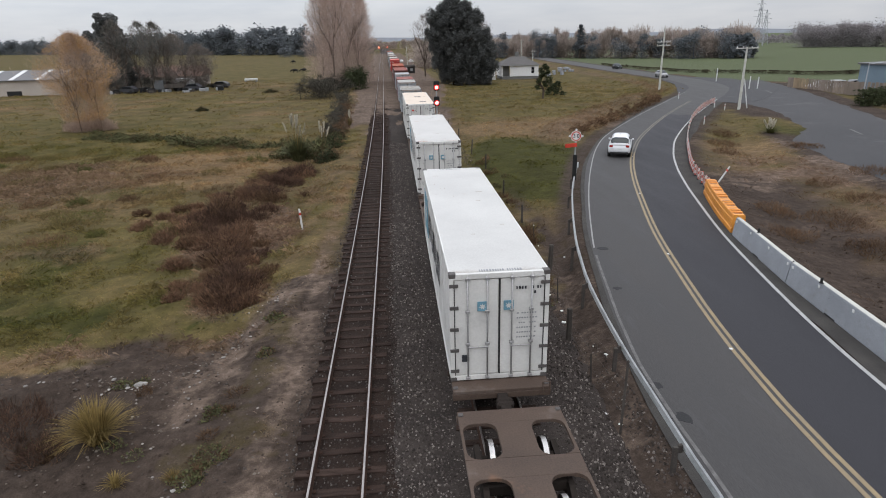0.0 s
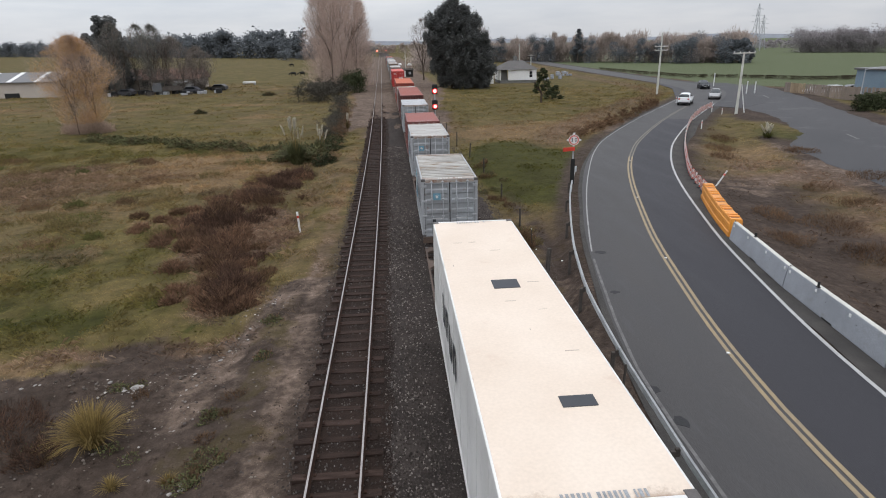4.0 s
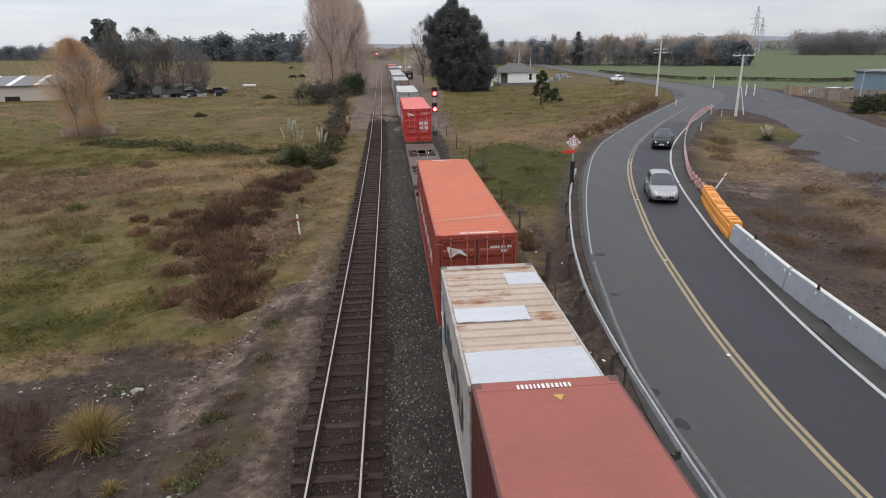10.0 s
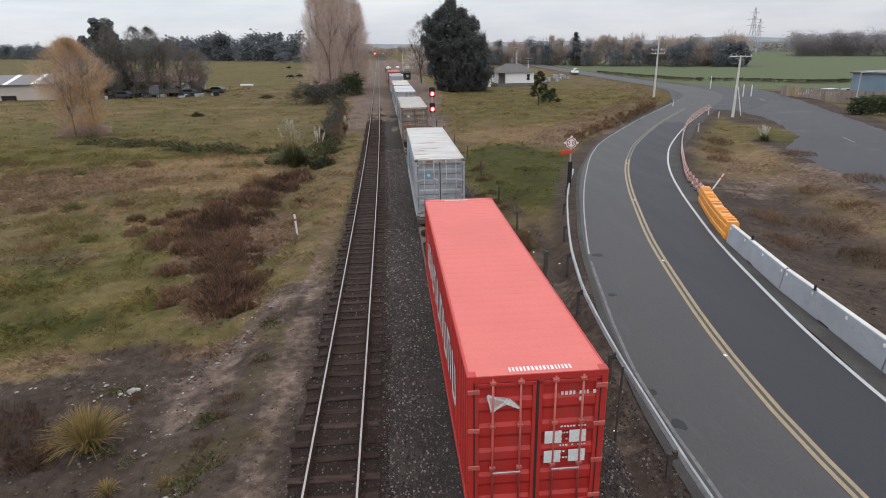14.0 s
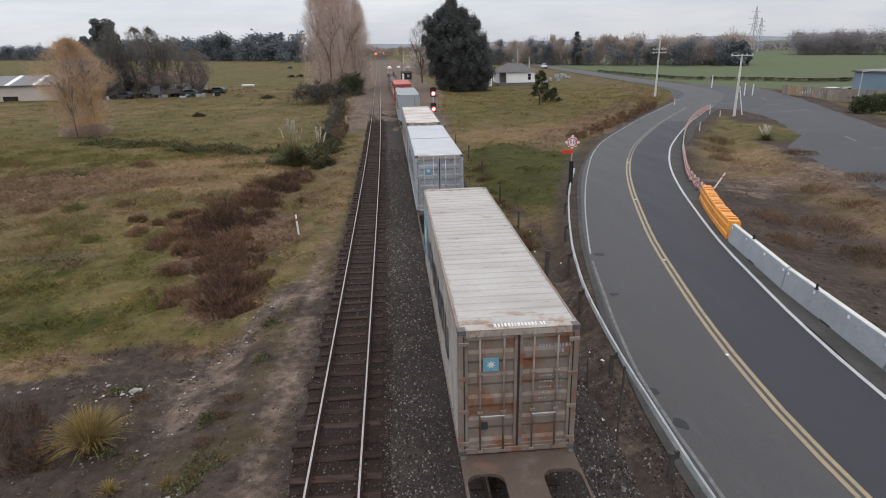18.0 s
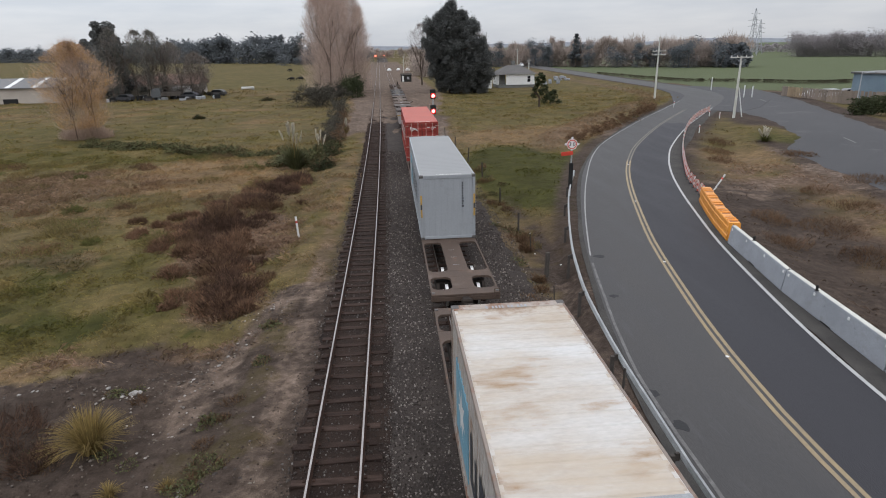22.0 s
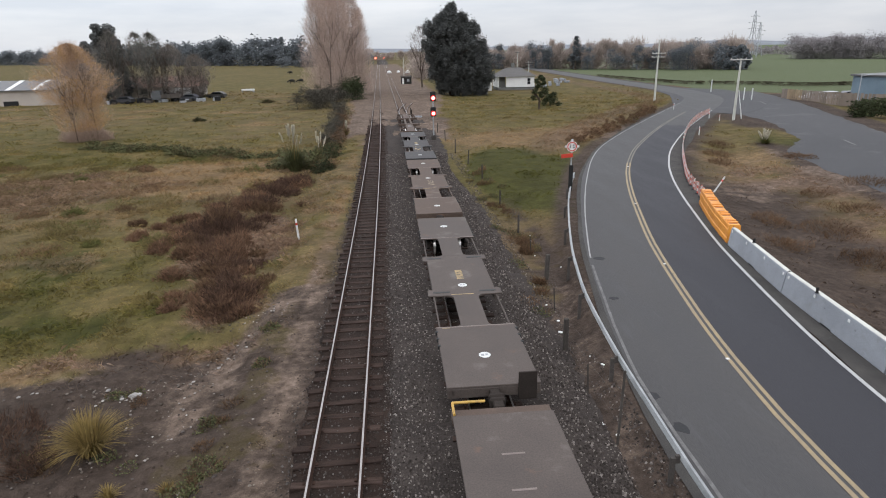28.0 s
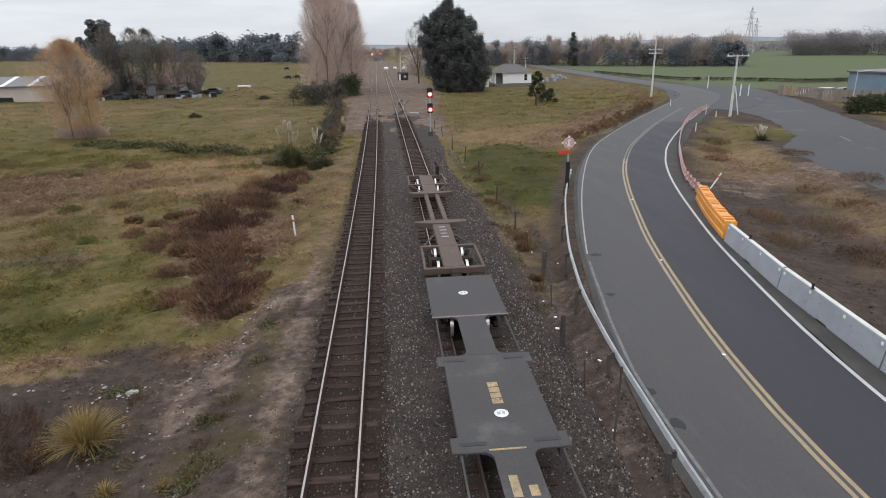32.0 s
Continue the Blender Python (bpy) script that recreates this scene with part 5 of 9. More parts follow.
def spine_wagon(hl):
    """Narrow double-spine wagon with deep bolsters and a plated end."""
    w = thing("spine_wagon", pose(0, 0, 0), "brown spine wagon with plated end deck", "railway wagon", "wagons of the train")
    part("end_deck", Mesh().box(-1.2, 1.2, hl - 4.6, hl - 0.4, DECK - 0.06, DECK, 0.012), WAGON_GREY, w, "scuffed deck plate")
    for x0, x1 in ((-1.2, 0.02), (0.3, 0.55), (1.1, 1.2)):
        part("deck_strip", Mesh().box(x0, x1, hl - 7.4, hl - 4.6, DECK - 0.06, DECK, 0.012), WAGON_GREY, w, "deck strip between two openings")
    part("deck_bolster", Mesh().box(-1.2, 1.2, hl - 8.5, hl - 7.4, DECK - 0.06, DECK + 0.01, 0.02), WAGON_GREY, w, "cross plate behind the deck")
    sp = Mesh()
    for s in (-1, 1):
        sp.box(*sorted((s * 0.15, s * 0.42)), -hl, hl - 8.5, DECK - 0.25, DECK - 0.02, 0.02)
    for y in (-hl + 0.3, -hl + 6.3):
        sp.box(-1.2, 1.2, y - 0.25, y + 0.25, DECK - 0.2, DECK, 0.03)
    part("spine", sp, WAGON, w, "twin spine beams")
    part("brace", Mesh().tube((-1.1, hl - 8.4, DECK - 0.1), (-0.4, hl - 10.6, DECK - 0.1), 0.04, n=6).tube((1.1, hl - 8.4, DECK - 0.1), (0.4, hl - 10.6, DECK - 0.1), 0.04, n=6), WAGON, w)
    mk = Mesh()
    for y in (hl - 1.9, hl - 3.0, hl - 4.3):
        mk.box(-0.30, 0.20, y - 0.03, y + 0.03, DECK, DECK + 0.003)
    part("scuff", mk, WAGON_RUB, w, "pale scuff marks")
    part("shunter_step", Mesh().tube((-1.15, hl - 0.35, DECK), (-1.15, hl + 0.15, DECK), 0.035, n=6).tube((-1.15, hl + 0.15, DECK), (-0.35, hl + 0.15, DECK), 0.035, n=6), YELLOW, w, "yellow tubular shunter's rail")
    part("end_beam", Mesh().box(-1.2, 1.2, hl - 0.4, hl, DECK - 0.3, DECK - 0.1, 0.02).box(-1.2, 1.2, -hl, -hl + 0.2, DECK - 0.3, DECK - 0.1, 0.02), WAGON, w)
    bogies(w, (-hl + 2.1, hl - 2.1))
    buffer_ends(w, hl, WAGON)
    return w


def bolster_wagon(hl):
    """Last wagon: open spine frame with cross bolsters and open ends."""
    w = thing("bolster_wagon", pose(0, 0, 0), "brown open-frame wagon at the tail of the train", "railway wagon", "wagons of the train")
    sp = Mesh().box(-0.42, 0.42, -hl + 0.2, -hl + 6.2, DECK - 0.25, DECK - 0.02, 0.03).box(-0.42, 0.42, hl - 5.0, hl - 0.2, DECK - 0.25, DECK - 0.02, 0.03)
    for s in (-1, 1):
        sp.box(*sorted((s * 0.20, s * 0.42)), -hl + 6.2, hl - 5.0, DECK - 0.25, DECK - 0.02, 0.02)
    part("spine", sp, WAGON, w, "rusty box spine")
    for y in (-hl + 6.4, hl - 5.2):
        part("bolster", Mesh().prism([(-1.25, y - 0.12), (-0.5, y - 0.3), (0.5, y - 0.3), (1.25, y - 0.12), (1.25, y + 0.12), (0.5, y + 0.3), (-0.5, y + 0.3), (-1.25, y + 0.12)], DECK - 0.2, DECK + 0.03), WAGON, w, "tapered cross bolster")
    for s in (-1, 1):
        part("end_beam", Mesh().box(-1.2, 1.2, *sorted((s * hl, s * (hl - 0.18))), DECK - 0.28, DECK - 0.02, 0.02), WAGON, w)
        part("cross_beam", Mesh().box(-1.2, 1.2, *sorted((s * (hl - 2.7), s * (hl - 2.9))), DECK - 0.16, DECK - 0.01, 0.02), WAGON, w)
        for x in (-1, 1):
            part("side_rail", Mesh().box(*sorted((x * 1.2, x * 1.1)), *sorted((s * (hl - 0.1), s * (hl - 2.8))), DECK - 0.14, DECK - 0.03, 0.015), WAGON, w)
            part("diagonal", Mesh().tube((x * 1.12, s * (hl - 2.8), DECK - 0.08), (x * 0.45, s * (hl - 4.6), DECK - 0.08), 0.035, n=6), WAGON, w)
            part("brake_block", Mesh().box(x * 0.75 - 0.08, x * 0.75 + 0.08, s * (hl - 1.2) - 0.15, s * (hl - 1.2) + 0.15, DECK - 0.2, DECK - 0.02, 0.02), UNDER, w)
    mk = Mesh()
    for k in range(4):
        mk.box(-0.16, 0.16, -hl + 4.0 + k * 0.5, -hl + 4.12 + k * 0.5, DECK - 0.02, DECK - 0.012)
    part("wear_mark", mk, BAR_GREY, w)
    part("brake_stand", Mesh().box(0.7, 0.95, hl - 0.1, hl + 0.25, DECK - 0.1, DECK + 0.55, 0.03).tube((0.82, hl + 0.1, DECK + 0.5), (0.65, hl + 0.1, DECK + 0.85), 0.05, n=6), UNDER, w, "dark hand-brake stand")
    bogies(w, (-hl + 1.9, hl - 1.9))
    buffer_ends(w, hl, WAGON)
    return w


P_WHITE, P_WHITE_R = paint("white_container_paint", (0.66, 0.65, 0.62), 0.12), stuffy("white_container_roof", (0.53, 0.52, 0.495), (0.46, 0.45, 0.43), 0.5, 18, 0.6, grain=0.4, bump=0.0, rust=((0.30, 0.17, 0.10), 0.14, 1.6), wear=((0.44, 0.42, 0.40), 0.22, 1.6))
P_RUSTCORNER = stuffy("white_roof_rust_corner", (0.53, 0.515, 0.49), (0.46, 0.445, 0.42), 0.5, 18, 0.6, grain=0.4, bump=0.0, rust=((0.34, 0.19, 0.11), 0.32, 0.7), wear=((0.42, 0.40, 0.38), 0.2, 1.8))
P_CREAM_R = stuffy("cream_container_roof", (0.64, 0.545, 0.45), (0.58, 0.48, 0.385), 0.5, 18, 0.7, grain=0.3, bump=0.0, wear=((0.46, 0.33, 0.25), 0.2, 0.8))
P_GREY = paint("grey_container_paint", (0.335, 0.345, 0.355), 0.18)
P_GREY_DOOR = paint("grey_container_doors", (0.31, 0.33, 0.345), 0.36, (0.21, 0.215, 0.22))
P_GREY_R1 = stuffy("dirty_white_roof", (0.40, 0.385, 0.355), (0.22, 0.21, 0.19), 0.9, 12, 0.8, grain=0.5, bump=0.0, rust=((0.20, 0.145, 0.10), 0.48, 1.1), wear=((0.50, 0.48, 0.44), 0.3, 1.3), stretch=(0.5, 2.2, 1))
P_GREY_R2 = stuffy("streaked_white_roof", (0.46, 0.45, 0.43), (0.33, 0.315, 0.29), 0.8, 14, 0.75, grain=0.5, bump=0.0, rust=((0.22, 0.13, 0.075), 0.40, 0.9), stretch=(0.5, 2.2, 1))
P_GREY_R3 = stuffy("clean_pale_roof", (0.42, 0.425, 0.435), (0.34, 0.345, 0.355), 0.6, 14, 0.7, grain=0.4, bump=0.0, rust=((0.28, 0.20, 0.14), 0.12, 1.2), wear=((0.24, 0.24, 0.24), 0.26, 1.5), stretch=(0.6, 1.8, 1))
P_PATCHED = stuffy("rusty_patched_roof", (0.43, 0.355, 0.285), (0.31, 0.235, 0.18), 1.0, 14, 0.8, grain=0.5, bump=0.0, rust=((0.22, 0.11, 0.06), 0.55, 1.0), stretch=(0.7, 1.6, 1))
P_MAROON = paint("maroon_container_paint", (0.150, 0.046, 0.038), 0.03, (0.125, 0.038, 0.032))
P_OXIDE = paint("dark_oxide_container_paint", (0.085, 0.024, 0.019), 0.03, (0.068, 0.019, 0.015))
P_MAROON_R = stuffy("maroon_roof", (0.255, 0.098, 0.082), (0.215, 0.080, 0.068), 0.5, 16, 0.75, grain=0.3, bump=0.0, wear=((0.18, 0.068, 0.058), 0.2, 0.8))
P_OXIDE_R = stuffy("oxide_red_roof", (0.255, 0.082, 0.062), (0.215, 0.068, 0.052), 0.5, 16, 0.75, grain=0.3, bump=0.0, wear=((0.17, 0.055, 0.045), 0.15, 0.9))
P_BRICK = paint("brick_red_container_paint", (0.235, 0.038, 0.020), 0.08, (0.185, 0.03, 0.017))
P_ORANGE_R = stuffy("faded_orange_roof", (0.42, 0.118, 0.062), (0.36, 0.093, 0.048), 0.5, 16, 0.75, grain=0.3, bump=0.0, wear=((0.33, 0.14, 0.09), 0.3, 0.6))
P_RED = paint("bright_red_container_paint", (0.40, 0.022, 0.016), 0.0, (0.33, 0.018, 0.014))
P_RED_R = stuffy("salmon_red_roof", (0.52, 0.135, 0.115), (0.47, 0.115, 0.098), 0.4, 16, 0.75, grain=0.3, bump=0.0)
P_RED2 = paint("scuffed_red_container_paint", (0.275, 0.028, 0.018), 0.06, (0.225, 0.023, 0.015))
P_RED2_R = stuffy("scuffed_red_roof", (0.40, 0.125, 0.098), (0.335, 0.095, 0.076), 0.5, 16, 0.75, grain=0.3, bump=0.0, wear=((0.28, 0.12, 0.10), 0.35, 0.9))
P_TAN_D = paint("rusty_grey_doors", (0.215, 0.175, 0.145), 0.62, (0.14, 0.105, 0.085))
P_CREAMGREY_R = stuffy("warm_grey_roof", (0.38, 0.355, 0.325), (0.29, 0.265, 0.24), 0.8, 14, 0.75, grain=0.5, bump=0.0, rust=((0.20, 0.125, 0.08), 0.34, 1.2), stretch=(0.6, 2.0, 1))
P_BEIGE_R = stuffy("beige_stained_roof", (0.50, 0.49, 0.475), (0.37, 0.305, 0.235), 0.55, 12, 0.75, grain=0.5, bump=0.0, rust=((0.27, 0.185, 0.115), 0.42, 0.75), wear=((0.40, 0.33, 0.25), 0.5, 0.5), stretch=(0.6, 1.5, 1))
P_PLAIN = paint("plain_grey_container_paint", (0.285, 0.30, 0.315), 0.0, (0.265, 0.28, 0.295))
P_PLAIN_R = stuffy("plain_grey_roof", (0.250, 0.252, 0.250), (0.220, 0.222, 0.221), 0.4, 16, 0.72, grain=0.3, bump=0.0)


def rusty_rim(m, col, reach, amount):
    """Rust and grime that creep in from the ends and edges of a roof sheet."""
    n, l = m.node_tree.nodes, m.node_tree.links
    p = n["Principled BSDF"]
    tc = n.new("ShaderNodeTexCoord")
    sp = n.new("ShaderNodeSeparateXYZ")
    l.new(tc.outputs["Generated"], sp.inputs[0])

    def op(kind, a, b):
        q = n.new("ShaderNodeMath")
        q.operation = kind
        for i, v in enumerate((a, b)):
            if isinstance(v, float):
                q.inputs[i].default_value = v
            else:
                l.new(v, q.inputs[i])
        return q.outputs[0]

    ex = op("MULTIPLY", op("ABSOLUTE", op("SUBTRACT", sp.outputs[0], 0.5), 0.0), 1.96)
    ey = op("MULTIPLY", op("ABSOLUTE", op("SUBTRACT", sp.outputs[1], 0.5), 0.0), 2.0)
    e = op("MAXIMUM", ex, ey)
    big, small = noise_node(n, l, tc.outputs["Object"], 1.1, 3), noise_node(n, l, tc.outputs["Object"], 7.0, 6, 0.7)
    f = op("ADD", op("MULTIPLY", op("SUBTRACT", e, 1.0 - reach), 0.5 / reach), op("ADD", op("MULTIPLY", op("SUBTRACT", big, 0.5), 1.2), op("MULTIPLY", op("SUBTRACT", small, 0.5), 1.4)))
    mask = ramp(n, l, f, 0.42 - amount * 0.3, 0.75)
    old = p.inputs["Base Color"].links[0].from_socket
    l.new(mix(n, l, mask, old, mix(n, l, ramp(n, l, small, 0.35, 0.65), tuple(v * 0.55 for v in col), col)), p.inputs["Base Color"])


rusty_rim(P_WHITE_R, (0.40, 0.36, 0.32), 0.05, 0.2)
rusty_rim(P_RUSTCORNER, (0.36, 0.22, 0.14), 0.12, 0.3)
rusty_rim(P_CREAM_R, (0.42, 0.31, 0.23), 0.05, 0.2)
for m, k in ((P_GREY_R1, 0.6), (P_GREY_R2, 0.4), (P_GREY_R3, 0.15), (P_PATCHED, 0.5), (P_CREAMGREY_R, 0.35), (P_BEIGE_R, 0.5)):
    rusty_rim(m, (0.24, 0.15, 0.095), 0.10, k)
HC, STD, L40, L20 = 2.896, 2.591, 12.192, 6.058

T_DARK, T_WHITE = BAR_DARK, BAR_WHITE
# (thing, near end's place at the start, length)
TRAIN = []


def load(ob, near, length):
    TRAIN.append((ob, near + length / 2, DECK))


load(container("white refrigerated container with blue square marks on its doors", L40, HC, P_WHITE, P_WHITE_R, P_WHITE, reefer=True, mark="square", side_text=(T_DARK, 3.2, 9.2, 1.1, 2.1, 6), seed=1), 13.09, L40)
load(container("white refrigerated container with a rusty roof corner", L40, HC, P_WHITE, P_RUSTCORNER, P_WHITE, reefer=True, mark="square", side_text=(T_DARK, 3.2, 9.2, 1.1, 2.1, 6), seed=2), 32.45, L40)
load(container("refrigerated container with cream roof and white doors", L40, HC, P_WHITE, P_CREAM_R, P_WHITE, reefer=True, mark="tri", side_text=(T_DARK, 3.4, 7.0, 1.2, 2.0, 4), patches=[(0.35, 2.2, 0.55, 0.3, BAR_DARK), (0.1, 7.0, 0.6, 0.5, BAR_DARK)], seed=3), 52.36, L40)
load(container("small grey container with dirty rust-streaked roof", L20, STD, P_GREY, P_GREY_R1, P_GREY_DOOR, mark="sticker", side_text=(T_DARK, 1.6, 5.0, 1.0, 1.7, 5), seed=4, rods=P_GREY), 72.04, L20)
load(container("small grey container with streaked white roof", L20, STD, P_GREY, P_GREY_R2, P_GREY_DOOR, mark="sticker", side_text=(T_DARK, 1.6, 5.0, 1.0, 1.7, 5), seed=5, rods=P_GREY), 84.67, L20)
load(container("small maroon container with plain roof", L20, STD, P_MAROON, P_MAROON_R, P_MAROON, mark="code", seed=6, rods=stuffy("worn_rods", (0.33, 0.24, 0.22), None, 2, 20, 0.6), sheets=True), 92.08, L20)
load(container("small grey container with clean pale roof", L20, STD, P_GREY, P_GREY_R3, P_GREY_DOOR, mark="sticker", side_text=(T_DARK, 1.6, 5.0, 1.0, 1.7, 5), seed=7, rods=P_GREY), 104.73, L20)
load(container("long oxide-red container with ribbed roof", L40, HC, P_OXIDE, P_OXIDE_R, P_OXIDE, end="plain", mark="code", seed=8, sheets=True, ribs=0.012), 111.95, L40)
part("warning_triangle", Mesh().prism([(0.02, 5.62), (0.11, 5.46), (0.20, 5.62)], HC - 0.02, HC + 0.002), YELLOW, TRAIN[-1][0], "yellow warning triangle on the roof")
load(container("small white container with rusty patched roof", L20, STD, P_CREAMGREY_R, P_PATCHED, P_GREY_DOOR, mark="sticker", side_text=(T_DARK, 0.9, 5.2, 0.9, 1.8, 5), patches=[(0.0, 0.75, 2.3, 1.2, P_GREY_R3), (-0.35, 3.0, 1.6, 0.7, P_GREY_R3), (0.75, 5.0, 0.85, 0.8, P_GREY_R3)], seed=9), 124.4, L20)
faded = container("long brick-red container with faded orange roof", L40, HC, P_BRICK, P_ORANGE_R, P_BRICK, mark="kite", side_text=(T_WHITE, 1.6, 10.6, 1.2, 1.75, 12), seed=10, rods=P_BRICK, sheets=True)
part("scrape", Mesh().prism([(-1.15, -4.62), (0.66, -4.38), (1.1, -4.3), (1.13, -3.92), (0.6, -4.1), (-1.13, -4.48)], HC - 0.02, HC - 0.0055), stuffy("scraped_orange_roof", (0.36, 0.185, 0.125), (0.37, 0.115, 0.065), 2.2, 9, 0.75, grain=0.4, bump=0.0, stretch=(0.5, 2.0, 1)), faded, "greyish scrape across the roof")
load(faded, 132.23, L40)
load(container("long bright red container with white data plates", L40, HC, P_RED, P_RED_R, P_RED, mark="kite", side_text=(T_WHITE, 1.6, 10.6, 1.0, 2.1, 9), seed=11, rods=stuffy("red_rods", (0.45, 0.10, 0.08), None, 2, 20, 0.5), sheets=True), 169.44, L40)
load(container("long grey container with streaked white roof", L40, HC, P_GREY, P_GREY_R2, P_GREY_DOOR, mark="sticker", side_text=(T_DARK, 3.4, 9.4, 1.0, 2.0, 6), seed=12, ribs=0.010), 189.6, L40)
load(container("long warm-grey container with rusty doors", L40, HC, P_CREAMGREY_R, P_CREAMGREY_R, P_TAN_D, mark="sticker", side_text=(T_DARK, 2.4, 10.4, 1.0, 2.0, 7), seed=13, ribs=0.020, rods=P_TAN_D, frame=P_TAN_D), 215.64, L40)
load(container("long grey container with a roof seam", L40, HC, P_GREY, P_GREY_R3, P_GREY_DOOR, mark="sticker", side_text=(T_DARK, 3.0, 10.0, 1.0, 2.0, 7), seam=6.0, seed=14, ribs=0.014), 235.15, L40)
load(container("long container with beige rust-stained roof", L40, HC, P_CREAMGREY_R, P_BEIGE_R, P_TAN_D, frame=P_TAN_D, mark="sticker", side_text=(T_DARK, 3.2, 9.6, 1.0, 2.0, 6), seam=6.1, seed=15, ribs=0.014), 248.74, L40)
load(container("long plain grey container with yellow end strips", L40, HC, P_PLAIN, P_PLAIN_R, P_PLAIN, end="plain", mark="star", stripes=True, side_text=(T_DARK, 4.0, 9.6, 1.0, 2.0, 6), seed=16, ribs=0.006), 274.68, L40)
load(container("long scuffed red container with white data plates", L40, HC, P_RED2, P_RED2_R, P_RED2, mark="kite", side_text=(T_WHITE, 1.6, 10.6, 1.0, 2.1, 9), seed=17, rods=stuffy("scuffed_rods", (0.40, 0.22, 0.19), None, 2, 20, 0.5), sheets=True), 294.44, L40)

first = container_wagon()
bounds = [(-6.9, 11.8), (12.55, 31.4), (32.1, 50.9), (51.9, 70.8), (71.75, 90.9), (91.8, 111.0), (111.7, 130.7), (131.9, 150.7), (169.15, 188.2), (189.1, 208.2), (209.0, 228.0), (228.9, 247.5), (248.4, 267.4), (268.3, 287.1), (288.0, 306.9)]
for i, (a, b) in enumerate(bounds):
    w = first if i == 0 else copy_thing(first, pose(0, 0, 0))
    TRAIN.append((w, (a + b) / 2, 0.0))
TRAIN.append((flat_wagon(WAGON, "empty brown deck wagon with braced openings", 8.15, "grid", "3247", "upright"), 160.05, 0.0))
TRAIN.append((spine_wagon(9.3), 317.35, 0.0))
TRAIN.append((flat_wagon(WAGON_GREY, "empty grey-brown deck wagon with yellow code", 8.1, "holes", "", "plate"), 335.6, 0.0))
TRAIN.append((flat_wagon(WAGON, "empty brown deck wagon with stencilled number", 8.15, "holes", "1787"), 352.75, 0.0))
TRAIN.append((flat_wagon(WAGON_DARK, "empty dark grey deck wagon with yellow code", 8.1, "holes", "", "code"), 369.65, 0.0))
TRAIN.append((bolster_wagon(8.9), 387.6, 0.0))


# ---- growth ----
def blades(me, x, y, z, n, h, w, lean, rnd, spread=0.06):
    for _ in range(n):
        a, k = rnd.uniform(0, 6.2832), rnd.uniform(0.2, 1.0) * lean
        hh, ww = h * rnd.uniform(0.55, 1.15), w * rnd.uniform(0.6, 1.3)
        bx, by = x + rnd.gauss(0, spread), y + rnd.gauss(0, spread)
        dx, dy = math.cos(a), math.sin(a)
        me.add([(bx - dy * ww, by + dx * ww, z), (bx + dy * ww, by - dx * ww, z), (bx + dx * hh * k * 0.5 + dy * ww * 0.6, by + dy * hh * k * 0.5 - dx * ww * 0.6, z + hh * 0.65), (bx + dx * hh * k, by + dy * hh * k, z + hh * (1.0 - 0.35 * k))], [(0, 1, 2), (0, 2, 3)])


def leaf(me, p, s, rnd, up=0.0):
    a, b = rnd.uniform(0, 6.2832), rnd.choice((-1, 1)) * rnd.uniform(0.45, 0.95)
    u = Vector((math.cos(a), math.sin(a), up)).normalized() * s
    v = Vector((-math.sin(a) * math.sin(b), math.cos(a) * math.sin(b), math.cos(b))) * s * rnd.uniform(0.5, 1.0)
    p = Vector(p)
    me.add([p - u, p - v * 0.6, p + u * 0.9, p + v], [(0, 1, 2, 3)])


def twig(me, p, d, length, w, rnd):
    d = Vector(d).normalized()
    s = d.orthogonal().normalized()
    s.rotate(Matrix.Rotation(rnd.uniform(0, 6.28), 3, d))
    p, q = Vector(p), Vector(p) + d * length
    mid = (p + q) / 2 + s * length * rnd.uniform(-0.12, 0.12)
    t = d.cross(s) * w
    me.add([p - t, p + t, mid + t * 0.8, mid - t * 0.8, q], [(0, 1, 2, 3), (3, 2, 4)])


def limbs(me, p, d, length, r, depth, rnd, tips, spread=0.6, lift=0.2, split=3):
    d = Vector(d).normalized()
    q = Vector(p) + d * length
    me.tube(p, q, r, r * 0.62, n=6 if depth > 1 else 4, cap=False)
    tips.append((q, d))
    if depth == 0:
        return
    for i in range(split):
        k = rnd.uniform(0.45, 1.0)
        base = Vector(p) + d * length * k
        a = d.orthogonal().normalized()
        a.rotate(Matrix.Rotation(rnd.uniform(0, 6.28), 3, d))
        nd = (d + a * rnd.uniform(0.5, 1.2) * spread + Vector((0, 0, lift))).normalized()
        limbs(me, base, nd, length * rnd.uniform(0.55, 0.8), r * 0.5, depth - 1, rnd, tips, spread, lift, split)


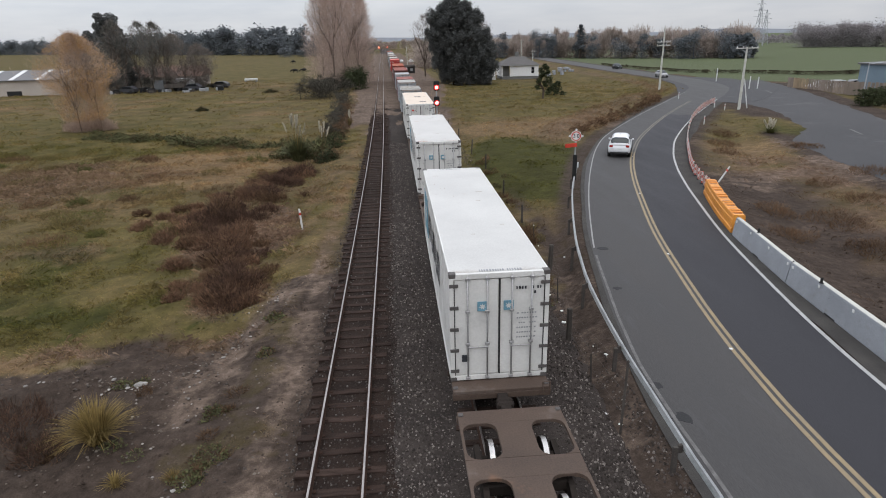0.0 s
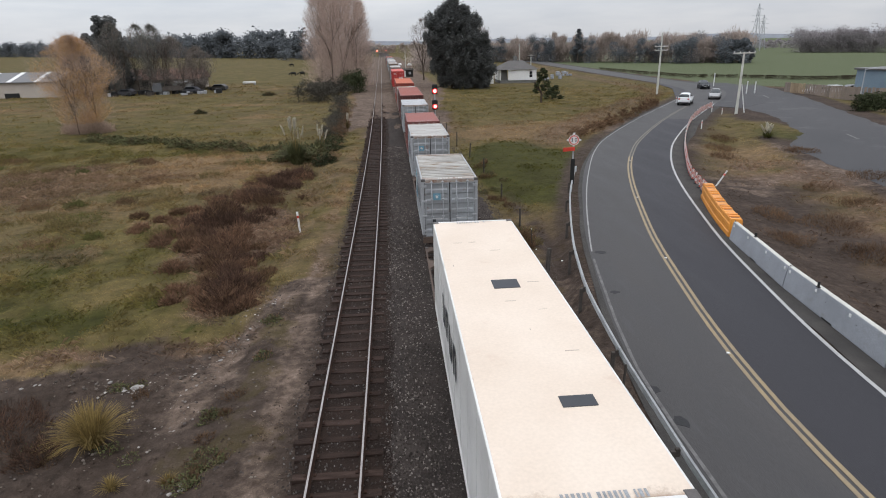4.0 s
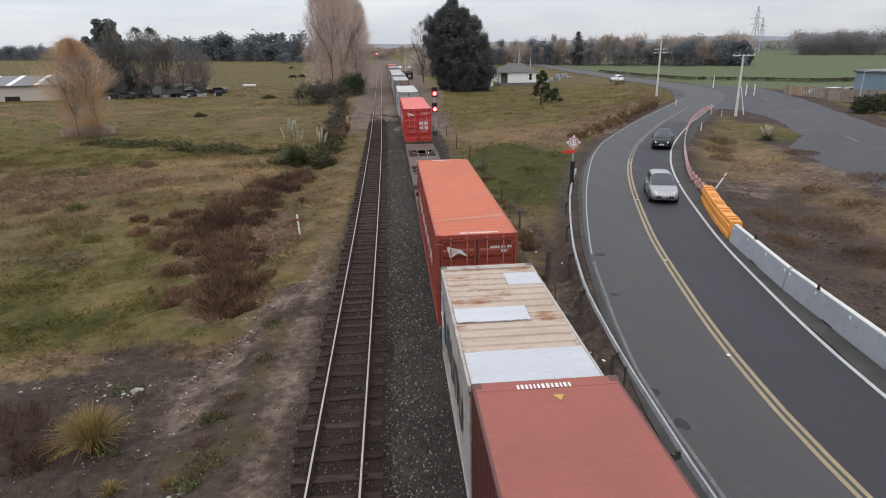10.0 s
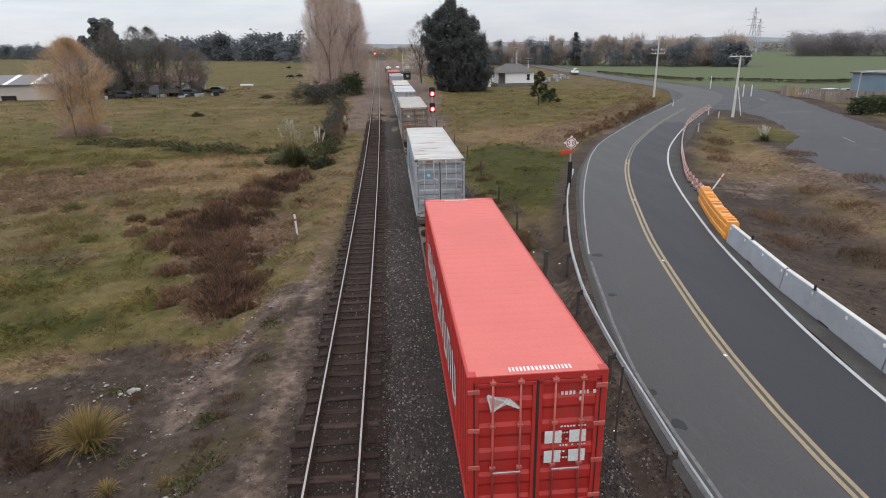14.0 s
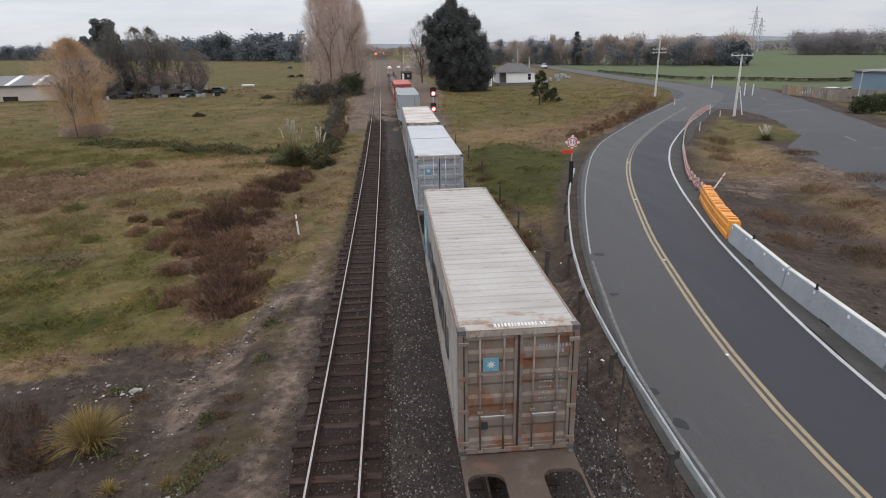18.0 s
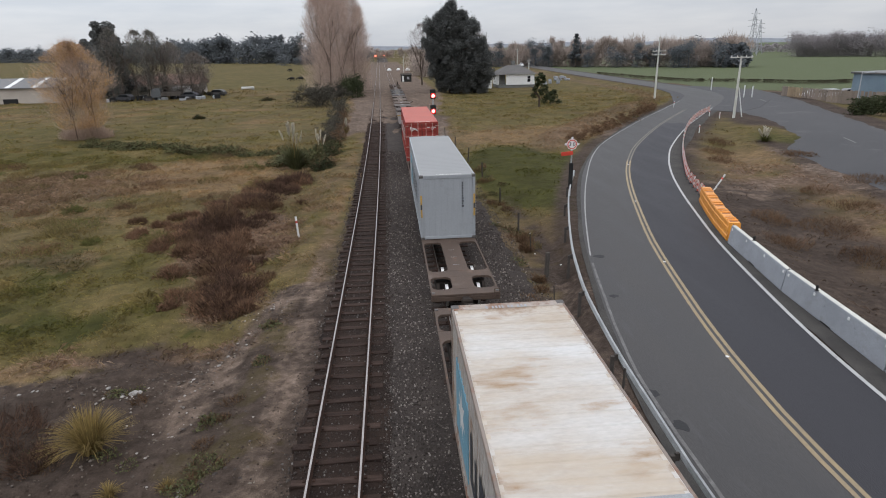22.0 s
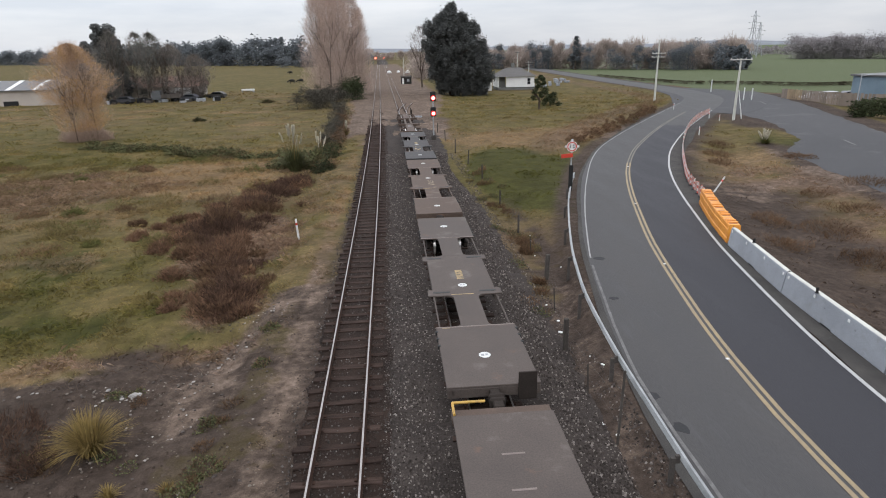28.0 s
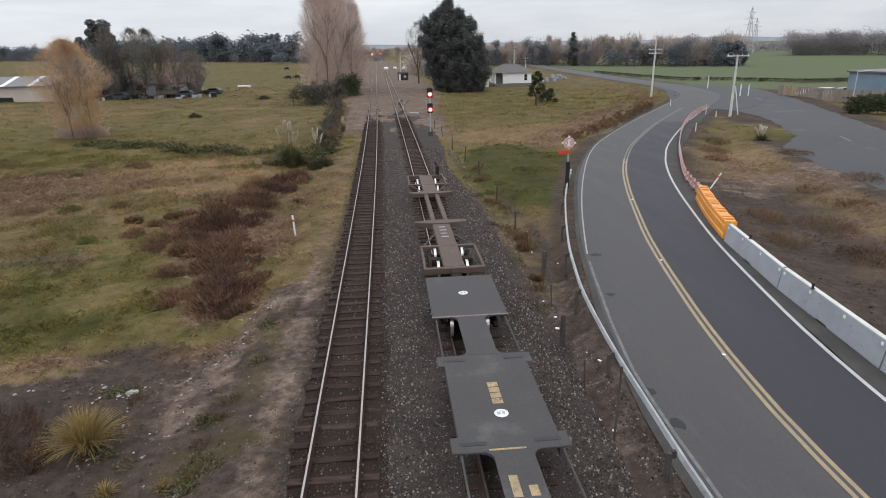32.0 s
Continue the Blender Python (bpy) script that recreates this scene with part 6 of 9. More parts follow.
def bare_tree(name, x, y, z, h, r, label, mat, n=2200, up=0.5, seed=0, stems=1, base=0.12, width=0.035, leaves=None, group="", depth=3, tw=1.1, column=False, wild=0.55, gap=-0.18, leaf_low=None, girth=1.0):
    """Leafless or thin-leaved tree: trunk with limbs, and a haze of twigs."""
    rnd = random.Random(seed)
    t = thing(name, pose(x, y, z), label, "tree", group)
    tr, tips = Mesh(), []
    for s in range(stems):
        a = 6.28 * s / max(1, stems) + rnd.uniform(0, 1)
        sp = 0.0 if stems == 1 else r * 0.35
        p = Vector((sp * math.cos(a), sp * math.sin(a), -0.3))
        limbs(tr, p, (rnd.uniform(-0.06, 0.06), rnd.uniform(-0.06, 0.06), 1), h * (0.36 if up < 0.7 else 0.50), (h * 0.012 + 0.05) * girth, depth, rnd, tips, 0.9 * (1.15 - up), up * 0.6, 4)
    part("trunk", tr, BARK, t, "grey-brown trunk and limbs")
    cr = Mesh()
    for _ in range(n):
        v = rnd.random() ** 0.8
        zz = h * (base + (1 - base) * v)
        env = r * ((0.55 + 0.45 * math.sin(2.6 * min(1.0, v + 0.25))) * (1 - 0.75 * v ** 3) if column else math.sin(math.pi * min(1.0, 0.05 + 0.95 * v) ** 1.25) ** 0.62)
        a, q = rnd.uniform(0, 6.2832), rnd.random() ** 0.6
        env *= 0.92 + wild * noise.noise(Vector((math.cos(a) * 1.3 + seed, math.sin(a) * 1.3, zz * 0.35)))
        q *= rnd.uniform(0.8, 1.12) if rnd.random() > 0.06 else rnd.uniform(1.0, 1.35)
        ox, oy = math.cos(a) * env * q, math.sin(a) * env * q
        d = (math.cos(a) * (1 - up) + rnd.gauss(0, 0.25), math.sin(a) * (1 - up) + rnd.gauss(0, 0.25), up + rnd.gauss(0, 0.2))
        twig(cr, (ox, oy, zz - 0.3), d, tw * rnd.uniform(0.5, 1.3), width * rnd.uniform(0.5, 1.2), rnd)
    part("crown", cr, mat, t, "crown of fine twigs")
    if leaves:
        lm, count, size = leaves
        lf = Mesh()
        for _ in range(count):
            v = rnd.random()
            if leaf_low is not None:
                v = leaf_low + (1 - leaf_low) * v
            zz = h * (base + (1 - base) * v)
            env = r * ((0.55 + 0.45 * math.sin(2.6 * min(1.0, v + 0.25))) * (1 - 0.75 * v ** 3) if column else math.sin(math.pi * min(1.0, 0.05 + 0.95 * v) ** 1.25) ** 0.62)
            a, q = rnd.uniform(0, 6.2832), rnd.random() ** 0.45
            env *= 0.92 + wild * noise.noise(Vector((math.cos(a) * 1.3 + seed, math.sin(a) * 1.3, zz * 0.35)))
            p = (math.cos(a) * env * q, math.sin(a) * env * q, zz)
            if noise.noise(Vector(p) * 0.45 + Vector((seed, 0, 0))) > gap:
                leaf(lf, p, size * rnd.uniform(0.6, 1.3), rnd)
        part("leaves", lf, lm, t, "thin remaining leaves")
    return t


def leafy_tree(name, x, y, z, h, r, label, mat, lobes=26, per=260, size=0.34, seed=0, cone=0.6, low=0.08, group="", lean=0.0, lobe=1.0):
    """Evergreen: trunk with limbs and a crown of leaf clumps in uneven lobes."""
    rnd = random.Random(seed)
    t = thing(name, pose(x, y, z), label, "tree", group)
    tr, tips = Mesh(), []
    limbs(tr, (0, 0, -0.3), (0, 0, 1), h * 0.40, h * 0.022 + 0.06, 2, rnd, tips, 0.9, 0.1, 5)
    part("trunk", tr, BARK, t, "dark trunk and limbs")
    cr = Mesh()
    for i in range(lobes):
        v = (i + 0.5) / lobes
        zz = h * (low + (0.95 - low) * v)
        env = r * (1 - cone * v ** 2.2) * (0.80 + 0.2 * math.sin(3.1 * min(1, v + 0.25)))
        a = i * 2.4 + rnd.uniform(-0.4, 0.4)
        q = rnd.uniform(0.30, 0.82)
        c = Vector((math.cos(a) * env * q + lean * r * (v - 0.35), math.sin(a) * env * q, zz))
        lr = lobe * r * rnd.uniform(0.24, 0.46) * (1.15 - 0.5 * v)
        for _ in range(per):
            d = Vector((rnd.gauss(0, 1), rnd.gauss(0, 1), rnd.gauss(0, 1))).normalized()
            k = rnd.uniform(0.35, 1.04)
            leaf(cr, c + Vector((d.x, d.y, d.z * 0.85)) * lr * k, size * rnd.uniform(0.5, 1.25), rnd)
    part("crown", cr, mat, t, "dense crown of small leaf clumps")
    return t


def belt(name, line, n, h, r, mat, label, seed, per=120, size=1.2, jag=0.35, base=0.0, twiggy=False):
    """Far woods: many crowns along a line, as one object."""
    rnd = random.Random(seed)
    me = Mesh()
    for i in range(n):
        k = (i + rnd.random()) / n * (len(line) - 1)
        a, b = line[int(k)], line[min(int(k) + 1, len(line) - 1)]
        f = k - int(k)
        x, y = a[0] + (b[0] - a[0]) * f + rnd.gauss(0, r * 0.5), a[1] + (b[1] - a[1]) * f + rnd.gauss(0, r * 0.8)
        hh, rr = h * rnd.uniform(1 - jag, 1 + jag * 0.5), r * rnd.uniform(0.7, 1.3)
        me.tube((x, y, -0.8), (x, y, hh * 0.6), 0.025 * hh, 0.01 * hh, n=5, cap=False)
        subs = [(Vector((x + rnd.gauss(0, rr * 0.4), y + rnd.gauss(0, rr * 0.4), hh * rnd.uniform(0.3, 0.82))), min(rr * rnd.uniform(0.45, 0.75), hh * 0.3)) for _ in range(7)]
        for _ in range(per):
            c, s = rnd.choice(subs)
            d = Vector((rnd.gauss(0, 1), rnd.gauss(0, 1), rnd.gauss(0, 0.85))).normalized() * s * rnd.random() ** 0.6
            if twiggy:
                twig(me, c + d * 0.8 - Vector((0, 0, size)), (rnd.gauss(0, 0.3), rnd.gauss(0, 0.3), 1.0), size * rnd.uniform(1.0, 2.2), size * 0.06, rnd)
            else:
                leaf(me, c + d, size * rnd.uniform(0.4, 1.0), rnd)
        if base:
            for _ in range(per // 3):
                leaf(me, (x + rnd.uniform(-rr, rr) * 0.8, y + rnd.uniform(-rr, rr) * 0.8, rnd.uniform(-0.5, base)), size * (0.3 if twiggy else 0.7), rnd)
    return solid(name, me, mat, label, "woods", kind="stuff")


def thicket(x, y, r, h, mat, label, n, seed, name="scrub_bush", w=0.012, mound=None, leafy=False, cat="bush"):
    """A low bush of stems, its foot on the ground."""
    rnd = random.Random(seed)
    z = ground_z(x, y)
    t = thing(name, pose(x, y, z), label, cat, "scrub beside the line")
    st, lf = Mesh(), Mesh()
    for _ in range(n):
        a, q = rnd.uniform(0, 6.2832), math.sqrt(rnd.random())
        lump = 0.75 + 0.5 * noise.noise(Vector((math.cos(a) * q * 2 + seed, math.sin(a) * q * 2, 0.5)))
        px, py = math.cos(a) * r * q * lump, math.sin(a) * r * q * lump
        top = h * (1 - q * q * 0.75) * lump
        z0 = rnd.uniform(-0.15, max(0.0, top * 0.75))
        d = (math.cos(a) * 0.5 + rnd.gauss(0, 0.5), math.sin(a) * 0.5 + rnd.gauss(0, 0.5), 0.9)
        if leafy and rnd.random() < 0.75:
            leaf(lf, (px, py, rnd.uniform(0, top)), (0.025 if cat == "weeds" else 0.07) * rnd.uniform(0.7, 1.7), rnd)
        else:
            twig(st, (px, py, z0), d, min(0.6, top * 0.5 + 0.12) * rnd.uniform(0.5, 1.2), w * rnd.uniform(0.6, 1.4), rnd)
    part("stem_tangle", st, DEAD if leafy else mat, t, "tangle of thin stems")
    if leafy:
        part("leaves", lf, mat, t, "small leaves")
    return t


def tussock(x, y, h, r, label, n, plumes, seed, mat=None, w=0.012):
    rnd = random.Random(seed)
    t = thing("pampas_grass", pose(x, y, ground_z(x, y)), label, "grass clump", "pampas clumps")
    me = Mesh()
    for _ in range(n):
        a, k = rnd.uniform(0, 6.2832), rnd.uniform(0.1, 1.0)
        L = h * rnd.uniform(0.6, 1.1)
        ca, sa = math.cos(a), math.sin(a)
        bx, by = ca * r * 0.22 * rnd.random(), sa * r * 0.22 * rnd.random()
        pts = []
        for s in (0, 0.35, 0.7, 1.0):
            out = r * k * s ** 1.6
            zz = L * (s - 0.62 * k * s * s)
            pts.append(Vector((bx + ca * out, by + sa * out, zz - 0.05)))
        ww = w * rnd.uniform(0.6, 1.4)
        sd = Vector((-sa, ca, 0)) * ww
        vs = []
        for i, p in enumerate(pts):
            f = (1.0, 0.9, 0.6, 0.05)[i]
            vs += [p - sd * f, p + sd * f]
        me.add(vs, [(0, 1, 3, 2), (2, 3, 5, 4), (4, 5, 7, 6)])
    part("blades", me, mat or STRAW, t, "arching strap leaves")
    for i in range(plumes):
        a, k = rnd.uniform(0, 6.2832), rnd.uniform(0.1, 0.75)
        top = Vector((math.cos(a) * r * k, math.sin(a) * r * k, h * rnd.uniform(1.1, 1.5)))
        s = Mesh().tube((top.x * 0.1, top.y * 0.1, 0.1), top, 0.015, n=4)
        pl = part("flower_stem", s, STRAW, t)
        p = Mesh()
        d = top.normalized()
        for _ in range(60):
            twig(p, top - d * rnd.uniform(0, 0.8), d + Vector((rnd.gauss(0, 0.2), rnd.gauss(0, 0.2), 0)), 0.3, 0.035, rnd)
        part("plume", p, PLUME, pl, "pale feathery plume")
    return t


TWIG_DARK = stuffy("dark_grey_twigs", (0.23, 0.20, 0.178), (0.17, 0.148, 0.13), 0.3, 4, 0.95, bump=0, island=0.3)
thin(TWIG_DARK)
# pale grey paints distance haze straight onto the farthest woods
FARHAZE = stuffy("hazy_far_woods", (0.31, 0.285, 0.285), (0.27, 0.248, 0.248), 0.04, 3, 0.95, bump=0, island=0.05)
UNDERGROWTH = stuffy("dark_undergrowth", (0.082, 0.076, 0.060), (0.055, 0.048, 0.038), 0.3, 4, 0.95, bump=0, island=0.35)
DITCHWEED = stuffy("ditch_weeds", (0.085, 0.078, 0.045), (0.06, 0.05, 0.034), 0.3, 4, 0.9, bump=0, island=0.3)
GUMLEAF = stuffy("grey_green_leaves", (0.135, 0.14, 0.122), (0.10, 0.104, 0.09), 0.3, 4, 0.95, bump=0, island=0.3)

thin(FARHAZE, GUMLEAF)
# ---- trees along the line and about the farm ----
for i, (x, y, h, r) in enumerate([(-14.9, 133, 20.0, 3.8), (-12.4, 130, 22.5, 3.7), (-10.2, 134, 23.5, 3.7), (-8.0, 138, 22.0, 3.6), (-13.4, 142, 21.5, 3.8), (-11.0, 146, 22.5, 3.6), (-7.0, 146, 18.5, 3.2)]):
    bare_tree("poplar", x, y, -0.6, h, r, "tall bare upright poplar with pinkish-brown twigs", TWIG_PALE, 9500, 0.52, 20 + i, 1, 0.0, 0.0145, group="poplars beside the line", tw=1.35, leaves=(TWIG_PALE, 4200, 0.07), column=True, girth=0.5)
MASSES = [(13.2, 17.4, 0.9), (12.6, 16.2, 1.4), (10.7, 14.9, 1.3), (15.4, 15.2, 1.4), (13.0, 14.6, 2.2), (9.0, 13.2, 1.8), (17.4, 13.0, 1.7), (12.5, 12.5, 2.9), (15.4, 12.6, 2.3), (9.1, 10.5, 2.1), (12.5, 9.8, 3.2), (16.0, 9.8, 3.0), (18.7, 9.4, 1.9), (9.4, 7.6, 2.1), (12.6, 6.8, 3.2), (16.4, 6.6, 3.2), (19.8, 6.2, 2.3), (10.2, 4.6, 2.0), (13.4, 4.0, 3.0), (17.0, 4.0, 3.0), (20.0, 3.4, 2.2), (11.6, 1.8, 1.8), (14.2, 1.4, 2.2), (17.0, 1.4, 2.2), (19.6, 1.3, 1.9)]
rnd = random.Random(5)
mc = thing("macrocarpa_tree", pose(13.0, 134.5, -0.3), "large dark evergreen tree with ragged top beside the line", "tree")
tr, tips = Mesh(), []
limbs(tr, (0, 0, -0.4), (0, 0, 1), 6.5, 0.5, 2, rnd, tips, 0.9, 0.1, 5)
part("trunk", tr, BARK, mc, "dark trunk and limbs")
cr = Mesh()
for mx, mz, mr in MASSES:
    for dy in (-0.75, 0.6):
        at = Vector((mx - 13.0, dy * mr, mz))
        for _ in range(int(70 * mr)):
            e = Vector((rnd.gauss(0, 1), rnd.gauss(0, 1), rnd.gauss(0, 1))).normalized() * mr * rnd.uniform(0.2, 0.8)
            leaf(cr, at + e, 0.42 * rnd.uniform(0.6, 1.2), rnd)
        for _ in range(int(14 + 9 * mr)):
            d = Vector((rnd.gauss(0, 1), rnd.gauss(0, 1), rnd.gauss(0, 0.9))).normalized()
            o = at + d * mr * rnd.uniform(0.5, 1.08)
            sr = rnd.uniform(0.30, 0.62)
            for _ in range(110):
                e = Vector((rnd.gauss(0, 0.8), rnd.gauss(0, 0.8), rnd.gauss(0.1, 1.1))) * sr * 0.6
                leaf(cr, o + e, 0.12 * rnd.uniform(0.6, 1.4), rnd)
part("crown", cr, NEEDLE, mc, "dense crown of small leaf clumps")
bare_tree("bare_tree", 20.5, 150, -0.4, 13, 4.0, "bare grey tree behind the dark evergreen", TWIG_GREY, 1600, 0.55, 41, width=0.03)
bare_tree("bare_tree", 8.0, 160, -0.4, 15, 3.6, "bare grey tree behind the dark evergreen", TWIG_GREY, 1500, 0.6, 42, width=0.03)
bare_tree("autumn_willow", -37.0, 76.5, -0.7, 11.3, 3.7, "willow in thin golden-brown autumn leaf", TWIG, 11000, 0.5, 51, 3, -0.04, 0.009, leaves=(AUTUMN, 34000, 0.065), tw=1.0, gap=-0.05, leaf_low=0.16, girth=0.4, wild=1.0)
for i, (x, y, rr, hh) in enumerate([(-37.2, 76.2, 2.0, 3.2), (-35.4, 76.8, 1.6, 2.4), (-38.6, 76.6, 1.5, 2.2)]):
    thicket(x, y, rr, hh, TWIG, "bare brown suckers at the willow's foot", 2600, 190 + i, w=0.012)
leafy_tree("farm_conifer", -62.4, 146, -0.6, 16.6, 5.2, "dark ragged conifer behind the farm sheds", NEEDLE, 60, 190, 0.34, 61, 0.5, 0.06, lobe=0.85)
leafy_tree("farm_conifer", -67.5, 148, -0.6, 13.2, 4.6, "dark conifer behind the farm sheds", NEEDLE, 44, 170, 0.34, 63, 0.5, 0.06, lobe=0.85)
leafy_tree("farm_conifer", -72.5, 150, -0.6, 10.8, 5.0, "lower dark conifer behind the farm sheds", NEEDLE, 40, 150, 0.34, 62, 0.6, 0.06, lobe=0.75)
for i, (x, y, h, r, m) in enumerate([(-59.5, 141, 14.6, 3.4, TWIG_DARK), (-55.0, 143, 14.4, 3.4, TWIG_DARK), (-50.5, 139, 14.2, 3.2, TWIG_DARK), (-47.5, 141, 11.8, 4.2, TWIG_DARK), (-43.5, 144, 9.6, 3.8, TWIG_DARK)]):
    bare_tree("gum_tree", x, y, -0.6, h, r, "thin grey-leaved tree among farm sheds", m, 1900, 0.62, 70 + i, 2, 0.04, 0.03, leaves=(GUMLEAF if i < 3 else TWIG_DARK, 8000, 0.11), gap=-0.06, girth=0.6, group="trees at the farm")
leafy_tree("young_tree", 23.8, 98.2, ground_z(23.8, 98.2), 5.6, 1.7, "small dark green tree in the rough field", BROADLEAF, 12, 150, 0.16, 81, 0.4, 0.25)
leafy_tree("shrub_tree", 27.2, 104, ground_z(27.2, 104), 2.4, 1.9, "dark shrub near the cottage", BROADLEAF, 10, 130, 0.16, 82, 0.3, 0.05)

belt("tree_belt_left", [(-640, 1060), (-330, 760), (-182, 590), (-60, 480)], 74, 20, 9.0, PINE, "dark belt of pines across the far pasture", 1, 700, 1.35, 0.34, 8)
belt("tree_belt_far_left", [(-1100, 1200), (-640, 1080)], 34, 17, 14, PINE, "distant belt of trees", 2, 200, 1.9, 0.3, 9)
belt("bank_woods_far", [(-60, 520), (-20, 640), (60, 640), (30, 420)], 40, 10, 7, FARBROWN, "bare woods closing the far end of the line", 3, 500, 0.75, 0.4, 5)
belt("woods_right", [(34, 330), (60, 300), (84, 275), (120, 245), (134, 236)], 84, 12.0, 4.6, FARBROWN, "bare brown woods behind the green field", 4, 900, 1.25, 0.42, 5, True)
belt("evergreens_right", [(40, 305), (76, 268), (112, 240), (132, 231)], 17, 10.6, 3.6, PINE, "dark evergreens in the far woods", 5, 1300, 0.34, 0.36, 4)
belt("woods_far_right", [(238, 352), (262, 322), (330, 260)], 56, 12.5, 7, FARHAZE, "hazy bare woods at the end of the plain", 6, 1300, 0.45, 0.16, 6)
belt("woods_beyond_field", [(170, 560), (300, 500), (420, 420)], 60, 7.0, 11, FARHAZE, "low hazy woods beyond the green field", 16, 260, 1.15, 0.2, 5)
DITCH = ((67.5, 200), (70.5, 171), (74.5, 151), (86, 143), (93.5, 133), (104, 132))
belt("ditch_bank", DITCH, 130, 0.22, 0.9, DITCHWEED, "dark weedy ditch along the green field", 17, 150, 0.16, 0.4, 0.05)
belt("hedge_by_line", [(9.5, 205), (11, 240), (15, 285), (24, 330)], 34, 7.5, 3.4, FARBROWN, "bare brown trees along the railway", 7, 700, 0.26, 0.4, 3)
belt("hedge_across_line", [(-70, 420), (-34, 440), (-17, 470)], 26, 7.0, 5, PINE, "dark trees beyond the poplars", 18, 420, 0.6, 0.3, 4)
belt("poplar_undergrowth", [(-15.5, 117), (-12.0, 110), (-10.2, 120), (-14.5, 127), (-9.8, 136), (-10.4, 152), (-11.0, 172)], 40, 3.0, 2.0, UNDERGROWTH, "dark ivy and scrub at the feet of the poplars", 19, 520, 0.15, 0.4, 1.2)
belt("trackside_growth", [(-7.0, 122), (-9.0, 128), (-9.5, 134), (-8.0, 142), (-8.8, 170), (-11, 230)], 22, 4.6, 1.9, BROADLEAF, "dark undergrowth at the feet of the poplars", 8, 300, 0.24, 0.35, 2)
belt("lineside_scrub", [(-7.0, 64), (-7.2, 76), (-8.0, 92), (-9.2, 108)], 44, 1.3, 0.9, UNDERGROWTH, "dark brown scrub along the railway boundary", 23, 420, 0.07, 0.5, 0.4)
belt("lineside_bracken", [(-6.2, 62), (-6.8, 80), (-7.6, 98)], 24, 0.9, 0.8, DEAD, "russet dead growth along the railway boundary", 24, 360, 0.06, 0.5, 0.3)
belt("roadside_hedge", [(17.4, 57.5), (22, 63), (27, 70.5), (33, 79), (38.5, 87.5)], 26, 0.95, 0.9, DEAD, "low dark bank of dead bracken beside the road", 9, 420, 0.08, 0.3, 0.6)
leafy_tree("lone_conifer", 80.5, 268, -0.5, 14.2, 2.6, "slender conifer above the far woods", PINE, 16, 90, 0.6, 91, 0.8, 0.2)
leafy_tree("round_tree", 131.5, 229, -0.5, 8.0, 6.0, "rounded dark tree at the field's edge", PINE, 16, 160, 0.7, 92, 0.3, 0.05)

# the hills' haze comes only from their pale blue-grey colour
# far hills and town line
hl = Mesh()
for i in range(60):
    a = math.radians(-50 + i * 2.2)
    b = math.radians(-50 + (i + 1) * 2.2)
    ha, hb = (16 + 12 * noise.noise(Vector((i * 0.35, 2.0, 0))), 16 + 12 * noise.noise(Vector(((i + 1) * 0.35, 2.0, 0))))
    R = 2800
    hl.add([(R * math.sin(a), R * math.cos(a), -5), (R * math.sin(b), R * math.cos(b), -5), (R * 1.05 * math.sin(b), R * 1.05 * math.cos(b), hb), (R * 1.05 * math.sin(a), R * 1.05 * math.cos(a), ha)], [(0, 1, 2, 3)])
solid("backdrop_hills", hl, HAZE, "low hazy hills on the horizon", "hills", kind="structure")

RUSH = stuffy("rush_leaves", (0.105, 0.108, 0.048), (0.070, 0.072, 0.034), 0.4, 4, 0.9, bump=0, island=0.45)
# scrub and tussocks
DEAD_DARK = stuffy("dark_bracken_stems", (0.125, 0.075, 0.052), (0.065, 0.040, 0.029), 0.5, 5, 0.95, bump=0, island=0.5)
DEAD_RED = stuffy("russet_bracken_stems", (0.235, 0.140, 0.088), (0.135, 0.080, 0.052), 0.5, 5, 0.95, bump=0, island=0.45)
thin(DEAD_DARK, DEAD_RED)
rb = random.Random(31)
SPINE = [(-6.7, 21.6, 0.8), (-7.3, 24.5, 1.4), (-8.3, 28.2, 2.3), (-9.9, 32.0, 2.9), (-10.0, 36.0, 2.7), (-9.4, 40.0, 2.0), (-8.7, 43.6, 1.6), (-7.7, 46.8, 1.1)]
for i in range(96):
    k = rb.random() * (len(SPINE) - 1.001)
    (xa, ya, wa), (xb, yb, wb) = SPINE[int(k)], SPINE[int(k) + 1]
    q = k - int(k)
    x, y = xa + (xb - xa) * q + rb.gauss(-0.25, 0.75) * (wa + (wb - wa) * q), ya + (yb - ya) * q + rb.gauss(0, 0.5)
    core = smoothstep(0.9, 0.2, abs(x - xa - (xb - xa) * q) / wa)
    if x > -5.9:
        continue
    # the darker stems grow commoner towards the middle of the strip
    m, what = ((DEAD_DARK, "darker brown bracken") if rb.random() < 0.12 + 0.5 * core else (DEAD_RED, "russet dead bracken") if rb.random() < 0.55 else (DEAD, "brown dead bracken"))
    h = rb.uniform(0.25, 0.6) + 0.85 * core * rb.random()
    thicket(x, y, rb.uniform(0.5, 1.0) + 0.5 * core, h, m, "ragged tangle of " + what + " on the bank", 1150, 100 + i, w=0.013)
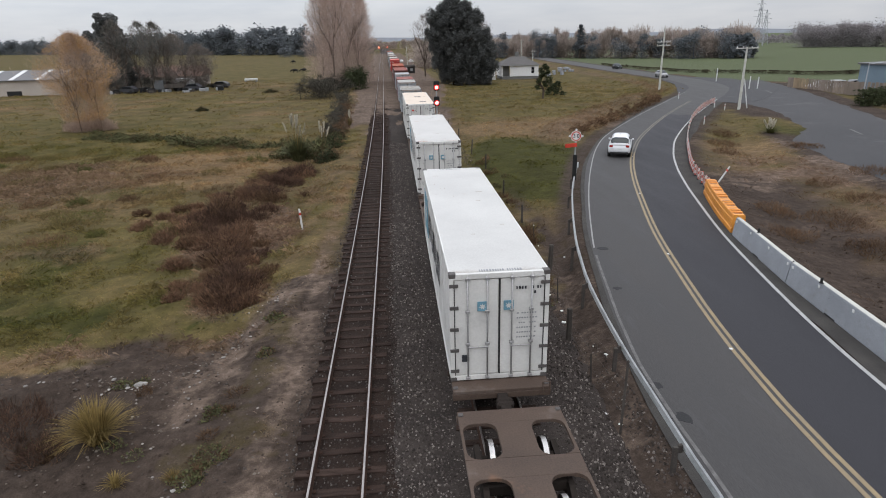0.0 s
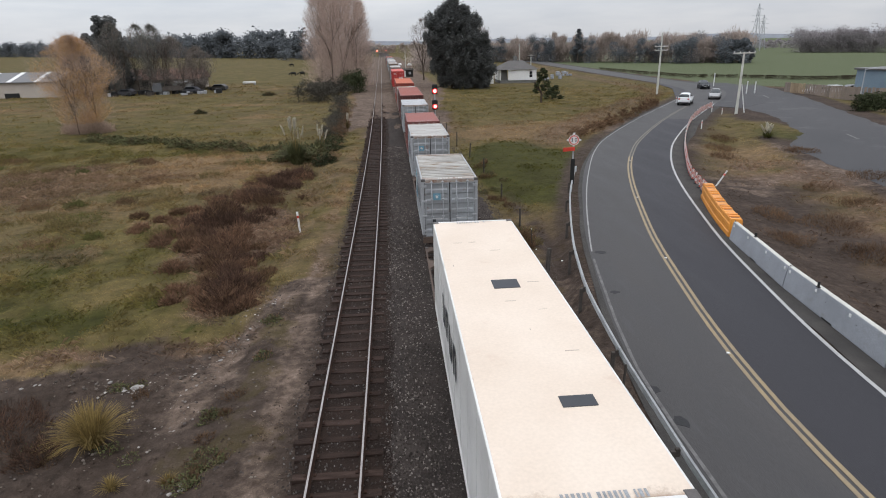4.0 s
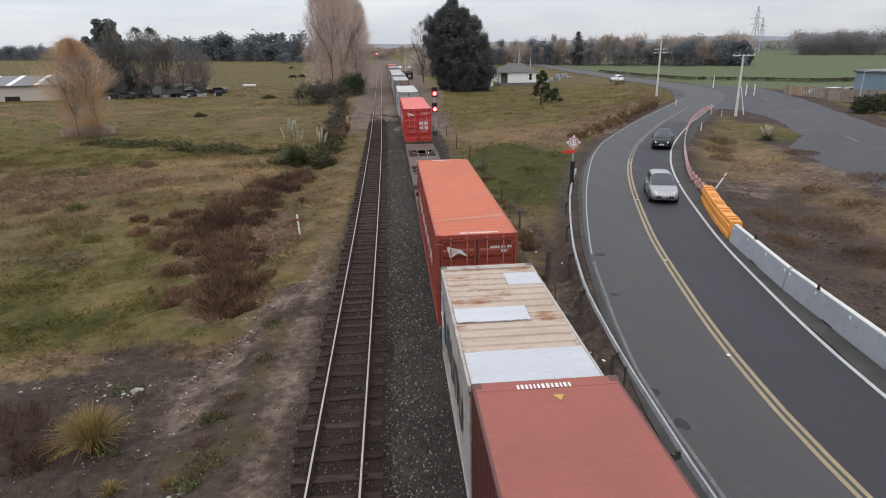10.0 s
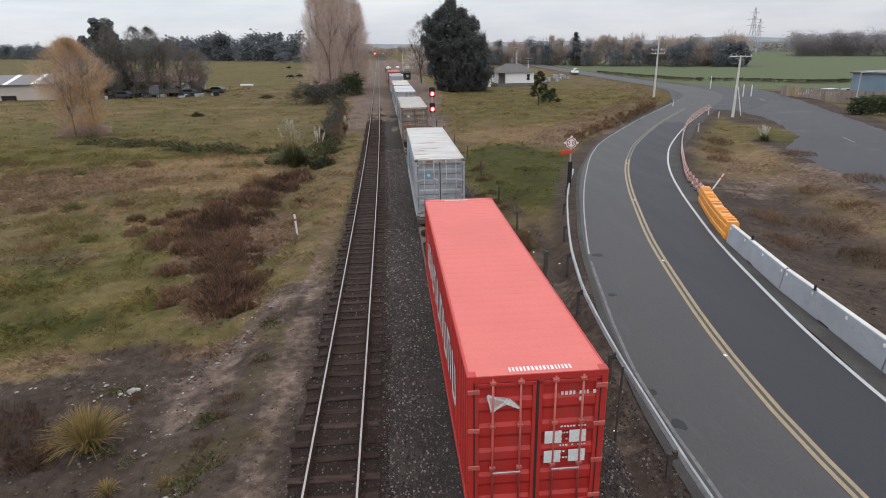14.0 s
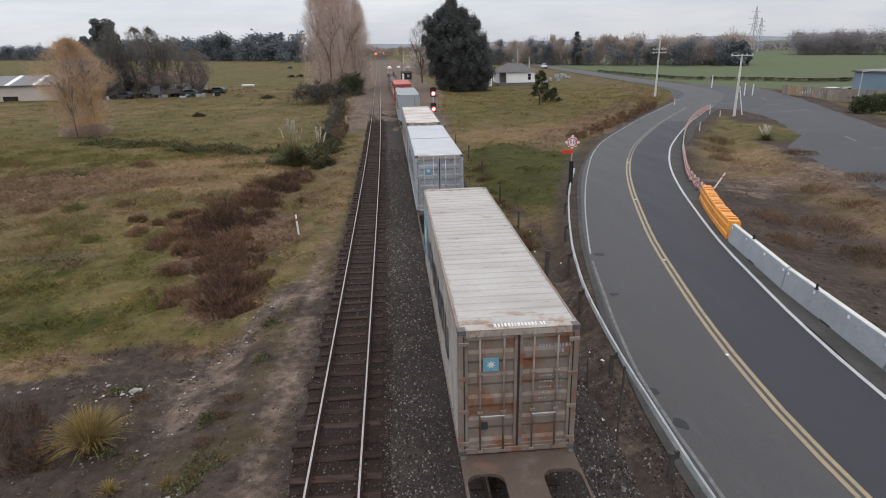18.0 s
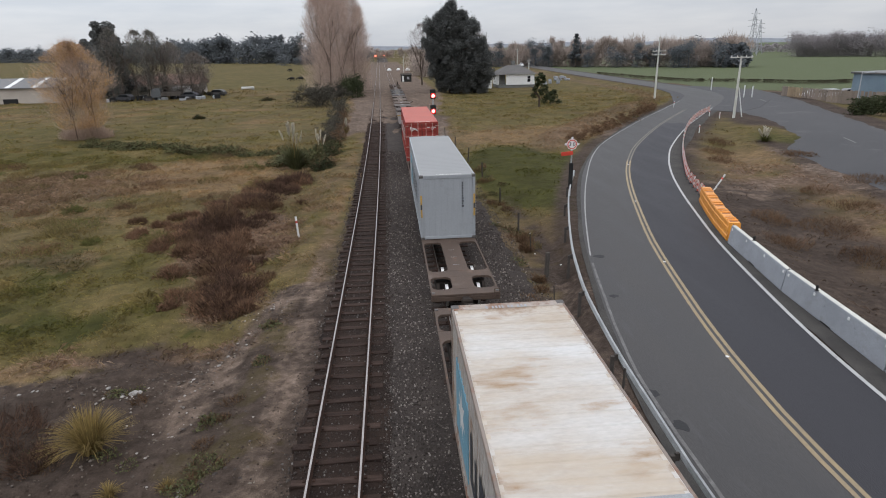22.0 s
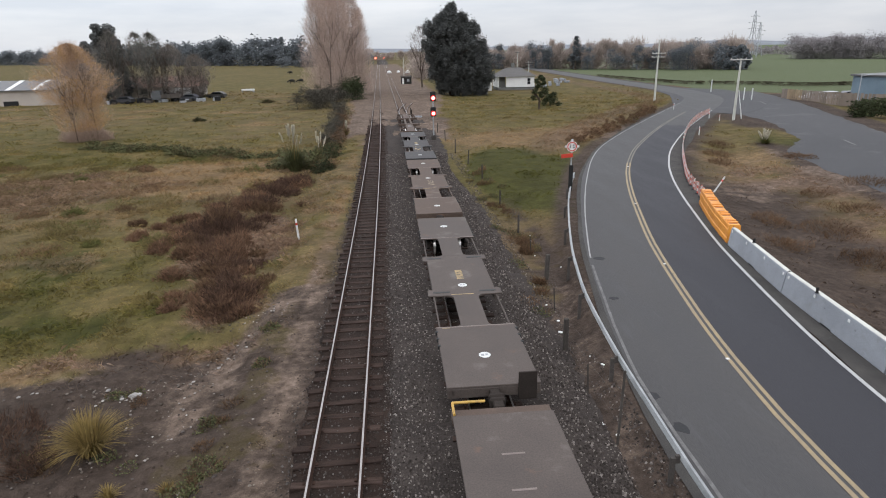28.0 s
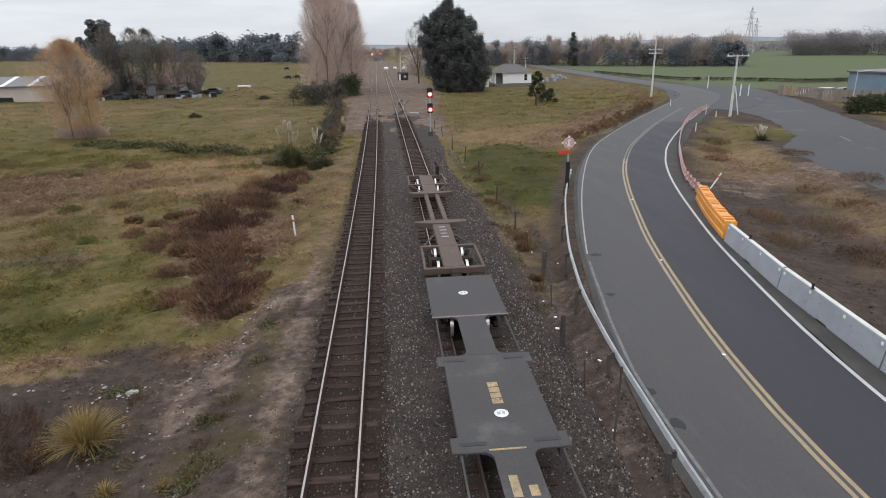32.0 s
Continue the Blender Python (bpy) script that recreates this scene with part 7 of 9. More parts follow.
for i, (x, y, r, h) in enumerate([(20.5, 30.5, 1.8, 0.5), (23.0, 28.2, 2.2, 0.6), (18.6, 26.2, 1.6, 0.45), (26.5, 31.5, 2.0, 0.5), (21.5, 24.0, 2.0, 0.5), (27.5, 36.0, 1.8, 0.45), (31.5, 37.0, 2.0, 0.5), (26.8, 47.5, 1.6, 0.5), (28.3, 51.0, 1.7, 0.6), (31.0, 55.8, 1.9, 0.7), (33.5, 47.0, 1.6, 0.4)]):
    thicket(x, y, r, h, DEAD, "low brown dead scrub on the waste ground", 1500, 210 + i, w=0.008)
rw = random.Random(77)
for i in range(56):
    x, y = rw.uniform(-42, -12), rw.uniform(30, 61)
    thicket(x, y, rw.uniform(0.8, 2.4), rw.uniform(0.3, 0.75), (DEAD, GRASS, GRASS_GREEN)[i % 3], "low clump of withered weeds in the pasture", 900, 250 + i, name="weed_clump", w=0.009, cat="weeds")
for i in range(14):
    x, y = rw.uniform(-10, -4.2), rw.uniform(9.5, 16.8)
    thicket(x, y, rw.uniform(0.2, 0.5), rw.uniform(0.1, 0.24), (RUSH, DEAD)[i % 2], "low weedy tuft on bare earth", 320, 320 + i, name="weed_clump", leafy=i % 2 == 0, w=0.006, cat="weeds")
for i, (x, y, r, h) in enumerate([(-10.6, 14.4, 1.4, 0.75), (-9.3, 13.4, 0.8, 0.5)]):
    thicket(x, y, r, h, DEAD_DARK, "dark dead weeds on bare earth", 1500, 130 + i, w=0.008)
for i in range(15):
    x = -33 + i * 1.85
    y = 69.5 + (x + 33) * -0.42 + 0.8 * math.sin(i * 1.7)
    thicket(x, y, 1.7 + 0.4 * math.sin(i), 0.9 + 0.25 * math.cos(i * 2.1), RUSH, "dark green rushes along the drain", 1500, 150 + i, leafy=True, w=0.012)
for i, (x, y, r, h) in enumerate([(-7.4, 53.6, 2.0, 1.7), (-6.4, 57.6, 1.7, 1.4), (-9.8, 54.6, 1.6, 1.1), (-5.9, 51.2, 1.3, 1.0), (-6.2, 62.0, 1.6, 1.1), (-6.4, 66.5, 1.4, 1.0)]):
    thicket(x, y, r, h, RUSH if i % 2 == 0 else BROADLEAF, "dense green-brown scrub beside the drain", 2600, 170 + i, leafy=True, w=0.012)
for i, (x, y, r, h) in enumerate([(-4.5, 17.4, 0.55, 0.2), (-4.7, 12.4, 0.8, 0.26), (-5.0, 11.7, 0.6, 0.28), (-4.7, 20.0, 0.6, 0.22), (-5.3, 14.4, 0.5, 0.2), (6.2, 27.6, 0.5, 0.7), (6.5, 29.0, 0.6, 0.6), (5.9, 23.4, 0.35, 0.4)]):
    thicket(x, y, r, h, RUSH if i < 5 else DEAD, "small weedy clump on stony ground", 900, 180 + i, name="weed_clump", leafy=i < 5, w=0.008, cat="weeds")
rf = random.Random(91)
for i in range(26):
    y = rf.uniform(20, 47)
    x = 5.3 + 0.9 * smoothstep(20, 32, y) + rf.gauss(0, 0.45)
    thicket(x, y, rf.uniform(0.3, 0.75), rf.uniform(0.15, 0.45), (DEAD, RUSH, GRASS)[i % 3], "low dead weeds under the wire fence", 420, 400 + i, name="weed_clump", leafy=i % 3 == 1, w=0.008, cat="weeds")
tussock(-8.05, 13.6, 1.35, 1.15, "straw-coloured tussock on bare earth", 620, 0, 7, w=0.011)
tussock(-6.9, 11.9, 0.45, 0.4, "small straw tussock on the bank", 130, 0, 8, w=0.008)
tussock(-5.6, 11.9, 0.4, 0.35, "small yellow-green tussock on the bank", 120, 0, 9, w=0.008)
tussock(-8.6, 52.4, 2.6, 2.0, "tall pampas grass with pale plumes", 900, 14, 10, mat=RUSH, w=0.02)
tussock(-6.9, 55.5, 1.9, 1.3, "dark pampas grass near the drain", 420, 4, 11, mat=RUSH, w=0.02)
tussock(34.9, 54.2, 0.8, 1.1, "clump with pale flower spikes by the side road", 420, 9, 12, mat=GRASS_GREEN, w=0.02)
tussock(-5.6, 73, 1.2, 0.8, "small pampas clump by the line", 180, 3, 13, mat=GRASS, w=0.02)


def meadow(name, mat, label, n, area, keep, h, w, seed, cnt=5, lean=0.9, bias=1.5):
    rnd = random.Random(seed)
    me, cov = Mesh(), []
    x0, x1, y0, y1 = area
    for _ in range(n):
        y = y0 + (y1 - y0) * rnd.random() ** bias
        x = rnd.uniform(x0, x1)
        fade = smoothstep(y1, y0 + 0.6 * (y1 - y0), y)
        if rnd.random() < fade and keep(x, y, rnd):
            s = road_side(x, y)
            c = cover(x, y, s)
            if rnd.random() < c[0] * 0.9 or c[1] > 1.2:
                continue
            g = 1.0 + 0.009 * y
            k = len(me.v)
            tall = 0.45 + 1.9 * max(0.0, fbm(x + 11, y, 1.7) + 0.12) + (0.8 if c[3] > 0.4 else 0.0)
            blades(me, x, y, height(x, y, s) - 0.02, cnt, h * g * tall * (0.55 + 0.75 * rnd.random()), w * g, lean, rnd, 0.2 * g)
            cov += list(c) * (len(me.v) - k)
    ob = solid(name, me, mat, label, "grass", kind="stuff")
    ob.data.color_attributes.new("cover", "FLOAT_COLOR", "POINT").data.foreach_set("color", cov)
    return ob


def left_field(x, y, rnd):
    return x < -5.0


meadow("pasture_grass", BLADE, "tufted grass of the rough winter pasture", 42000, (-60, -5, 16, 80), left_field, 0.12, 0.008, 1, 6, 1.6)
meadow("far_pasture_grass", BLADE, "coarse grass of the wider pasture", 15000, (-100, -6, 55, 190), left_field, 0.10, 0.011, 2, 5, 1.6, 1.2)
meadow("bank_grass", BLADE, "thin grass on the railway bank", 7000, (-5.6, -3.0, 10, 75), lambda x, y, r: fbm(x, y, 1.6) > -0.05, 0.08, 0.005, 3, 5, 1.5)
meadow("mound_grass", BLADE, "long green grass on the mound and field", 24000, (5.8, 56, 30, 150), lambda x, y, r: road_side(x, y) < -4.8, 0.10, 0.008, 4, 6, 1.4, 1.3)
meadow("verge_grass", BLADE, "dry grass on the roadside waste ground", 12000, (14, 48, 10, 80), lambda x, y, r: road_side(x, y) > 5.0 and lot_side(x, y) > 7.2, 0.08, 0.007, 5, 6, 1.6)


# ---- fence beside the line ----
FENCE = [(5.18, 12.2, 2.05), (5.28, 17.2, 1.22), (6.36, 24.0, 1.15), (6.52, 30.8, 1.1), (6.64, 37.2, 1.0), (6.4, 43.4, 1.1), (6.1, 49.5, 1.2), (5.85, 57.4, 1.4), (5.7, 66.6, 1.2), (5.3, 73.0, 1.2)]
fence = thing("wire_fence", pose(0, 0, 0), "old post and wire fence beside the railway", "fence")
for i, (x, y, h) in enumerate(FENCE):
    z = ground_z(x, y)
    w = (0.032, 0.075, 0.085)[i] if i < 3 else 0.05
    part("post", Mesh().box(-w, w, -w * 0.8, w * 0.8, -0.3, h, 0.02), WOODPOST, fence).matrix_basis = pose(x, y, z, (-2, 3, 1.5, -3, 2)[i % 5], (2, -2, 1)[i % 3], 8 * i)
for i in range(len(FENCE) - 1):
    (xa, ya, ha), (xb, yb, hb) = FENCE[i], FENCE[i + 1]
    za, zb = ground_z(xa, ya), ground_z(xb, yb)
    for k in (0.3, 0.6, 0.92):
        part("wire", Mesh().tube((xa, ya, za + ha * k), ((xa + xb) / 2, (ya + yb) / 2, (za + zb + (ha + hb) * k) / 2 - 0.04), 0.0014, n=3).tube(((xa + xb) / 2, (ya + yb) / 2, (za + zb + (ha + hb) * k) / 2 - 0.04), (xb, yb, zb + hb * k), 0.0014, n=3), CASTING, fence)
    if i < 3:
        for k in (0.5,):
            x, y = xa + (xb - xa) * k, ya + (yb - ya) * k
            part("batten", Mesh().box(-0.02, 0.02, -0.015, 0.015, -0.1, 0.95), WOODPOST, fence).matrix_basis = pose(x, y, ground_z(x, y), 3, -4, 0)

# ---- guardrail ----
GUARDSTEEL = stuffy("weathered_guardrail_steel", (0.37, 0.38, 0.38), (0.22, 0.23, 0.23), 1.5, 30, 0.55, metal=0.2, bump=0.1)
GREYPOST = stuffy("grey_guardrail_post", (0.085, 0.075, 0.068), (0.06, 0.053, 0.048), 3, 25, 0.9, bump=0.4)
GUARD = along([(5.72, -30), (5.74, 4), (5.8, 9.1), (5.84, 10.4), (5.92, 12.0), (6.04, 14.2), (6.24, 16.6), (6.56, 19.4), (7.03, 22.0), (7.56, 24.5), (8.72, 29.0), (10.1, 33.8), (11.6, 38.2), (12.2, 40.0)], 0.5)
guard = thing("guardrail", pose(0, 0, 0), "galvanised steel guardrail along the road's edge", "guardrail")
BEAM = [(0.000, 0.551), (0.045, 0.562), (0.072, 0.587), (0.045, 0.616), (-0.009, 0.641), (0.045, 0.667), (0.072, 0.695), (0.045, 0.721), (-0.009, 0.735), (-0.013, 0.732), (0.040, 0.716), (0.066, 0.695), (0.040, 0.670), (-0.015, 0.641), (0.040, 0.613), (0.066, 0.587), (0.040, 0.566), (-0.004, 0.551)]
per_rail = 8
for i in range(0, len(GUARD) - per_rail, per_rail):
    seg = GUARD[i:i + per_rail + 1]
    if seg[-1][0].y < -12:
        continue
    part("rail_beam", section_along(seg, BEAM), GUARDSTEEL, guard, "folded two-wave steel beam")
    p, d = seg[0]
    r = Vector((d.y, -d.x))
    q = p - r * 0.16
    po = part("post", Mesh().box(-0.05, 0.06, -0.04, 0.04, -0.5, 0.60, 0.008).box(0.05, 0.15, -0.04, 0.04, 0.46, 0.66, 0.008), GREYPOST, guard, "timber post with spacer block")
    po.matrix_basis = pose(q.x, q.y, 0, 0, 0, math.degrees(math.atan2(-d.x, d.y)))
    part("bolt", Mesh().ball((p.x + r.x * 0.06, p.y + r.y * 0.06, 0.575), 0.025, 6, 4), CASTING, guard)
p, d = GUARD[-1]
part("end_wing", Mesh().box(-0.05, 0.05, -0.02, 0.35, 0.38, 0.76, 0.03), GALV, guard, "flared rail end").matrix_basis = pose(p.x, p.y, 0, 0, 0, -35)

# ---- speed sign ----
sx, sy = 10.9, 36.2
sz = ground_z(sx, sy)
sign = thing("speed_sign", pose(sx, sy, sz, 0, 0, -10), "round speed limit sign above a red plate on a dark post", "road sign")
part("post", Mesh().tube((0, 0, -0.3), (0, 0, 3.5), 0.045, n=10), GALV, sign)
part("hazard_board", Mesh().box(-0.13, 0.13, -0.09, -0.05, 0.5, 2.1, 0.01), BLACK, sign, "dark narrow board on the post")
back = part("sign_board", Mesh().tube((0, -0.05, 3.25), (0, -0.07, 3.25), 0.345, n=8), WHITE, sign, "white octagonal board")
part("red_ring", Mesh().tube((0, -0.07, 3.25), (0, -0.076, 3.25), 0.29, n=28), REDPLATE, back)
part("white_disc", Mesh().tube((0, -0.076, 3.25), (0, -0.082, 3.25), 0.225, n=28), WHITE, back)
num = part("number", text_mesh("30", 0.33, BLACK, "number"), BLACK, back)
num.matrix_basis = pose(0, -0.086, 3.25, 90, 0, 0)
part("red_plate", Mesh().box(-0.36, 0.36, -0.09, -0.06, 2.58, 2.82, 0.01), REDPLATE, sign, "red rectangular plate").matrix_basis = pose(0, 0, 0, 0, -6, 0)
for i, (dx, dz) in enumerate(((-0.38, 0.0), (0.38, 0.0), (0, 0.38))):
    part("lamp_tab", Mesh().box(dx - 0.06, dx + 0.06, -0.06, -0.03, 3.25 + dz - 0.06, 3.25 + dz + 0.06, 0.01), WHITE, sign)

# ---- barriers on the outer side of the bend ----
def heading(a, b):
    return math.degrees(math.atan2(-(b[0] - a[0]), b[1] - a[1]))


CONC = along([(13.75, -6), (13.6, 6), (13.7, 11), (13.8, 14.0), (14.05, 16.7), (14.45, 19.4), (14.85, 21.2), (15.34, 24.0), (15.66, 25.75)], 0.25)
acc, marks = 0.0, []
for (a, _), (b, _) in zip(CONC, CONC[1:]):
    acc += (b - a).length
    marks.append((acc, b))
total = acc
JERSEY = [(-0.17, 0), (-0.17, 0.05), (-0.08, 0.82), (-0.06, 0.845), (0.10, 0.845), (0.12, 0.82), (0.21, 0.05), (0.21, 0)]


def concrete_barrier(a, b):
    L = (b - a).length - 0.05
    t = thing("concrete_barrier", pose((a.x + b.x) / 2, (a.y + b.y) / 2, 0.0, 0, 0, heading(a, b)), "pale grey concrete road barrier block", "barrier", "concrete barriers")
    me, k = Mesh(), len(JERSEY)
    vs = [(x, s * L / 2, z) for s in (-1, 1) for x, z in JERSEY]
    me.add(vs, [tuple(range(k - 1, -1, -1)), tuple(range(k, 2 * k))] + [(i, (i + 1) % k, k + (i + 1) % k, k + i) for i in range(k)])
    part("body", me, CONCRETE, t)
    part("end_pin", Mesh().tube((0, L / 2 + 0.025, 0.1), (0, L / 2 + 0.025, 0.9), 0.02, n=6), CASTING, t, "steel joining pin")
    for yy in (-L / 2 + 0.16, -L / 6, L / 6, L / 2 - 0.2):
        part("end_mark", Mesh().box(-0.118, -0.098, yy - 0.05, yy + 0.05, 0.66, 0.76), WHITE, t, "white painted mark")
    # paler concrete paints the extra skylight on the flat top
    part("top_cap", Mesh().box(-0.065, 0.105, -L / 2 + 0.02, L / 2 - 0.02, 0.838, 0.862, 0.008), POLE_CONC, t, "pale strip painting the brighter flat top")
    part("bolt_hole", Mesh().box(-0.112, -0.09, 0.3, 0.36, 0.5, 0.56).box(-0.112, -0.09, -1.4, -1.34, 0.5, 0.56), BLACK, t, "dark bolt hole")
    part("lift_slot", Mesh().box(-0.185, -0.165, -0.3, 0.3, 0.0, 0.05), BLACK, t, "dark lifting slot")
    return t


pos = total
while pos > 6.0:
    a = min(marks, key=lambda q: abs(q[0] - (pos - 6.0)))[1]
    b = min(marks, key=lambda q: abs(q[0] - pos))[1]
    concrete_barrier(a, b)
    pos -= 6.0
for i, (x, y) in enumerate([(15.25, 23.4), (14.2, 17.9), (13.75, 12.0)]):
    t = thing("barrier_reflector", pose(x, y, 0.862), "small black reflector standing on a barrier", "reflector", "barrier reflectors")
    part("base", Mesh().box(-0.06, 0.06, -0.06, 0.06, 0, 0.03, 0.01), BLACK, t)
    part("plate", Mesh().box(-0.05, 0.05, -0.015, 0.015, 0.03, 0.2, 0.01), BLACK, t)


def water_barrier(a, b):
    L = (b - a).length - 0.03
    t = thing("water_barrier", pose((a.x + b.x) / 2, (a.y + b.y) / 2, 0.0, 0, 0, heading(a, b)), "orange plastic water-filled road barrier", "barrier", "orange barriers")
    sec = [(-0.31, 0), (-0.31, 0.20), (-0.275, 0.24), (-0.275, 0.40), (-0.30, 0.44), (-0.30, 0.62), (-0.27, 0.66), (-0.27, 0.84), (-0.24, 0.88), (0.24, 0.88), (0.27, 0.84), (0.27, 0.66), (0.30, 0.62), (0.30, 0.44), (0.275, 0.40), (0.275, 0.24), (0.31, 0.20), (0.31, 0)]
    me, k = Mesh(), len(sec)
    n = 13
    vs = []
    for j in range(n):
        y = -L / 2 + L * j / (n - 1)
        f = 1.0 if j % 2 == 0 else 0.93
        vs += [(x * f, y, z) for x, z in sec]
    me.add(vs, [tuple(range(k - 1, -1, -1)), tuple(range((n - 1) * k, n * k))] + [(j * k + i, j * k + (i + 1) % k, (j + 1) * k + (i + 1) % k, (j + 1) * k + i) for j in range(n - 1) for i in range(k)])
    part("body", me, ORANGE, t)
    # flat darker patches paint the shade inside the forklift holes
    for y in (-L * 0.28, 0.0, L * 0.28):
        part("top_recess", Mesh().box(-0.19, 0.19, y - 0.10, y + 0.10, 0.872, 0.884), stuffy("orange_recess_shade", (0.30, 0.10, 0.015), None, 2, 30, 0.6, bump=0) if "orange_recess_shade" not in bpy.data.materials else bpy.data.materials["orange_recess_shade"], t, "dark orange patch painting a forklift hole's shade")
    for y in (-L * 0.14, L * 0.14):
        part("top_bar", Mesh().box(-0.25, 0.25, y - 0.06, y + 0.06, 0.88, 0.93, 0.015), ORANGE, t)
    part("lug", Mesh().box(-0.07, 0.07, L / 2 - 0.01, L / 2 + 0.05, 0.2, 0.7, 0.02), ORANGE, t)


WB = along([(15.88, 26.0), (16.62, 28.6), (17.42, 31.0), (18.35, 33.6)], 0.1)
step = (len(WB) - 1) // 5
for i in range(5):
    water_barrier(WB[i * step][0], WB[min((i + 1) * step, len(WB) - 1)][0])

# row of delineator posts with safety mesh behind the orange blocks
MESHLINE = along([(18.6, 34.2), (20.1, 39.2), (22.3, 44.4), (26.0, 52.4), (32.2, 64.2), (38.2, 73.8), (43.0, 80.0)], 0.5)
net = thing("safety_mesh_fence", pose(0, 0, 0), "sagging orange safety mesh on red and white posts", "fence")
for i, (p, d) in enumerate(MESHLINE[:-1]):
    near = p.y < 52
    if i % (2 if near else 5) == 0:
        po = part("post", Mesh().tube((0, 0, -0.1), (0, 0, 0.78), 0.034, n=7), PINKMESH if p.y > 48 else REDPLATE, net, "red post with white band")
        po.location = (p.x, p.y, 0)
        part("band", Mesh().tube((0, 0, 0.18), (0, 0, 0.36), 0.045, n=7).tube((0, 0, 0.54), (0, 0, 0.74), 0.045, n=7), WHITE, po)
        part("foot", Mesh().box(-0.12, 0.12, -0.12, 0.12, 0.0, 0.05, 0.02), BLACK, po)
    q = MESHLINE[i + 1][0]
    me = Mesh()
    sag, sag2 = 0.10 * math.sin(i * 1.9), 0.10 * math.sin((i + 1) * 1.9)
    for k in range(7):
        z = 0.10 + k * 0.09
        me.add([(p.x, p.y, z + sag), (q.x, q.y, z + sag2), (q.x, q.y, z + sag2 + 0.05), (p.x, p.y, z + sag + 0.05)], [(0, 1, 2, 3)])
    for k in range(5):
        f = k / 5
        x, y = p.x + (q.x - p.x) * f, p.y + (q.y - p.y) * f
        s = sag + (sag2 - sag) * f
        me.add([(x, y, 0.10 + s), (x + (q.x - p.x) * 0.08, y + (q.y - p.y) * 0.08, 0.10 + s), (x + (q.x - p.x) * 0.08, y + (q.y - p.y) * 0.08, 0.70 + s), (x, y, 0.70 + s)], [(0, 1, 2, 3)])
    part("mesh_panel", me, PINKMESH, net)


def marker_post(x, y, h, lean, turn, label, mat=WHITE):
    t = thing("marker_post", pose(x, y, ground_z(x, y), 0, lean, turn), label, "marker post", "marker posts")
    part("post", Mesh().box(-0.05, 0.05, -0.02, 0.02, -0.2, h, 0.01), mat, t)
    part("band", Mesh().box(-0.052, 0.052, -0.024, 0.024, h * 0.70, h * 0.80), REDPLATE, t)


marker_post(20.6, 36.6, 1.15, 32, 0, "white marker post leaning over on waste ground")
for x, y, h in ((32.0, 61.2, 0.85), (40.2, 74.8, 0.8), (40.6, 73.0, 0.75), (40.9, 86.4, 0.95)):
    marker_post(x, y, h, 0, 10, "white roadside marker post")
marker_post(-5.3, 31.2, 1.15, -3, 0, "white peg standing on the railway bank")

# ---- poles ----
def power_pole(x, y, h, label, arm_z, arms, turn=0, lamp=False):
    z = ground_z(x, y) - 0.0
    t = thing("power_pole", pose(x, y, z, 0, 0, turn), label, "power pole", "power poles")
    part("pole", Mesh().tube((0, 0, -0.5), (0, 0, h), 0.19, 0.11, n=8), POLE_CONC, t)
    for az in arm_z:
        ar = part("crossarm", Mesh().box(-arms / 2, arms / 2, -0.16, -0.06, az - 0.06, az + 0.06, 0.01), WOODPOST if lamp else POLE_CONC, t, "crossarm with insulators")
        for k in (-0.45, -0.2, 0.2, 0.45):
            part("insulator", Mesh().tube((arms * k, -0.11, az + 0.05), (arms * k, -0.11, az + 0.24), 0.045, 0.03, n=6), WHITE, ar)
    part("brace", Mesh().tube((-arms * 0.3, -0.11, arm_z[0] - 0.05), (0, -0.1, arm_z[0] - 0.6), 0.02, n=5).tube((arms * 0.3, -0.11, arm_z[0] - 0.05), (0, -0.1, arm_z[0] - 0.6), 0.02, n=5), GALV, t)
    return t


power_pole(45.3, 103.3, 10.4, "pale concrete power pole with two crossarms", (8.2, 7.6), 2.6, 10)
power_pole(42.2, 72.6, 7.3, "pale concrete power pole with one crossarm", (7.15,), 2.6, -10)
st = thing("stay_pole", pose(43.7, 73.4, ground_z(43.7, 73.4), 0, -13, 0), "thin leaning white stay pole beside a power pole", "pole")
part("pole", Mesh().tube((0, 0, -0.3), (0, 0, 3.6), 0.07, 0.05, n=8), WHITE, st)
for x, y, h in ((58.6, 98.6, 2.0), (59.9, 98.4, 1.9), (62.2, 116.2, 2.4)):
    pp = thing("white_post", pose(x, y, -0.1), "plain white roadside post", "post", "white posts")
    part("post", Mesh().box(-0.07, 0.07, -0.07, 0.07, -0.3, h, 0.02), WHITE, pp)
    part("cap", Mesh().box(-0.09, 0.09, -0.09, 0.09, h, h + 0.05, 0.02), WHITE, pp)
for x, y, h in ((33.5, 150, 6.5), (29, 205, 8), (47, 230, 8.5), (86, 285, 14)):
    power_pole(x, y, h, "distant dark power pole", (h - 0.5,), 2.0, 20, True)


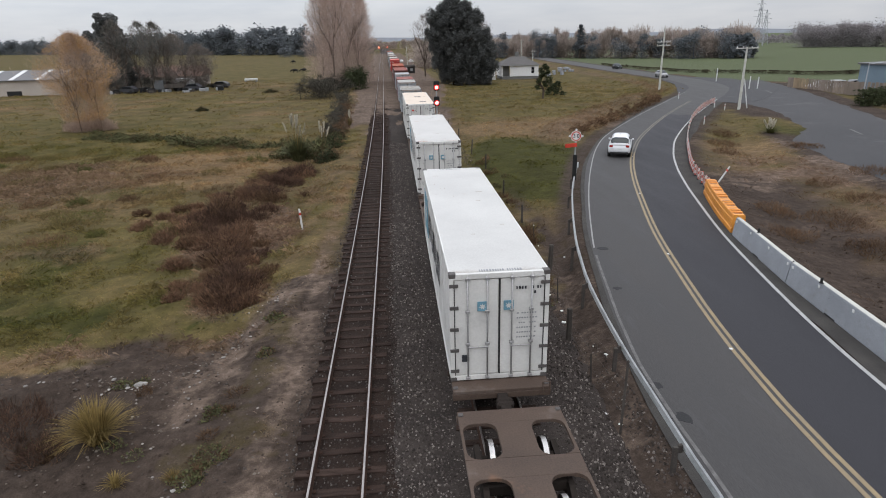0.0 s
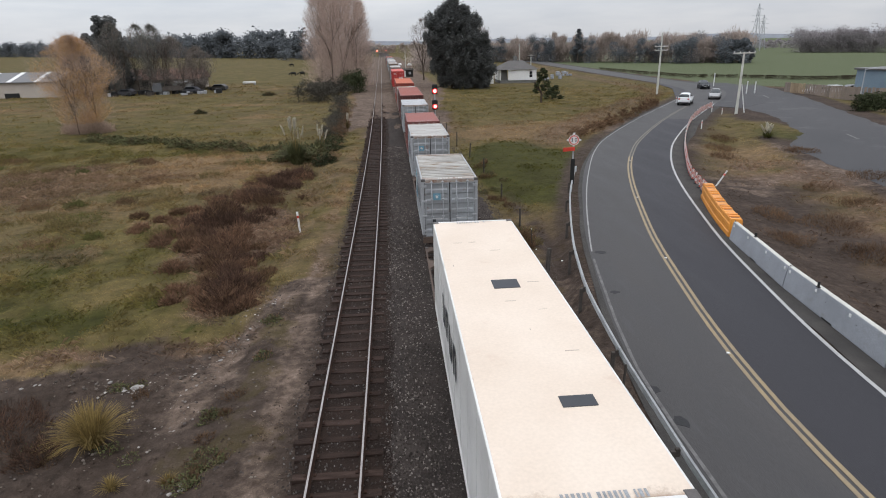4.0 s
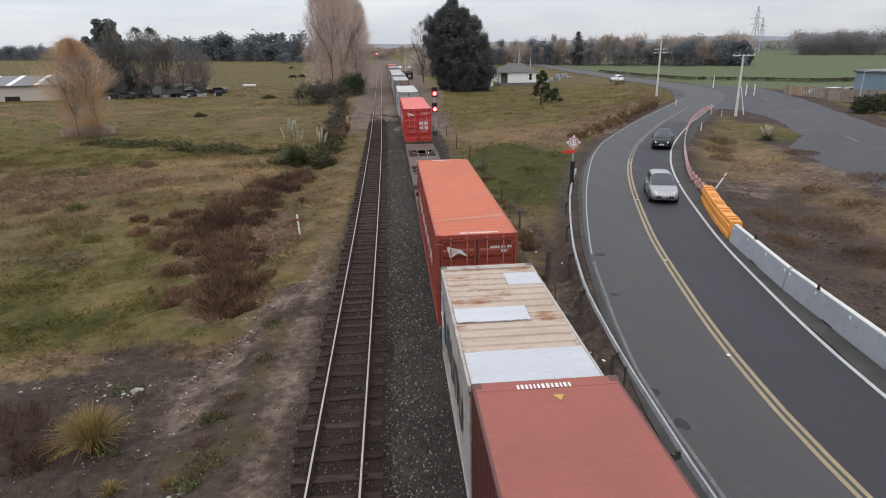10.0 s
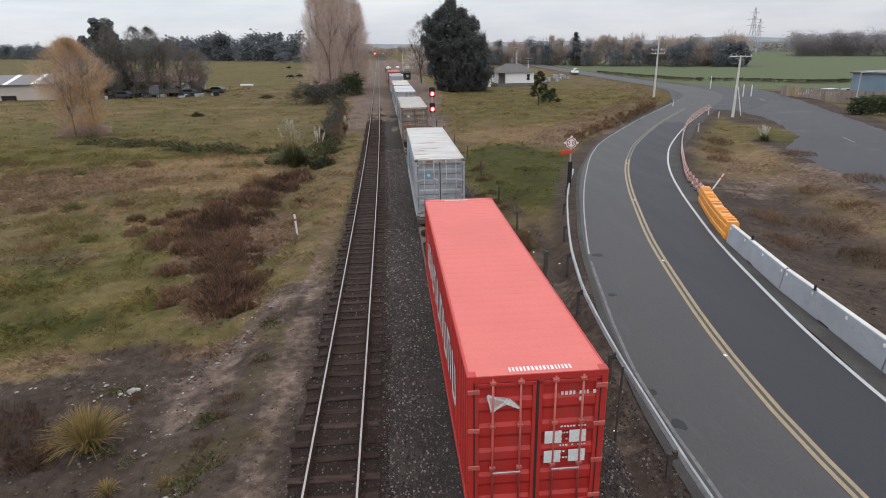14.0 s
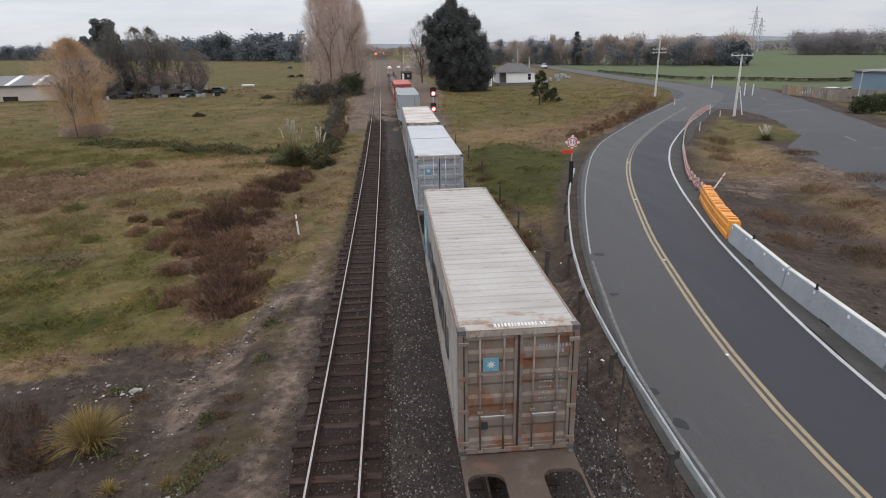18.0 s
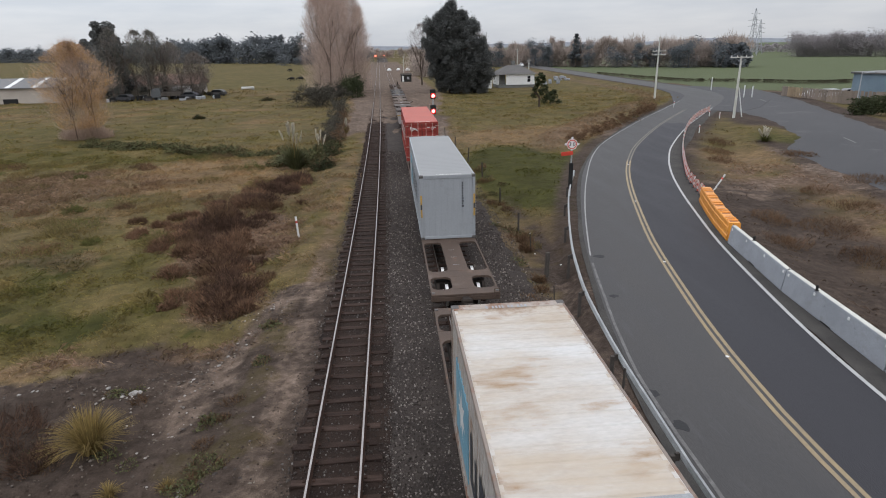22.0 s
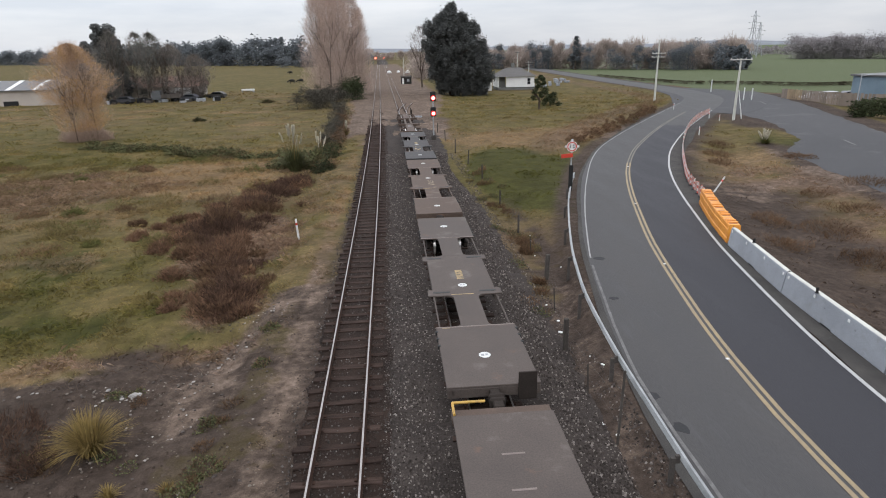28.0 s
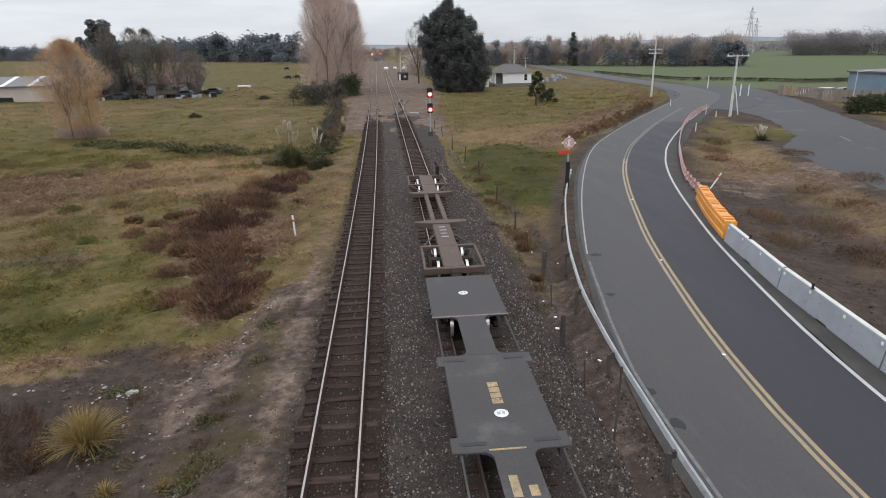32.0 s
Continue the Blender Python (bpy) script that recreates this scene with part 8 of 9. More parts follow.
def pylon(x, y, h, w):
    t = thing("pylon", pose(x, y, -0.6, 0, 0, 12), "grey steel lattice power pylon far across the field", "pylon", "power pylons")
    lev = [0, 0.25, 0.45, 0.6, 0.72, 0.84, 1.0]
    wid = [w, w * 0.72, w * 0.5, w * 0.34, w * 0.28, w * 0.22, 0.1]
    leg = Mesh()
    br = Mesh()
    for i in range(len(lev) - 1):
        a = [Vector((sx_ * wid[i], sy_ * wid[i], lev[i] * h)) for sx_, sy_ in ((-1, -1), (1, -1), (1, 1), (-1, 1))]
        b = [Vector((sx_ * wid[i + 1], sy_ * wid[i + 1], lev[i + 1] * h)) for sx_, sy_ in ((-1, -1), (1, -1), (1, 1), (-1, 1))]
        for k in range(4):
            leg.tube(a[k], b[k], 0.14, n=4, cap=False)
            br.tube(a[k], b[(k + 1) % 4], 0.07, n=3, cap=False)
            br.tube(a[(k + 1) % 4], b[k], 0.07, n=3, cap=False)
            br.tube(b[k], b[(k + 1) % 4], 0.07, n=3, cap=False)
    part("lattice", leg, GALV, t)
    part("lattice", br, GALV, t)
    for z, l in ((0.62, 1.5), (0.745, 1.6), (0.88, 1.1)):
        part("arm", Mesh().tube((-w * l * 1.3, 0, z * h), (0, 0, z * h + 0.8), 0.09, n=4).tube((w * l * 1.3, 0, z * h), (0, 0, z * h + 0.8), 0.09, n=4).tube((-w * l * 1.3, 0, z * h), (w * l * 1.3, 0, z * h), 0.09, n=4), GALV, t, "crossarm for power lines")


pylon(236, 396, 29.1, 2.6)
pylon(267, 440, 23.6, 2.4)

# ---- signal, hut, crossing, tail clutter ----
sg = thing("railway_signal", pose(4.35, 65.2, -0.45, 0, 0, 3), "two-headed railway signal showing red lights", "railway signal")
part("mast", Mesh().tube((0, 0.14, -0.3), (0, 0.14, 4.8), 0.07, n=8), GALV, sg)
for z in (3.03, 4.62):
    hd = part("signal_head", Mesh().box(-0.30, 0.30, -0.06, 0.12, z - 0.34, z + 0.66, 0.08), BLACK, sg, "black backboard with red lamp")
    # lens drawn oversize, with a pale disc on it, to imitate the lamp's bloom
    ln = part("lens", Mesh().tube((0, -0.07, z), (0, -0.10, z), 0.25, n=18), LAMP_RED, hd, "glowing red lens")
    part("lens_core", Mesh().tube((0, -0.10, z), (0, -0.11, z), 0.175, n=18), LAMP_GLARE, ln, "pale disc imitating the lamp's glare")
    hood = Mesh()
    for i in range(7):
        a, b = math.pi * i / 7, math.pi * (i + 1) / 7
        hood.add([(0.2 * math.cos(a), -0.07, z + 0.2 * math.sin(a)), (0.2 * math.cos(b), -0.07, z + 0.2 * math.sin(b)), (0.19 * math.cos(b), -0.35, z + 0.19 * math.sin(b)), (0.19 * math.cos(a), -0.35, z + 0.19 * math.sin(a))], [(0, 1, 2, 3)])
    part("hood", hood, BLACK, hd)
part("base_box", Mesh().box(-0.25, 0.25, 0.05, 0.4, -0.1, 0.7, 0.03), GREYPOST, sg, "grey equipment box")
hut = thing("signal_hut", pose(4.35, 178, -0.4, 0, 0, 6), "small dark trackside hut with a pale end", "hut")
part("wall", Mesh().box(-1.4, 1.4, -0.9, 0.9, 0, 2.1, 0.02), stuffy("dark_hut_boards", (0.04, 0.038, 0.036), None, 2, 20, 0.9), hut)
part("roof", Mesh().side([(-1.1, 2.1), (1.1, 2.1), (0, 2.55)], -1.55, 1.55), WOODPOST, hut)
part("pale_panel", Mesh().box(-1.3, -0.75, -0.93, -0.9, 0.2, 1.9), WHITE, hut)
part("window", Mesh().box(0.1, 0.8, -0.93, -0.9, 0.9, 1.6), BAR_GREY, hut)
hp = thing("telegraph_pole", pose(4.3, 203, -0.5), "slender telegraph pole beside the line", "pole")
part("pole", Mesh().tube((0, 0, -0.3), (0, 0, 7.0), 0.12, 0.08, n=6), POLE_CONC, hp)
LAMP_FAR = glow("far_red_lamp", (1.0, 0.16, 0.10), 6.0)
for x, y, z in ((-14.5, 640, 1.6), (-6.0, 640, 1.9)):
    t = thing("far_signal", pose(x, y, -0.6), "distant red signal light beside the line", "signal light", "far signals")
    part("post", Mesh().box(-0.15, 0.15, 0.3, 0.6, 0, z + 1.2), BLACK, t)
    part("lens", Mesh().ball((0, 0, z + 0.8), 0.75, 10, 6), LAMP_FAR, t)
for i, (x, y, s) in enumerate(((-0.5, 265, 0.95), (3.4, 272, 0.8), (7.2, 262, 1.0))):
    t = thing("white_tank", pose(x, y, -0.5), "white rounded tank beside the far track", "tank", "white tanks")
    part("shell", Mesh().ball((0, 0, s * 0.7), s, 12, 8, (1, 1, 0.8)), WHITE, t, smooth=True)
    part("base", Mesh().box(-s * 0.7, s * 0.7, -s * 0.7, s * 0.7, -0.3, 0.25, 0.05), CONCRETE, t)
lv = thing("switch_stand", pose(4.45 + bend(88), 88.0, -0.30), "low grey points machine beside the track", "points machine")
part("body", Mesh().box(-0.8, 0.5, -0.3, 0.3, 0, 0.32, 0.05), CONCRETE, lv)
part("rod", Mesh().tube((-2.2, 0, 0.12), (-0.8, 0, 0.12), 0.035, n=6), CASTING, lv)

# ---- cottage ----
ROOF_GREY = stuffy("grey_roof", (0.115, 0.108, 0.102), (0.085, 0.08, 0.076), 0.8, 12, 0.8, bump=0.3)
BOARD = stuffy("white_weatherboard", (0.82, 0.82, 0.81), (0.77, 0.77, 0.76), 1, 20, 0.6, bump=0.1)
FOUND = stuffy("grey_foundation", (0.20, 0.20, 0.19), None, 1, 20, 0.9)
hs = thing("cottage", pose(30.0, 151.0, -0.45), "small white weatherboard cottage with grey hipped roof", "house")
part("base", Mesh().box(-4.4, 4.2, -4.0, 4.0, -0.3, 0.55), FOUND, hs)
wall = part("front_wall", Mesh().box(-2.6, 4.3, -4.15, -3.95, 0.5, 3.0), BOARD, hs)
for k in range(11):
    part("board", Mesh().box(-2.6, 4.3, -4.185, -4.15, 0.55 + k * 0.22, 0.73 + k * 0.22, 0.01), BOARD, wall)
part("side_wall", Mesh().box(4.1, 4.3, -3.95, 4.0, 0.5, 3.0), BOARD, hs)
part("side_wall", Mesh().box(-4.5, -4.3, -3.0, 4.0, 0.5, 3.0), BOARD, hs)
# grey instead of white boards: the porch's shade is put into the colour
part("porch_wall", Mesh().box(-4.3, -2.6, -3.0, -2.8, 0.5, 3.0), FOUND, hs, "porch wall in grey that paints its shade")
part("porch_post", Mesh().box(-4.45, -4.3, -4.1, -3.95, 0.5, 3.0), BOARD, hs)
wi = part("window", Mesh().box(2.45, 3.35, -4.22, -4.12, 1.05, 2.6, 0.01), BOARD, hs, "tall sash window")
part("pane", Mesh().box(2.55, 3.25, -4.235, -4.22, 1.15, 1.8), GLASS, wi)
part("pane", Mesh().box(2.55, 3.25, -4.235, -4.22, 1.87, 2.5), GLASS, wi)
rf = Mesh().add([(-5.0, -4.6, 2.95), (4.8, -4.6, 2.95), (4.8, 4.5, 2.95), (-5.0, 4.5, 2.95), (-1.8, 0, 4.9), (1.6, 0, 4.9)], [(0, 1, 5, 4), (1, 2, 5), (2, 3, 4, 5), (3, 0, 4), (0, 3, 2, 1)])
roof = part("roof", rf, ROOF_GREY, hs, "grey hipped roof")
part("chimney", Mesh().box(-0.5, 0.3, 0.3, 1.0, 4.3, 5.9, 0.03), FOUND, roof, "grey chimney")
gr = thing("garage", pose(22.3, 149.5, -0.45), "low white garage beside the cottage", "garage")
part("wall", Mesh().box(-1.7, 1.7, -2.2, 2.2, -0.2, 2.1), BOARD, gr)
part("roof", Mesh().side([(-2.4, 2.1), (2.4, 2.1), (0, 2.8)], -1.9, 1.9), ROOF_GREY, gr)
for i, (x, y, l) in enumerate(((36.5, 152, 2.6), (41, 158, 3.4), (46.5, 170, 3.0), (50, 182, 2.4))):
    t = thing("stone_heap", pose(x, y, -0.4), "pale heap of rubble by the far road", "rubble", "rubble heaps")
    rnd = random.Random(i)
    for k in range(7):
        part("block", Mesh().box(-0.5, 0.5, -0.3, 0.3, -0.1, rnd.uniform(0.3, 0.7), 0.06), CONCRETE, t).matrix_basis = pose(rnd.uniform(-l, l), rnd.uniform(-1, 1), 0, 0, 0, rnd.uniform(0, 90))

# ---- farm sheds and clutter ----
IRON = stuffy("grey_roof_iron", (0.13, 0.128, 0.128), (0.10, 0.098, 0.098), 0.4, 10, 0.6, bump=0.2)
CREAM = stuffy("cream_cladding", (0.46, 0.41, 0.36), (0.40, 0.355, 0.31), 0.4, 10, 0.8, bump=0.1)
sh = thing("farm_shed", pose(-84, 144, -0.6), "long cream shed with grey iron roof and pale skylights", "shed")
part("front_wall", Mesh().box(-26, 13, -6.1, -6, 0, 3.2), CREAM, sh)
part("end_wall", Mesh().box(12.9, 13, -6, 6, 0, 3.2), CREAM, sh)
part("back_wall", Mesh().box(-26, 13, 6, 6.1, 0, 3.2), CREAM, sh)
rf = part("roof", Mesh().side([(-6.6, 3.1), (-6.6, 3.25), (0, 5.0), (6.6, 3.25), (6.6, 3.1), (0, 4.85)], -26.4, 13.4), IRON, sh, "low-pitched corrugated iron roof")
for x in (-22, -17, -12, -7, -2, 3, 8.5):
    part("skylight", Mesh().side([(-6.6, 3.29), (-6.6, 3.31), (-0.1, 5.03), (-0.1, 5.0)], x, x + 1.0), WHITE, rf, "pale skylight strip")
part("door", Mesh().box(2.0, 5.0, -6.2, -6.1, 0, 1.0), BLACK, sh, "dark low opening")


def old_vehicle(x, y, turn, col, label, kind):
    t = thing("parked_" + kind, pose(x, y, -0.62, 0, 0, turn), label, kind, "parked farm vehicles")
    m = stuffy("paint_" + kind + str(int(abs(x))), col, None, 1.5, 20, 0.5, bump=0.05)
    if kind == "truck":
        part("cab", Mesh().side([(-0.9, 0.6), (1.0, 0.6), (1.05, 1.5), (0.7, 2.4), (-0.9, 2.45)], -1.0, 1.0), m, t)
        part("tray", Mesh().box(-1.1, 1.1, -5.0, -1.0, 0.8, 1.15, 0.03).box(-1.1, -1.02, -5.0, -1.0, 1.15, 1.7).box(1.02, 1.1, -5.0, -1.0, 1.15, 1.7), WOODPOST, t)
        part("windscreen", Mesh().box(-0.9, 0.9, 0.86, 0.95, 1.55, 2.2), GLASS, t)
        ys = (0.2, -3.8)
    else:
        part("body", Mesh().side([(-2.1, 0.35), (2.1, 0.35), (2.15, 0.75), (1.0, 0.95), (0.45, 1.42), (-1.3, 1.45), (-2.05, 0.95)], -0.85, 0.85), m, t)
        part("side_glass", Mesh().side([(-1.5, 0.98), (0.75, 0.98), (0.38, 1.36), (-1.2, 1.38)], -0.86, 0.86), GLASS, t)
        ys = (1.3, -1.3)
    for yy in ys:
        for s in (-1, 1):
            part("wheel", Mesh().tube((s * 0.7, yy, 0.33), (s * 0.9, yy, 0.33), 0.34, n=14), BLACK, t)


old_vehicle(-57.0, 137.0, 80, (0.035, 0.035, 0.04), "dark old car parked by the farm trees", "car")
old_vehicle(-50.5, 138.5, 95, (0.10, 0.105, 0.11), "grey truck parked by the farm trees", "truck")
old_vehicle(-44.5, 140.0, 85, (0.05, 0.05, 0.06), "dark old car parked by the farm trees", "car")
old_vehicle(-40.2, 146.5, 80, (0.05, 0.046, 0.044), "dark old car standing on the pasture", "car")
cv = thing("caravan", pose(-47.2, 144.5, -0.62, 0, 0, 80), "white caravan parked under farm trees", "caravan")
part("body", Mesh().side([(-2.2, 0.5), (2.2, 0.5), (2.3, 1.5), (1.9, 2.4), (-1.9, 2.4), (-2.3, 1.5)], -1.0, 1.0), WHITE, cv)
part("window", Mesh().box(-1.02, 1.02, -0.6, 0.6, 1.4, 1.95), GLASS, cv)
part("wheel", Mesh().tube((-1.0, 0, 0.33), (1.0, 0, 0.33), 0.33, n=14), BLACK, cv)
fh = thing("farmhouse", pose(-53, 156, -0.6), "low farmhouse with brown roof behind trees", "house")
part("wall", Mesh().box(-9, 7, -4, 4, 0, 2.6), CREAM, fh)
part("roof", Mesh().side([(-4.8, 2.5), (4.8, 2.5), (0, 4.8)], -9.6, 7.6), stuffy("brown_roof", (0.16, 0.085, 0.06), None, 1, 12, 0.8), fh, "rusty brown roof")
for x in (-6, -1, 3.5):
    part("window", Mesh().box(x, x + 1.4, -4.05, -4, 1.0, 2.1), GLASS, fh)
for i in range(9):
    x, y = -60 + i * 2.7, 136.5 + (i % 3) * 1.6
    t = thing("farm_clutter", pose(x, y, -0.62, 0, 0, 37 * i), "scrap iron and boards heaped by the shed", "scrap", "farm scrap")
    for k in range(4):
        part("piece", Mesh().box(-0.9 + 0.3 * k, 0.3 + 0.3 * k, -0.5, 0.4 + 0.1 * k, -0.1, 0.4 + 0.25 * ((i + k) % 3), 0.04), (WOODPOST, GALV, BLACK, WHITE)[(i + k) % 4 if (i * k) % 5 == 3 else (i + k) % 3], t).matrix_basis = pose(0.3 * k, -0.2 * k, 0, 0, 0, 25 * k)
tr = thing("water_trough", pose(-37.6, 167, -0.6, 0, 0, 5), "white rectangular stock trough in the pasture", "trough")
part("rim", Mesh().box(-1.6, 1.6, -0.6, -0.4, 0.3, 0.75, 0.05).box(-1.6, 1.6, 0.4, 0.6, 0.3, 0.75, 0.05).box(-1.6, -1.4, -0.4, 0.4, 0.3, 0.75, 0.05).box(1.4, 1.6, -0.4, 0.4, 0.3, 0.75, 0.05), WHITE, tr)
part("foot", Mesh().box(-1.5, -1.2, -0.5, 0.5, -0.2, 0.32).box(1.2, 1.5, -0.5, 0.5, -0.2, 0.32), CONCRETE, tr)
part("water", Mesh().box(-1.4, 1.4, -0.4, 0.4, 0.32, 0.65), GLASS, tr)
COAT = stuffy("black_cow_hide", (0.02, 0.019, 0.018), None, 2, 20, 0.8, bump=0.1)
for i, (x, y, turn) in enumerate(((-32.2, 207, 85), (-29.5, 208, 100), (-47, 300, 80))):
    c = thing("cow", pose(x, y, -0.6, 0, 0, turn), "black cow grazing in the pasture", "cow", "cows")
    part("body", Mesh().ball((0, 0, 0.95), 0.45, 10, 7, (0.85, 2.0, 0.95)), COAT, c, smooth=True)
    part("neck", Mesh().tube((0, 0.8, 1.05), (0, 1.3, 0.75), 0.22, 0.15, n=8), COAT, c)
    part("head", Mesh().ball((0, 1.42, 0.6), 0.2, 8, 6, (0.8, 1.2, 1.2)), COAT, c, smooth=True)
    for s in (-0.22, 0.22):
        for yy in (-0.65, 0.6):
            part("leg", Mesh().tube((s, yy, 0.75), (s, yy, -0.02), 0.1, 0.06, n=6), COAT, c)
    part("tail", Mesh().tube((0, -0.88, 1.1), (0, -0.95, 0.4), 0.03, n=5), COAT, c)
for i, (x, y, r) in enumerate(((-25.3, 128, 1.8), (-44, 152, 2.0), (-29.5, 96, 1.1))):
    thicket(x, y, r, 0.9, BROADLEAF, "dark rushy clump in the pasture", 1400, 210 + i, leafy=True, w=0.03)

# ---- yard on the far side of the side road ----
BLUE = stuffy("blue_grey_cladding", (0.17, 0.235, 0.285), (0.14, 0.195, 0.24), 0.5, 12, 0.6, bump=0.15)
bb = thing("blue_building", pose(78.6, 86.0, -0.2, 0, 0, 16), "blue-grey clad workshop with a roller door", "building")
part("wall", Mesh().box(-6.6, 9, -4, 6, -0.2, 4.1, 0.03), BLUE, bb)
part("roof", Mesh().box(-6.9, 9.3, -4.3, 6.3, 4.1, 4.35, 0.03), IRON, bb)
dr = part("roller_door", Mesh().box(-4.6, 2.5, -4.08, -4.0, 0, 3.4), stuffy("blue_door", (0.10, 0.19, 0.29), None, 1, 12, 0.5), bb, "wide blue roller door")
for k in range(12):
    part("slat", Mesh().box(-4.6, 2.5, -4.11, -4.08, 0.05 + k * 0.28, 0.29 + k * 0.28, 0.01), bpy.data.materials["blue_door"], dr)
part("corner_trim", Mesh().box(-6.64, -6.4, -4.06, -3.9, -0.2, 4.1), GALV, bb)
lp = thing("street_lamp", pose(62.0, 77.5, -0.1), "slim grey lamp post beside the hedge", "street lamp")
part("pole", Mesh().tube((0, 0, -0.3), (0, 0, 4.8), 0.09, 0.06, n=8), GALV, lp)
part("arm", Mesh().tube((0, 0, 4.7), (1.3, 0, 4.8), 0.04, n=6), GALV, lp)
part("head", Mesh().box(0.9, 1.7, -0.12, 0.12, 4.74, 4.86, 0.03), GALV, lp)
PALING = stuffy("brown_fence_boards", (0.25, 0.205, 0.17), (0.20, 0.165, 0.138), 0.6, 14, 0.9, bump=0.3, spread=0.2)
NEWPALING = stuffy("fresh_fence_boards", (0.33, 0.25, 0.165), None, 0.6, 14, 0.9, bump=0.3, spread=0.1)
tf = thing("timber_fence", pose(0, 0, 0), "brown timber paling fence round the yard", "fence")
fl = along([(66.0, 99.6), (67.2, 92.5), (69.2, 86.5), (71.5, 83.5)], 0.42)
for i, (p, d) in enumerate(fl[:-1]):
    part("paling", Mesh().box(-0.20, 0.20, -0.02, 0.02, -0.3, 1.65 + 0.05 * math.sin(i * 3.3), 0.008), NEWPALING if 4 <= i < 11 else PALING, tf).matrix_basis = pose(p.x, p.y, -0.1, 0, 0, math.degrees(math.atan2(d.y, d.x)))
hd = thing("clipped_hedge", pose(61.0, 73.0, -0.1), "dark clipped hedge in front of the workshop", "hedge")
hm, hst = Mesh(), Mesh()
rnd = random.Random(44)
for _ in range(5200):
    x, y, z = rnd.uniform(-4.2, 5.5), rnd.gauss(0, 0.55), rnd.uniform(0.0, 2.05)
    leaf(hm, (x + 0.18 * math.sin(z * 5), y + 0.35 * x, z + 0.12 * math.sin(x * 2.3)), rnd.uniform(0.08, 0.18), rnd)
for k in range(12):
    hst.tube((-4 + k * 0.8, 0.35 * (-4 + k * 0.8), -0.2), (-4 + k * 0.8 + 0.1, 0.35 * (-4 + k * 0.8), 1.4), 0.05, n=5)
part("leaves", hm, BROADLEAF, hd)
part("stem_tangle", hst, BARK, hd)
for i, (x, y, col) in enumerate(((71.5, 99.5, (0.62, 0.62, 0.62)), (74.8, 100.5, (0.55, 0.56, 0.57)), (78, 100, (0.2, 0.2, 0.22)))):
    old_vehicle(x, y, 80, col, "car parked in the yard behind a fence", "car")

# ---- litter, stones and rocks ----
PALE = stuffy("pale_rock", (0.34, 0.32, 0.295), (0.22, 0.205, 0.19), 3, 20, 0.9, bump=0.4, spread=0.2)


def lump(r, rnd, flat=0.6):
    b = Mesh().ball((0, 0, 0), 1.0, 7, 5)
    b.v = [(x * r * rnd.uniform(0.7, 1.25), y * r * rnd.uniform(0.7, 1.25), z * r * flat * rnd.uniform(0.7, 1.2)) for x, y, z in b.v]
    return b


rnd = random.Random(3)
for i, (x, y, r) in enumerate([(-8.1, 16.4, 0.26), (-7.9, 16.3, 0.2), (-8.5, 16.45, 0.14), (-8.9, 16.6, 0.15), (-8.3, 16.1, 0.12), (-11.7, 16.9, 0.12), (-11.2, 16.8, 0.1), (-11.0, 16.7, 0.08), (-5.45, 11.5, 0.12), (-5.2, 11.55, 0.14), (-5.3, 11.75, 0.1), (-5.6, 11.2, 0.1), (-5.5, 20.0, 0.13), (-5.7, 19.2, 0.1), (-5.8, 18.3, 0.12), (-6.1, 17.4, 0.1), (-6.0, 17.9, 0.14), (-5.3, 18.8, 0.09), (-6.5, 16.9, 0.12)]):
    solid("rock", lump(r * 0.55, rnd, 0.45), PALE, "pale broken rock lying on bare earth", "rock", "pale rocks", m=pose(x, y, ground_z(x, y) + r * 0.2, 0, 0, 40 * i), smooth=False)
specks, rubble = Mesh(), Mesh()
for _ in range(1500):
    x, y = rnd.uniform(-13, -3.4), rnd.uniform(8.5, 24)
    if (fbm(x * 2, y, 2.5) > 0.12 and y < 17.5) or (-6.6 < x < -4.2 and 14 < y and fbm(x, y, 1.5) > 0.0):
        b = lump(rnd.uniform(0.012, 0.05), rnd, 0.6)
        z = ground_z(x, y)
        specks.add([(x + p[0], y + p[1], z + p[2]) for p in b.v], b.f)
for _ in range(420):
    if rnd.random() < 0.72:
        y = rnd.uniform(12.5, 22)
        x = -7.0 + 0.277 * (y - 14.3) + rnd.gauss(0, 0.5)
    else:
        x, y = rnd.gauss(-8.6, 0.7), rnd.gauss(16.4, 0.35)
    b = lump(rnd.uniform(0.012, 0.045), rnd, 0.6)
    z = ground_z(x, y)
    rubble.add([(x + p[0], y + p[1], z + p[2]) for p in b.v], b.f)
solid("pale_rubble", rubble, speckled("pale_rubble", (0.06, 0.048, 0.038), (0.16, 0.135, 0.115), (0.40, 0.37, 0.34)), "broken pale rubble along the top of the bank", "rubble", kind="stuff")
solid("pale_gravel", specks, STONE, "scattered pale chips on bare earth", "gravel", kind="stuff")
for i, (x, y, s) in enumerate([(7.35, 25.2, 0.09), (5.9, 16.6, 0.06), (6.0, 15.7, 0.1), (6.9, 29.5, 0.1), (6.8, 28.9, 0.08), (7.1, 30.5, 0.09), (5.5, 18.6, 0.12), (5.7, 19.6, 0.1), (5.1, 13.1, 0.1), (5.3, 12.5, 0.09), (5.6, 21.0, 0.09), (6.6, 27.2, 0.08)]):
    solid("litter", Mesh().box(-s * 0.6, s * 0.6, -s * 0.4, s * 0.4, 0, s * 0.35, 0.01), WHITE, "white scrap of litter beside the fence", "litter", "scraps of litter", m=pose(x, y, ground_z(x, y) + 0.01, 6, 4, 57 * i))
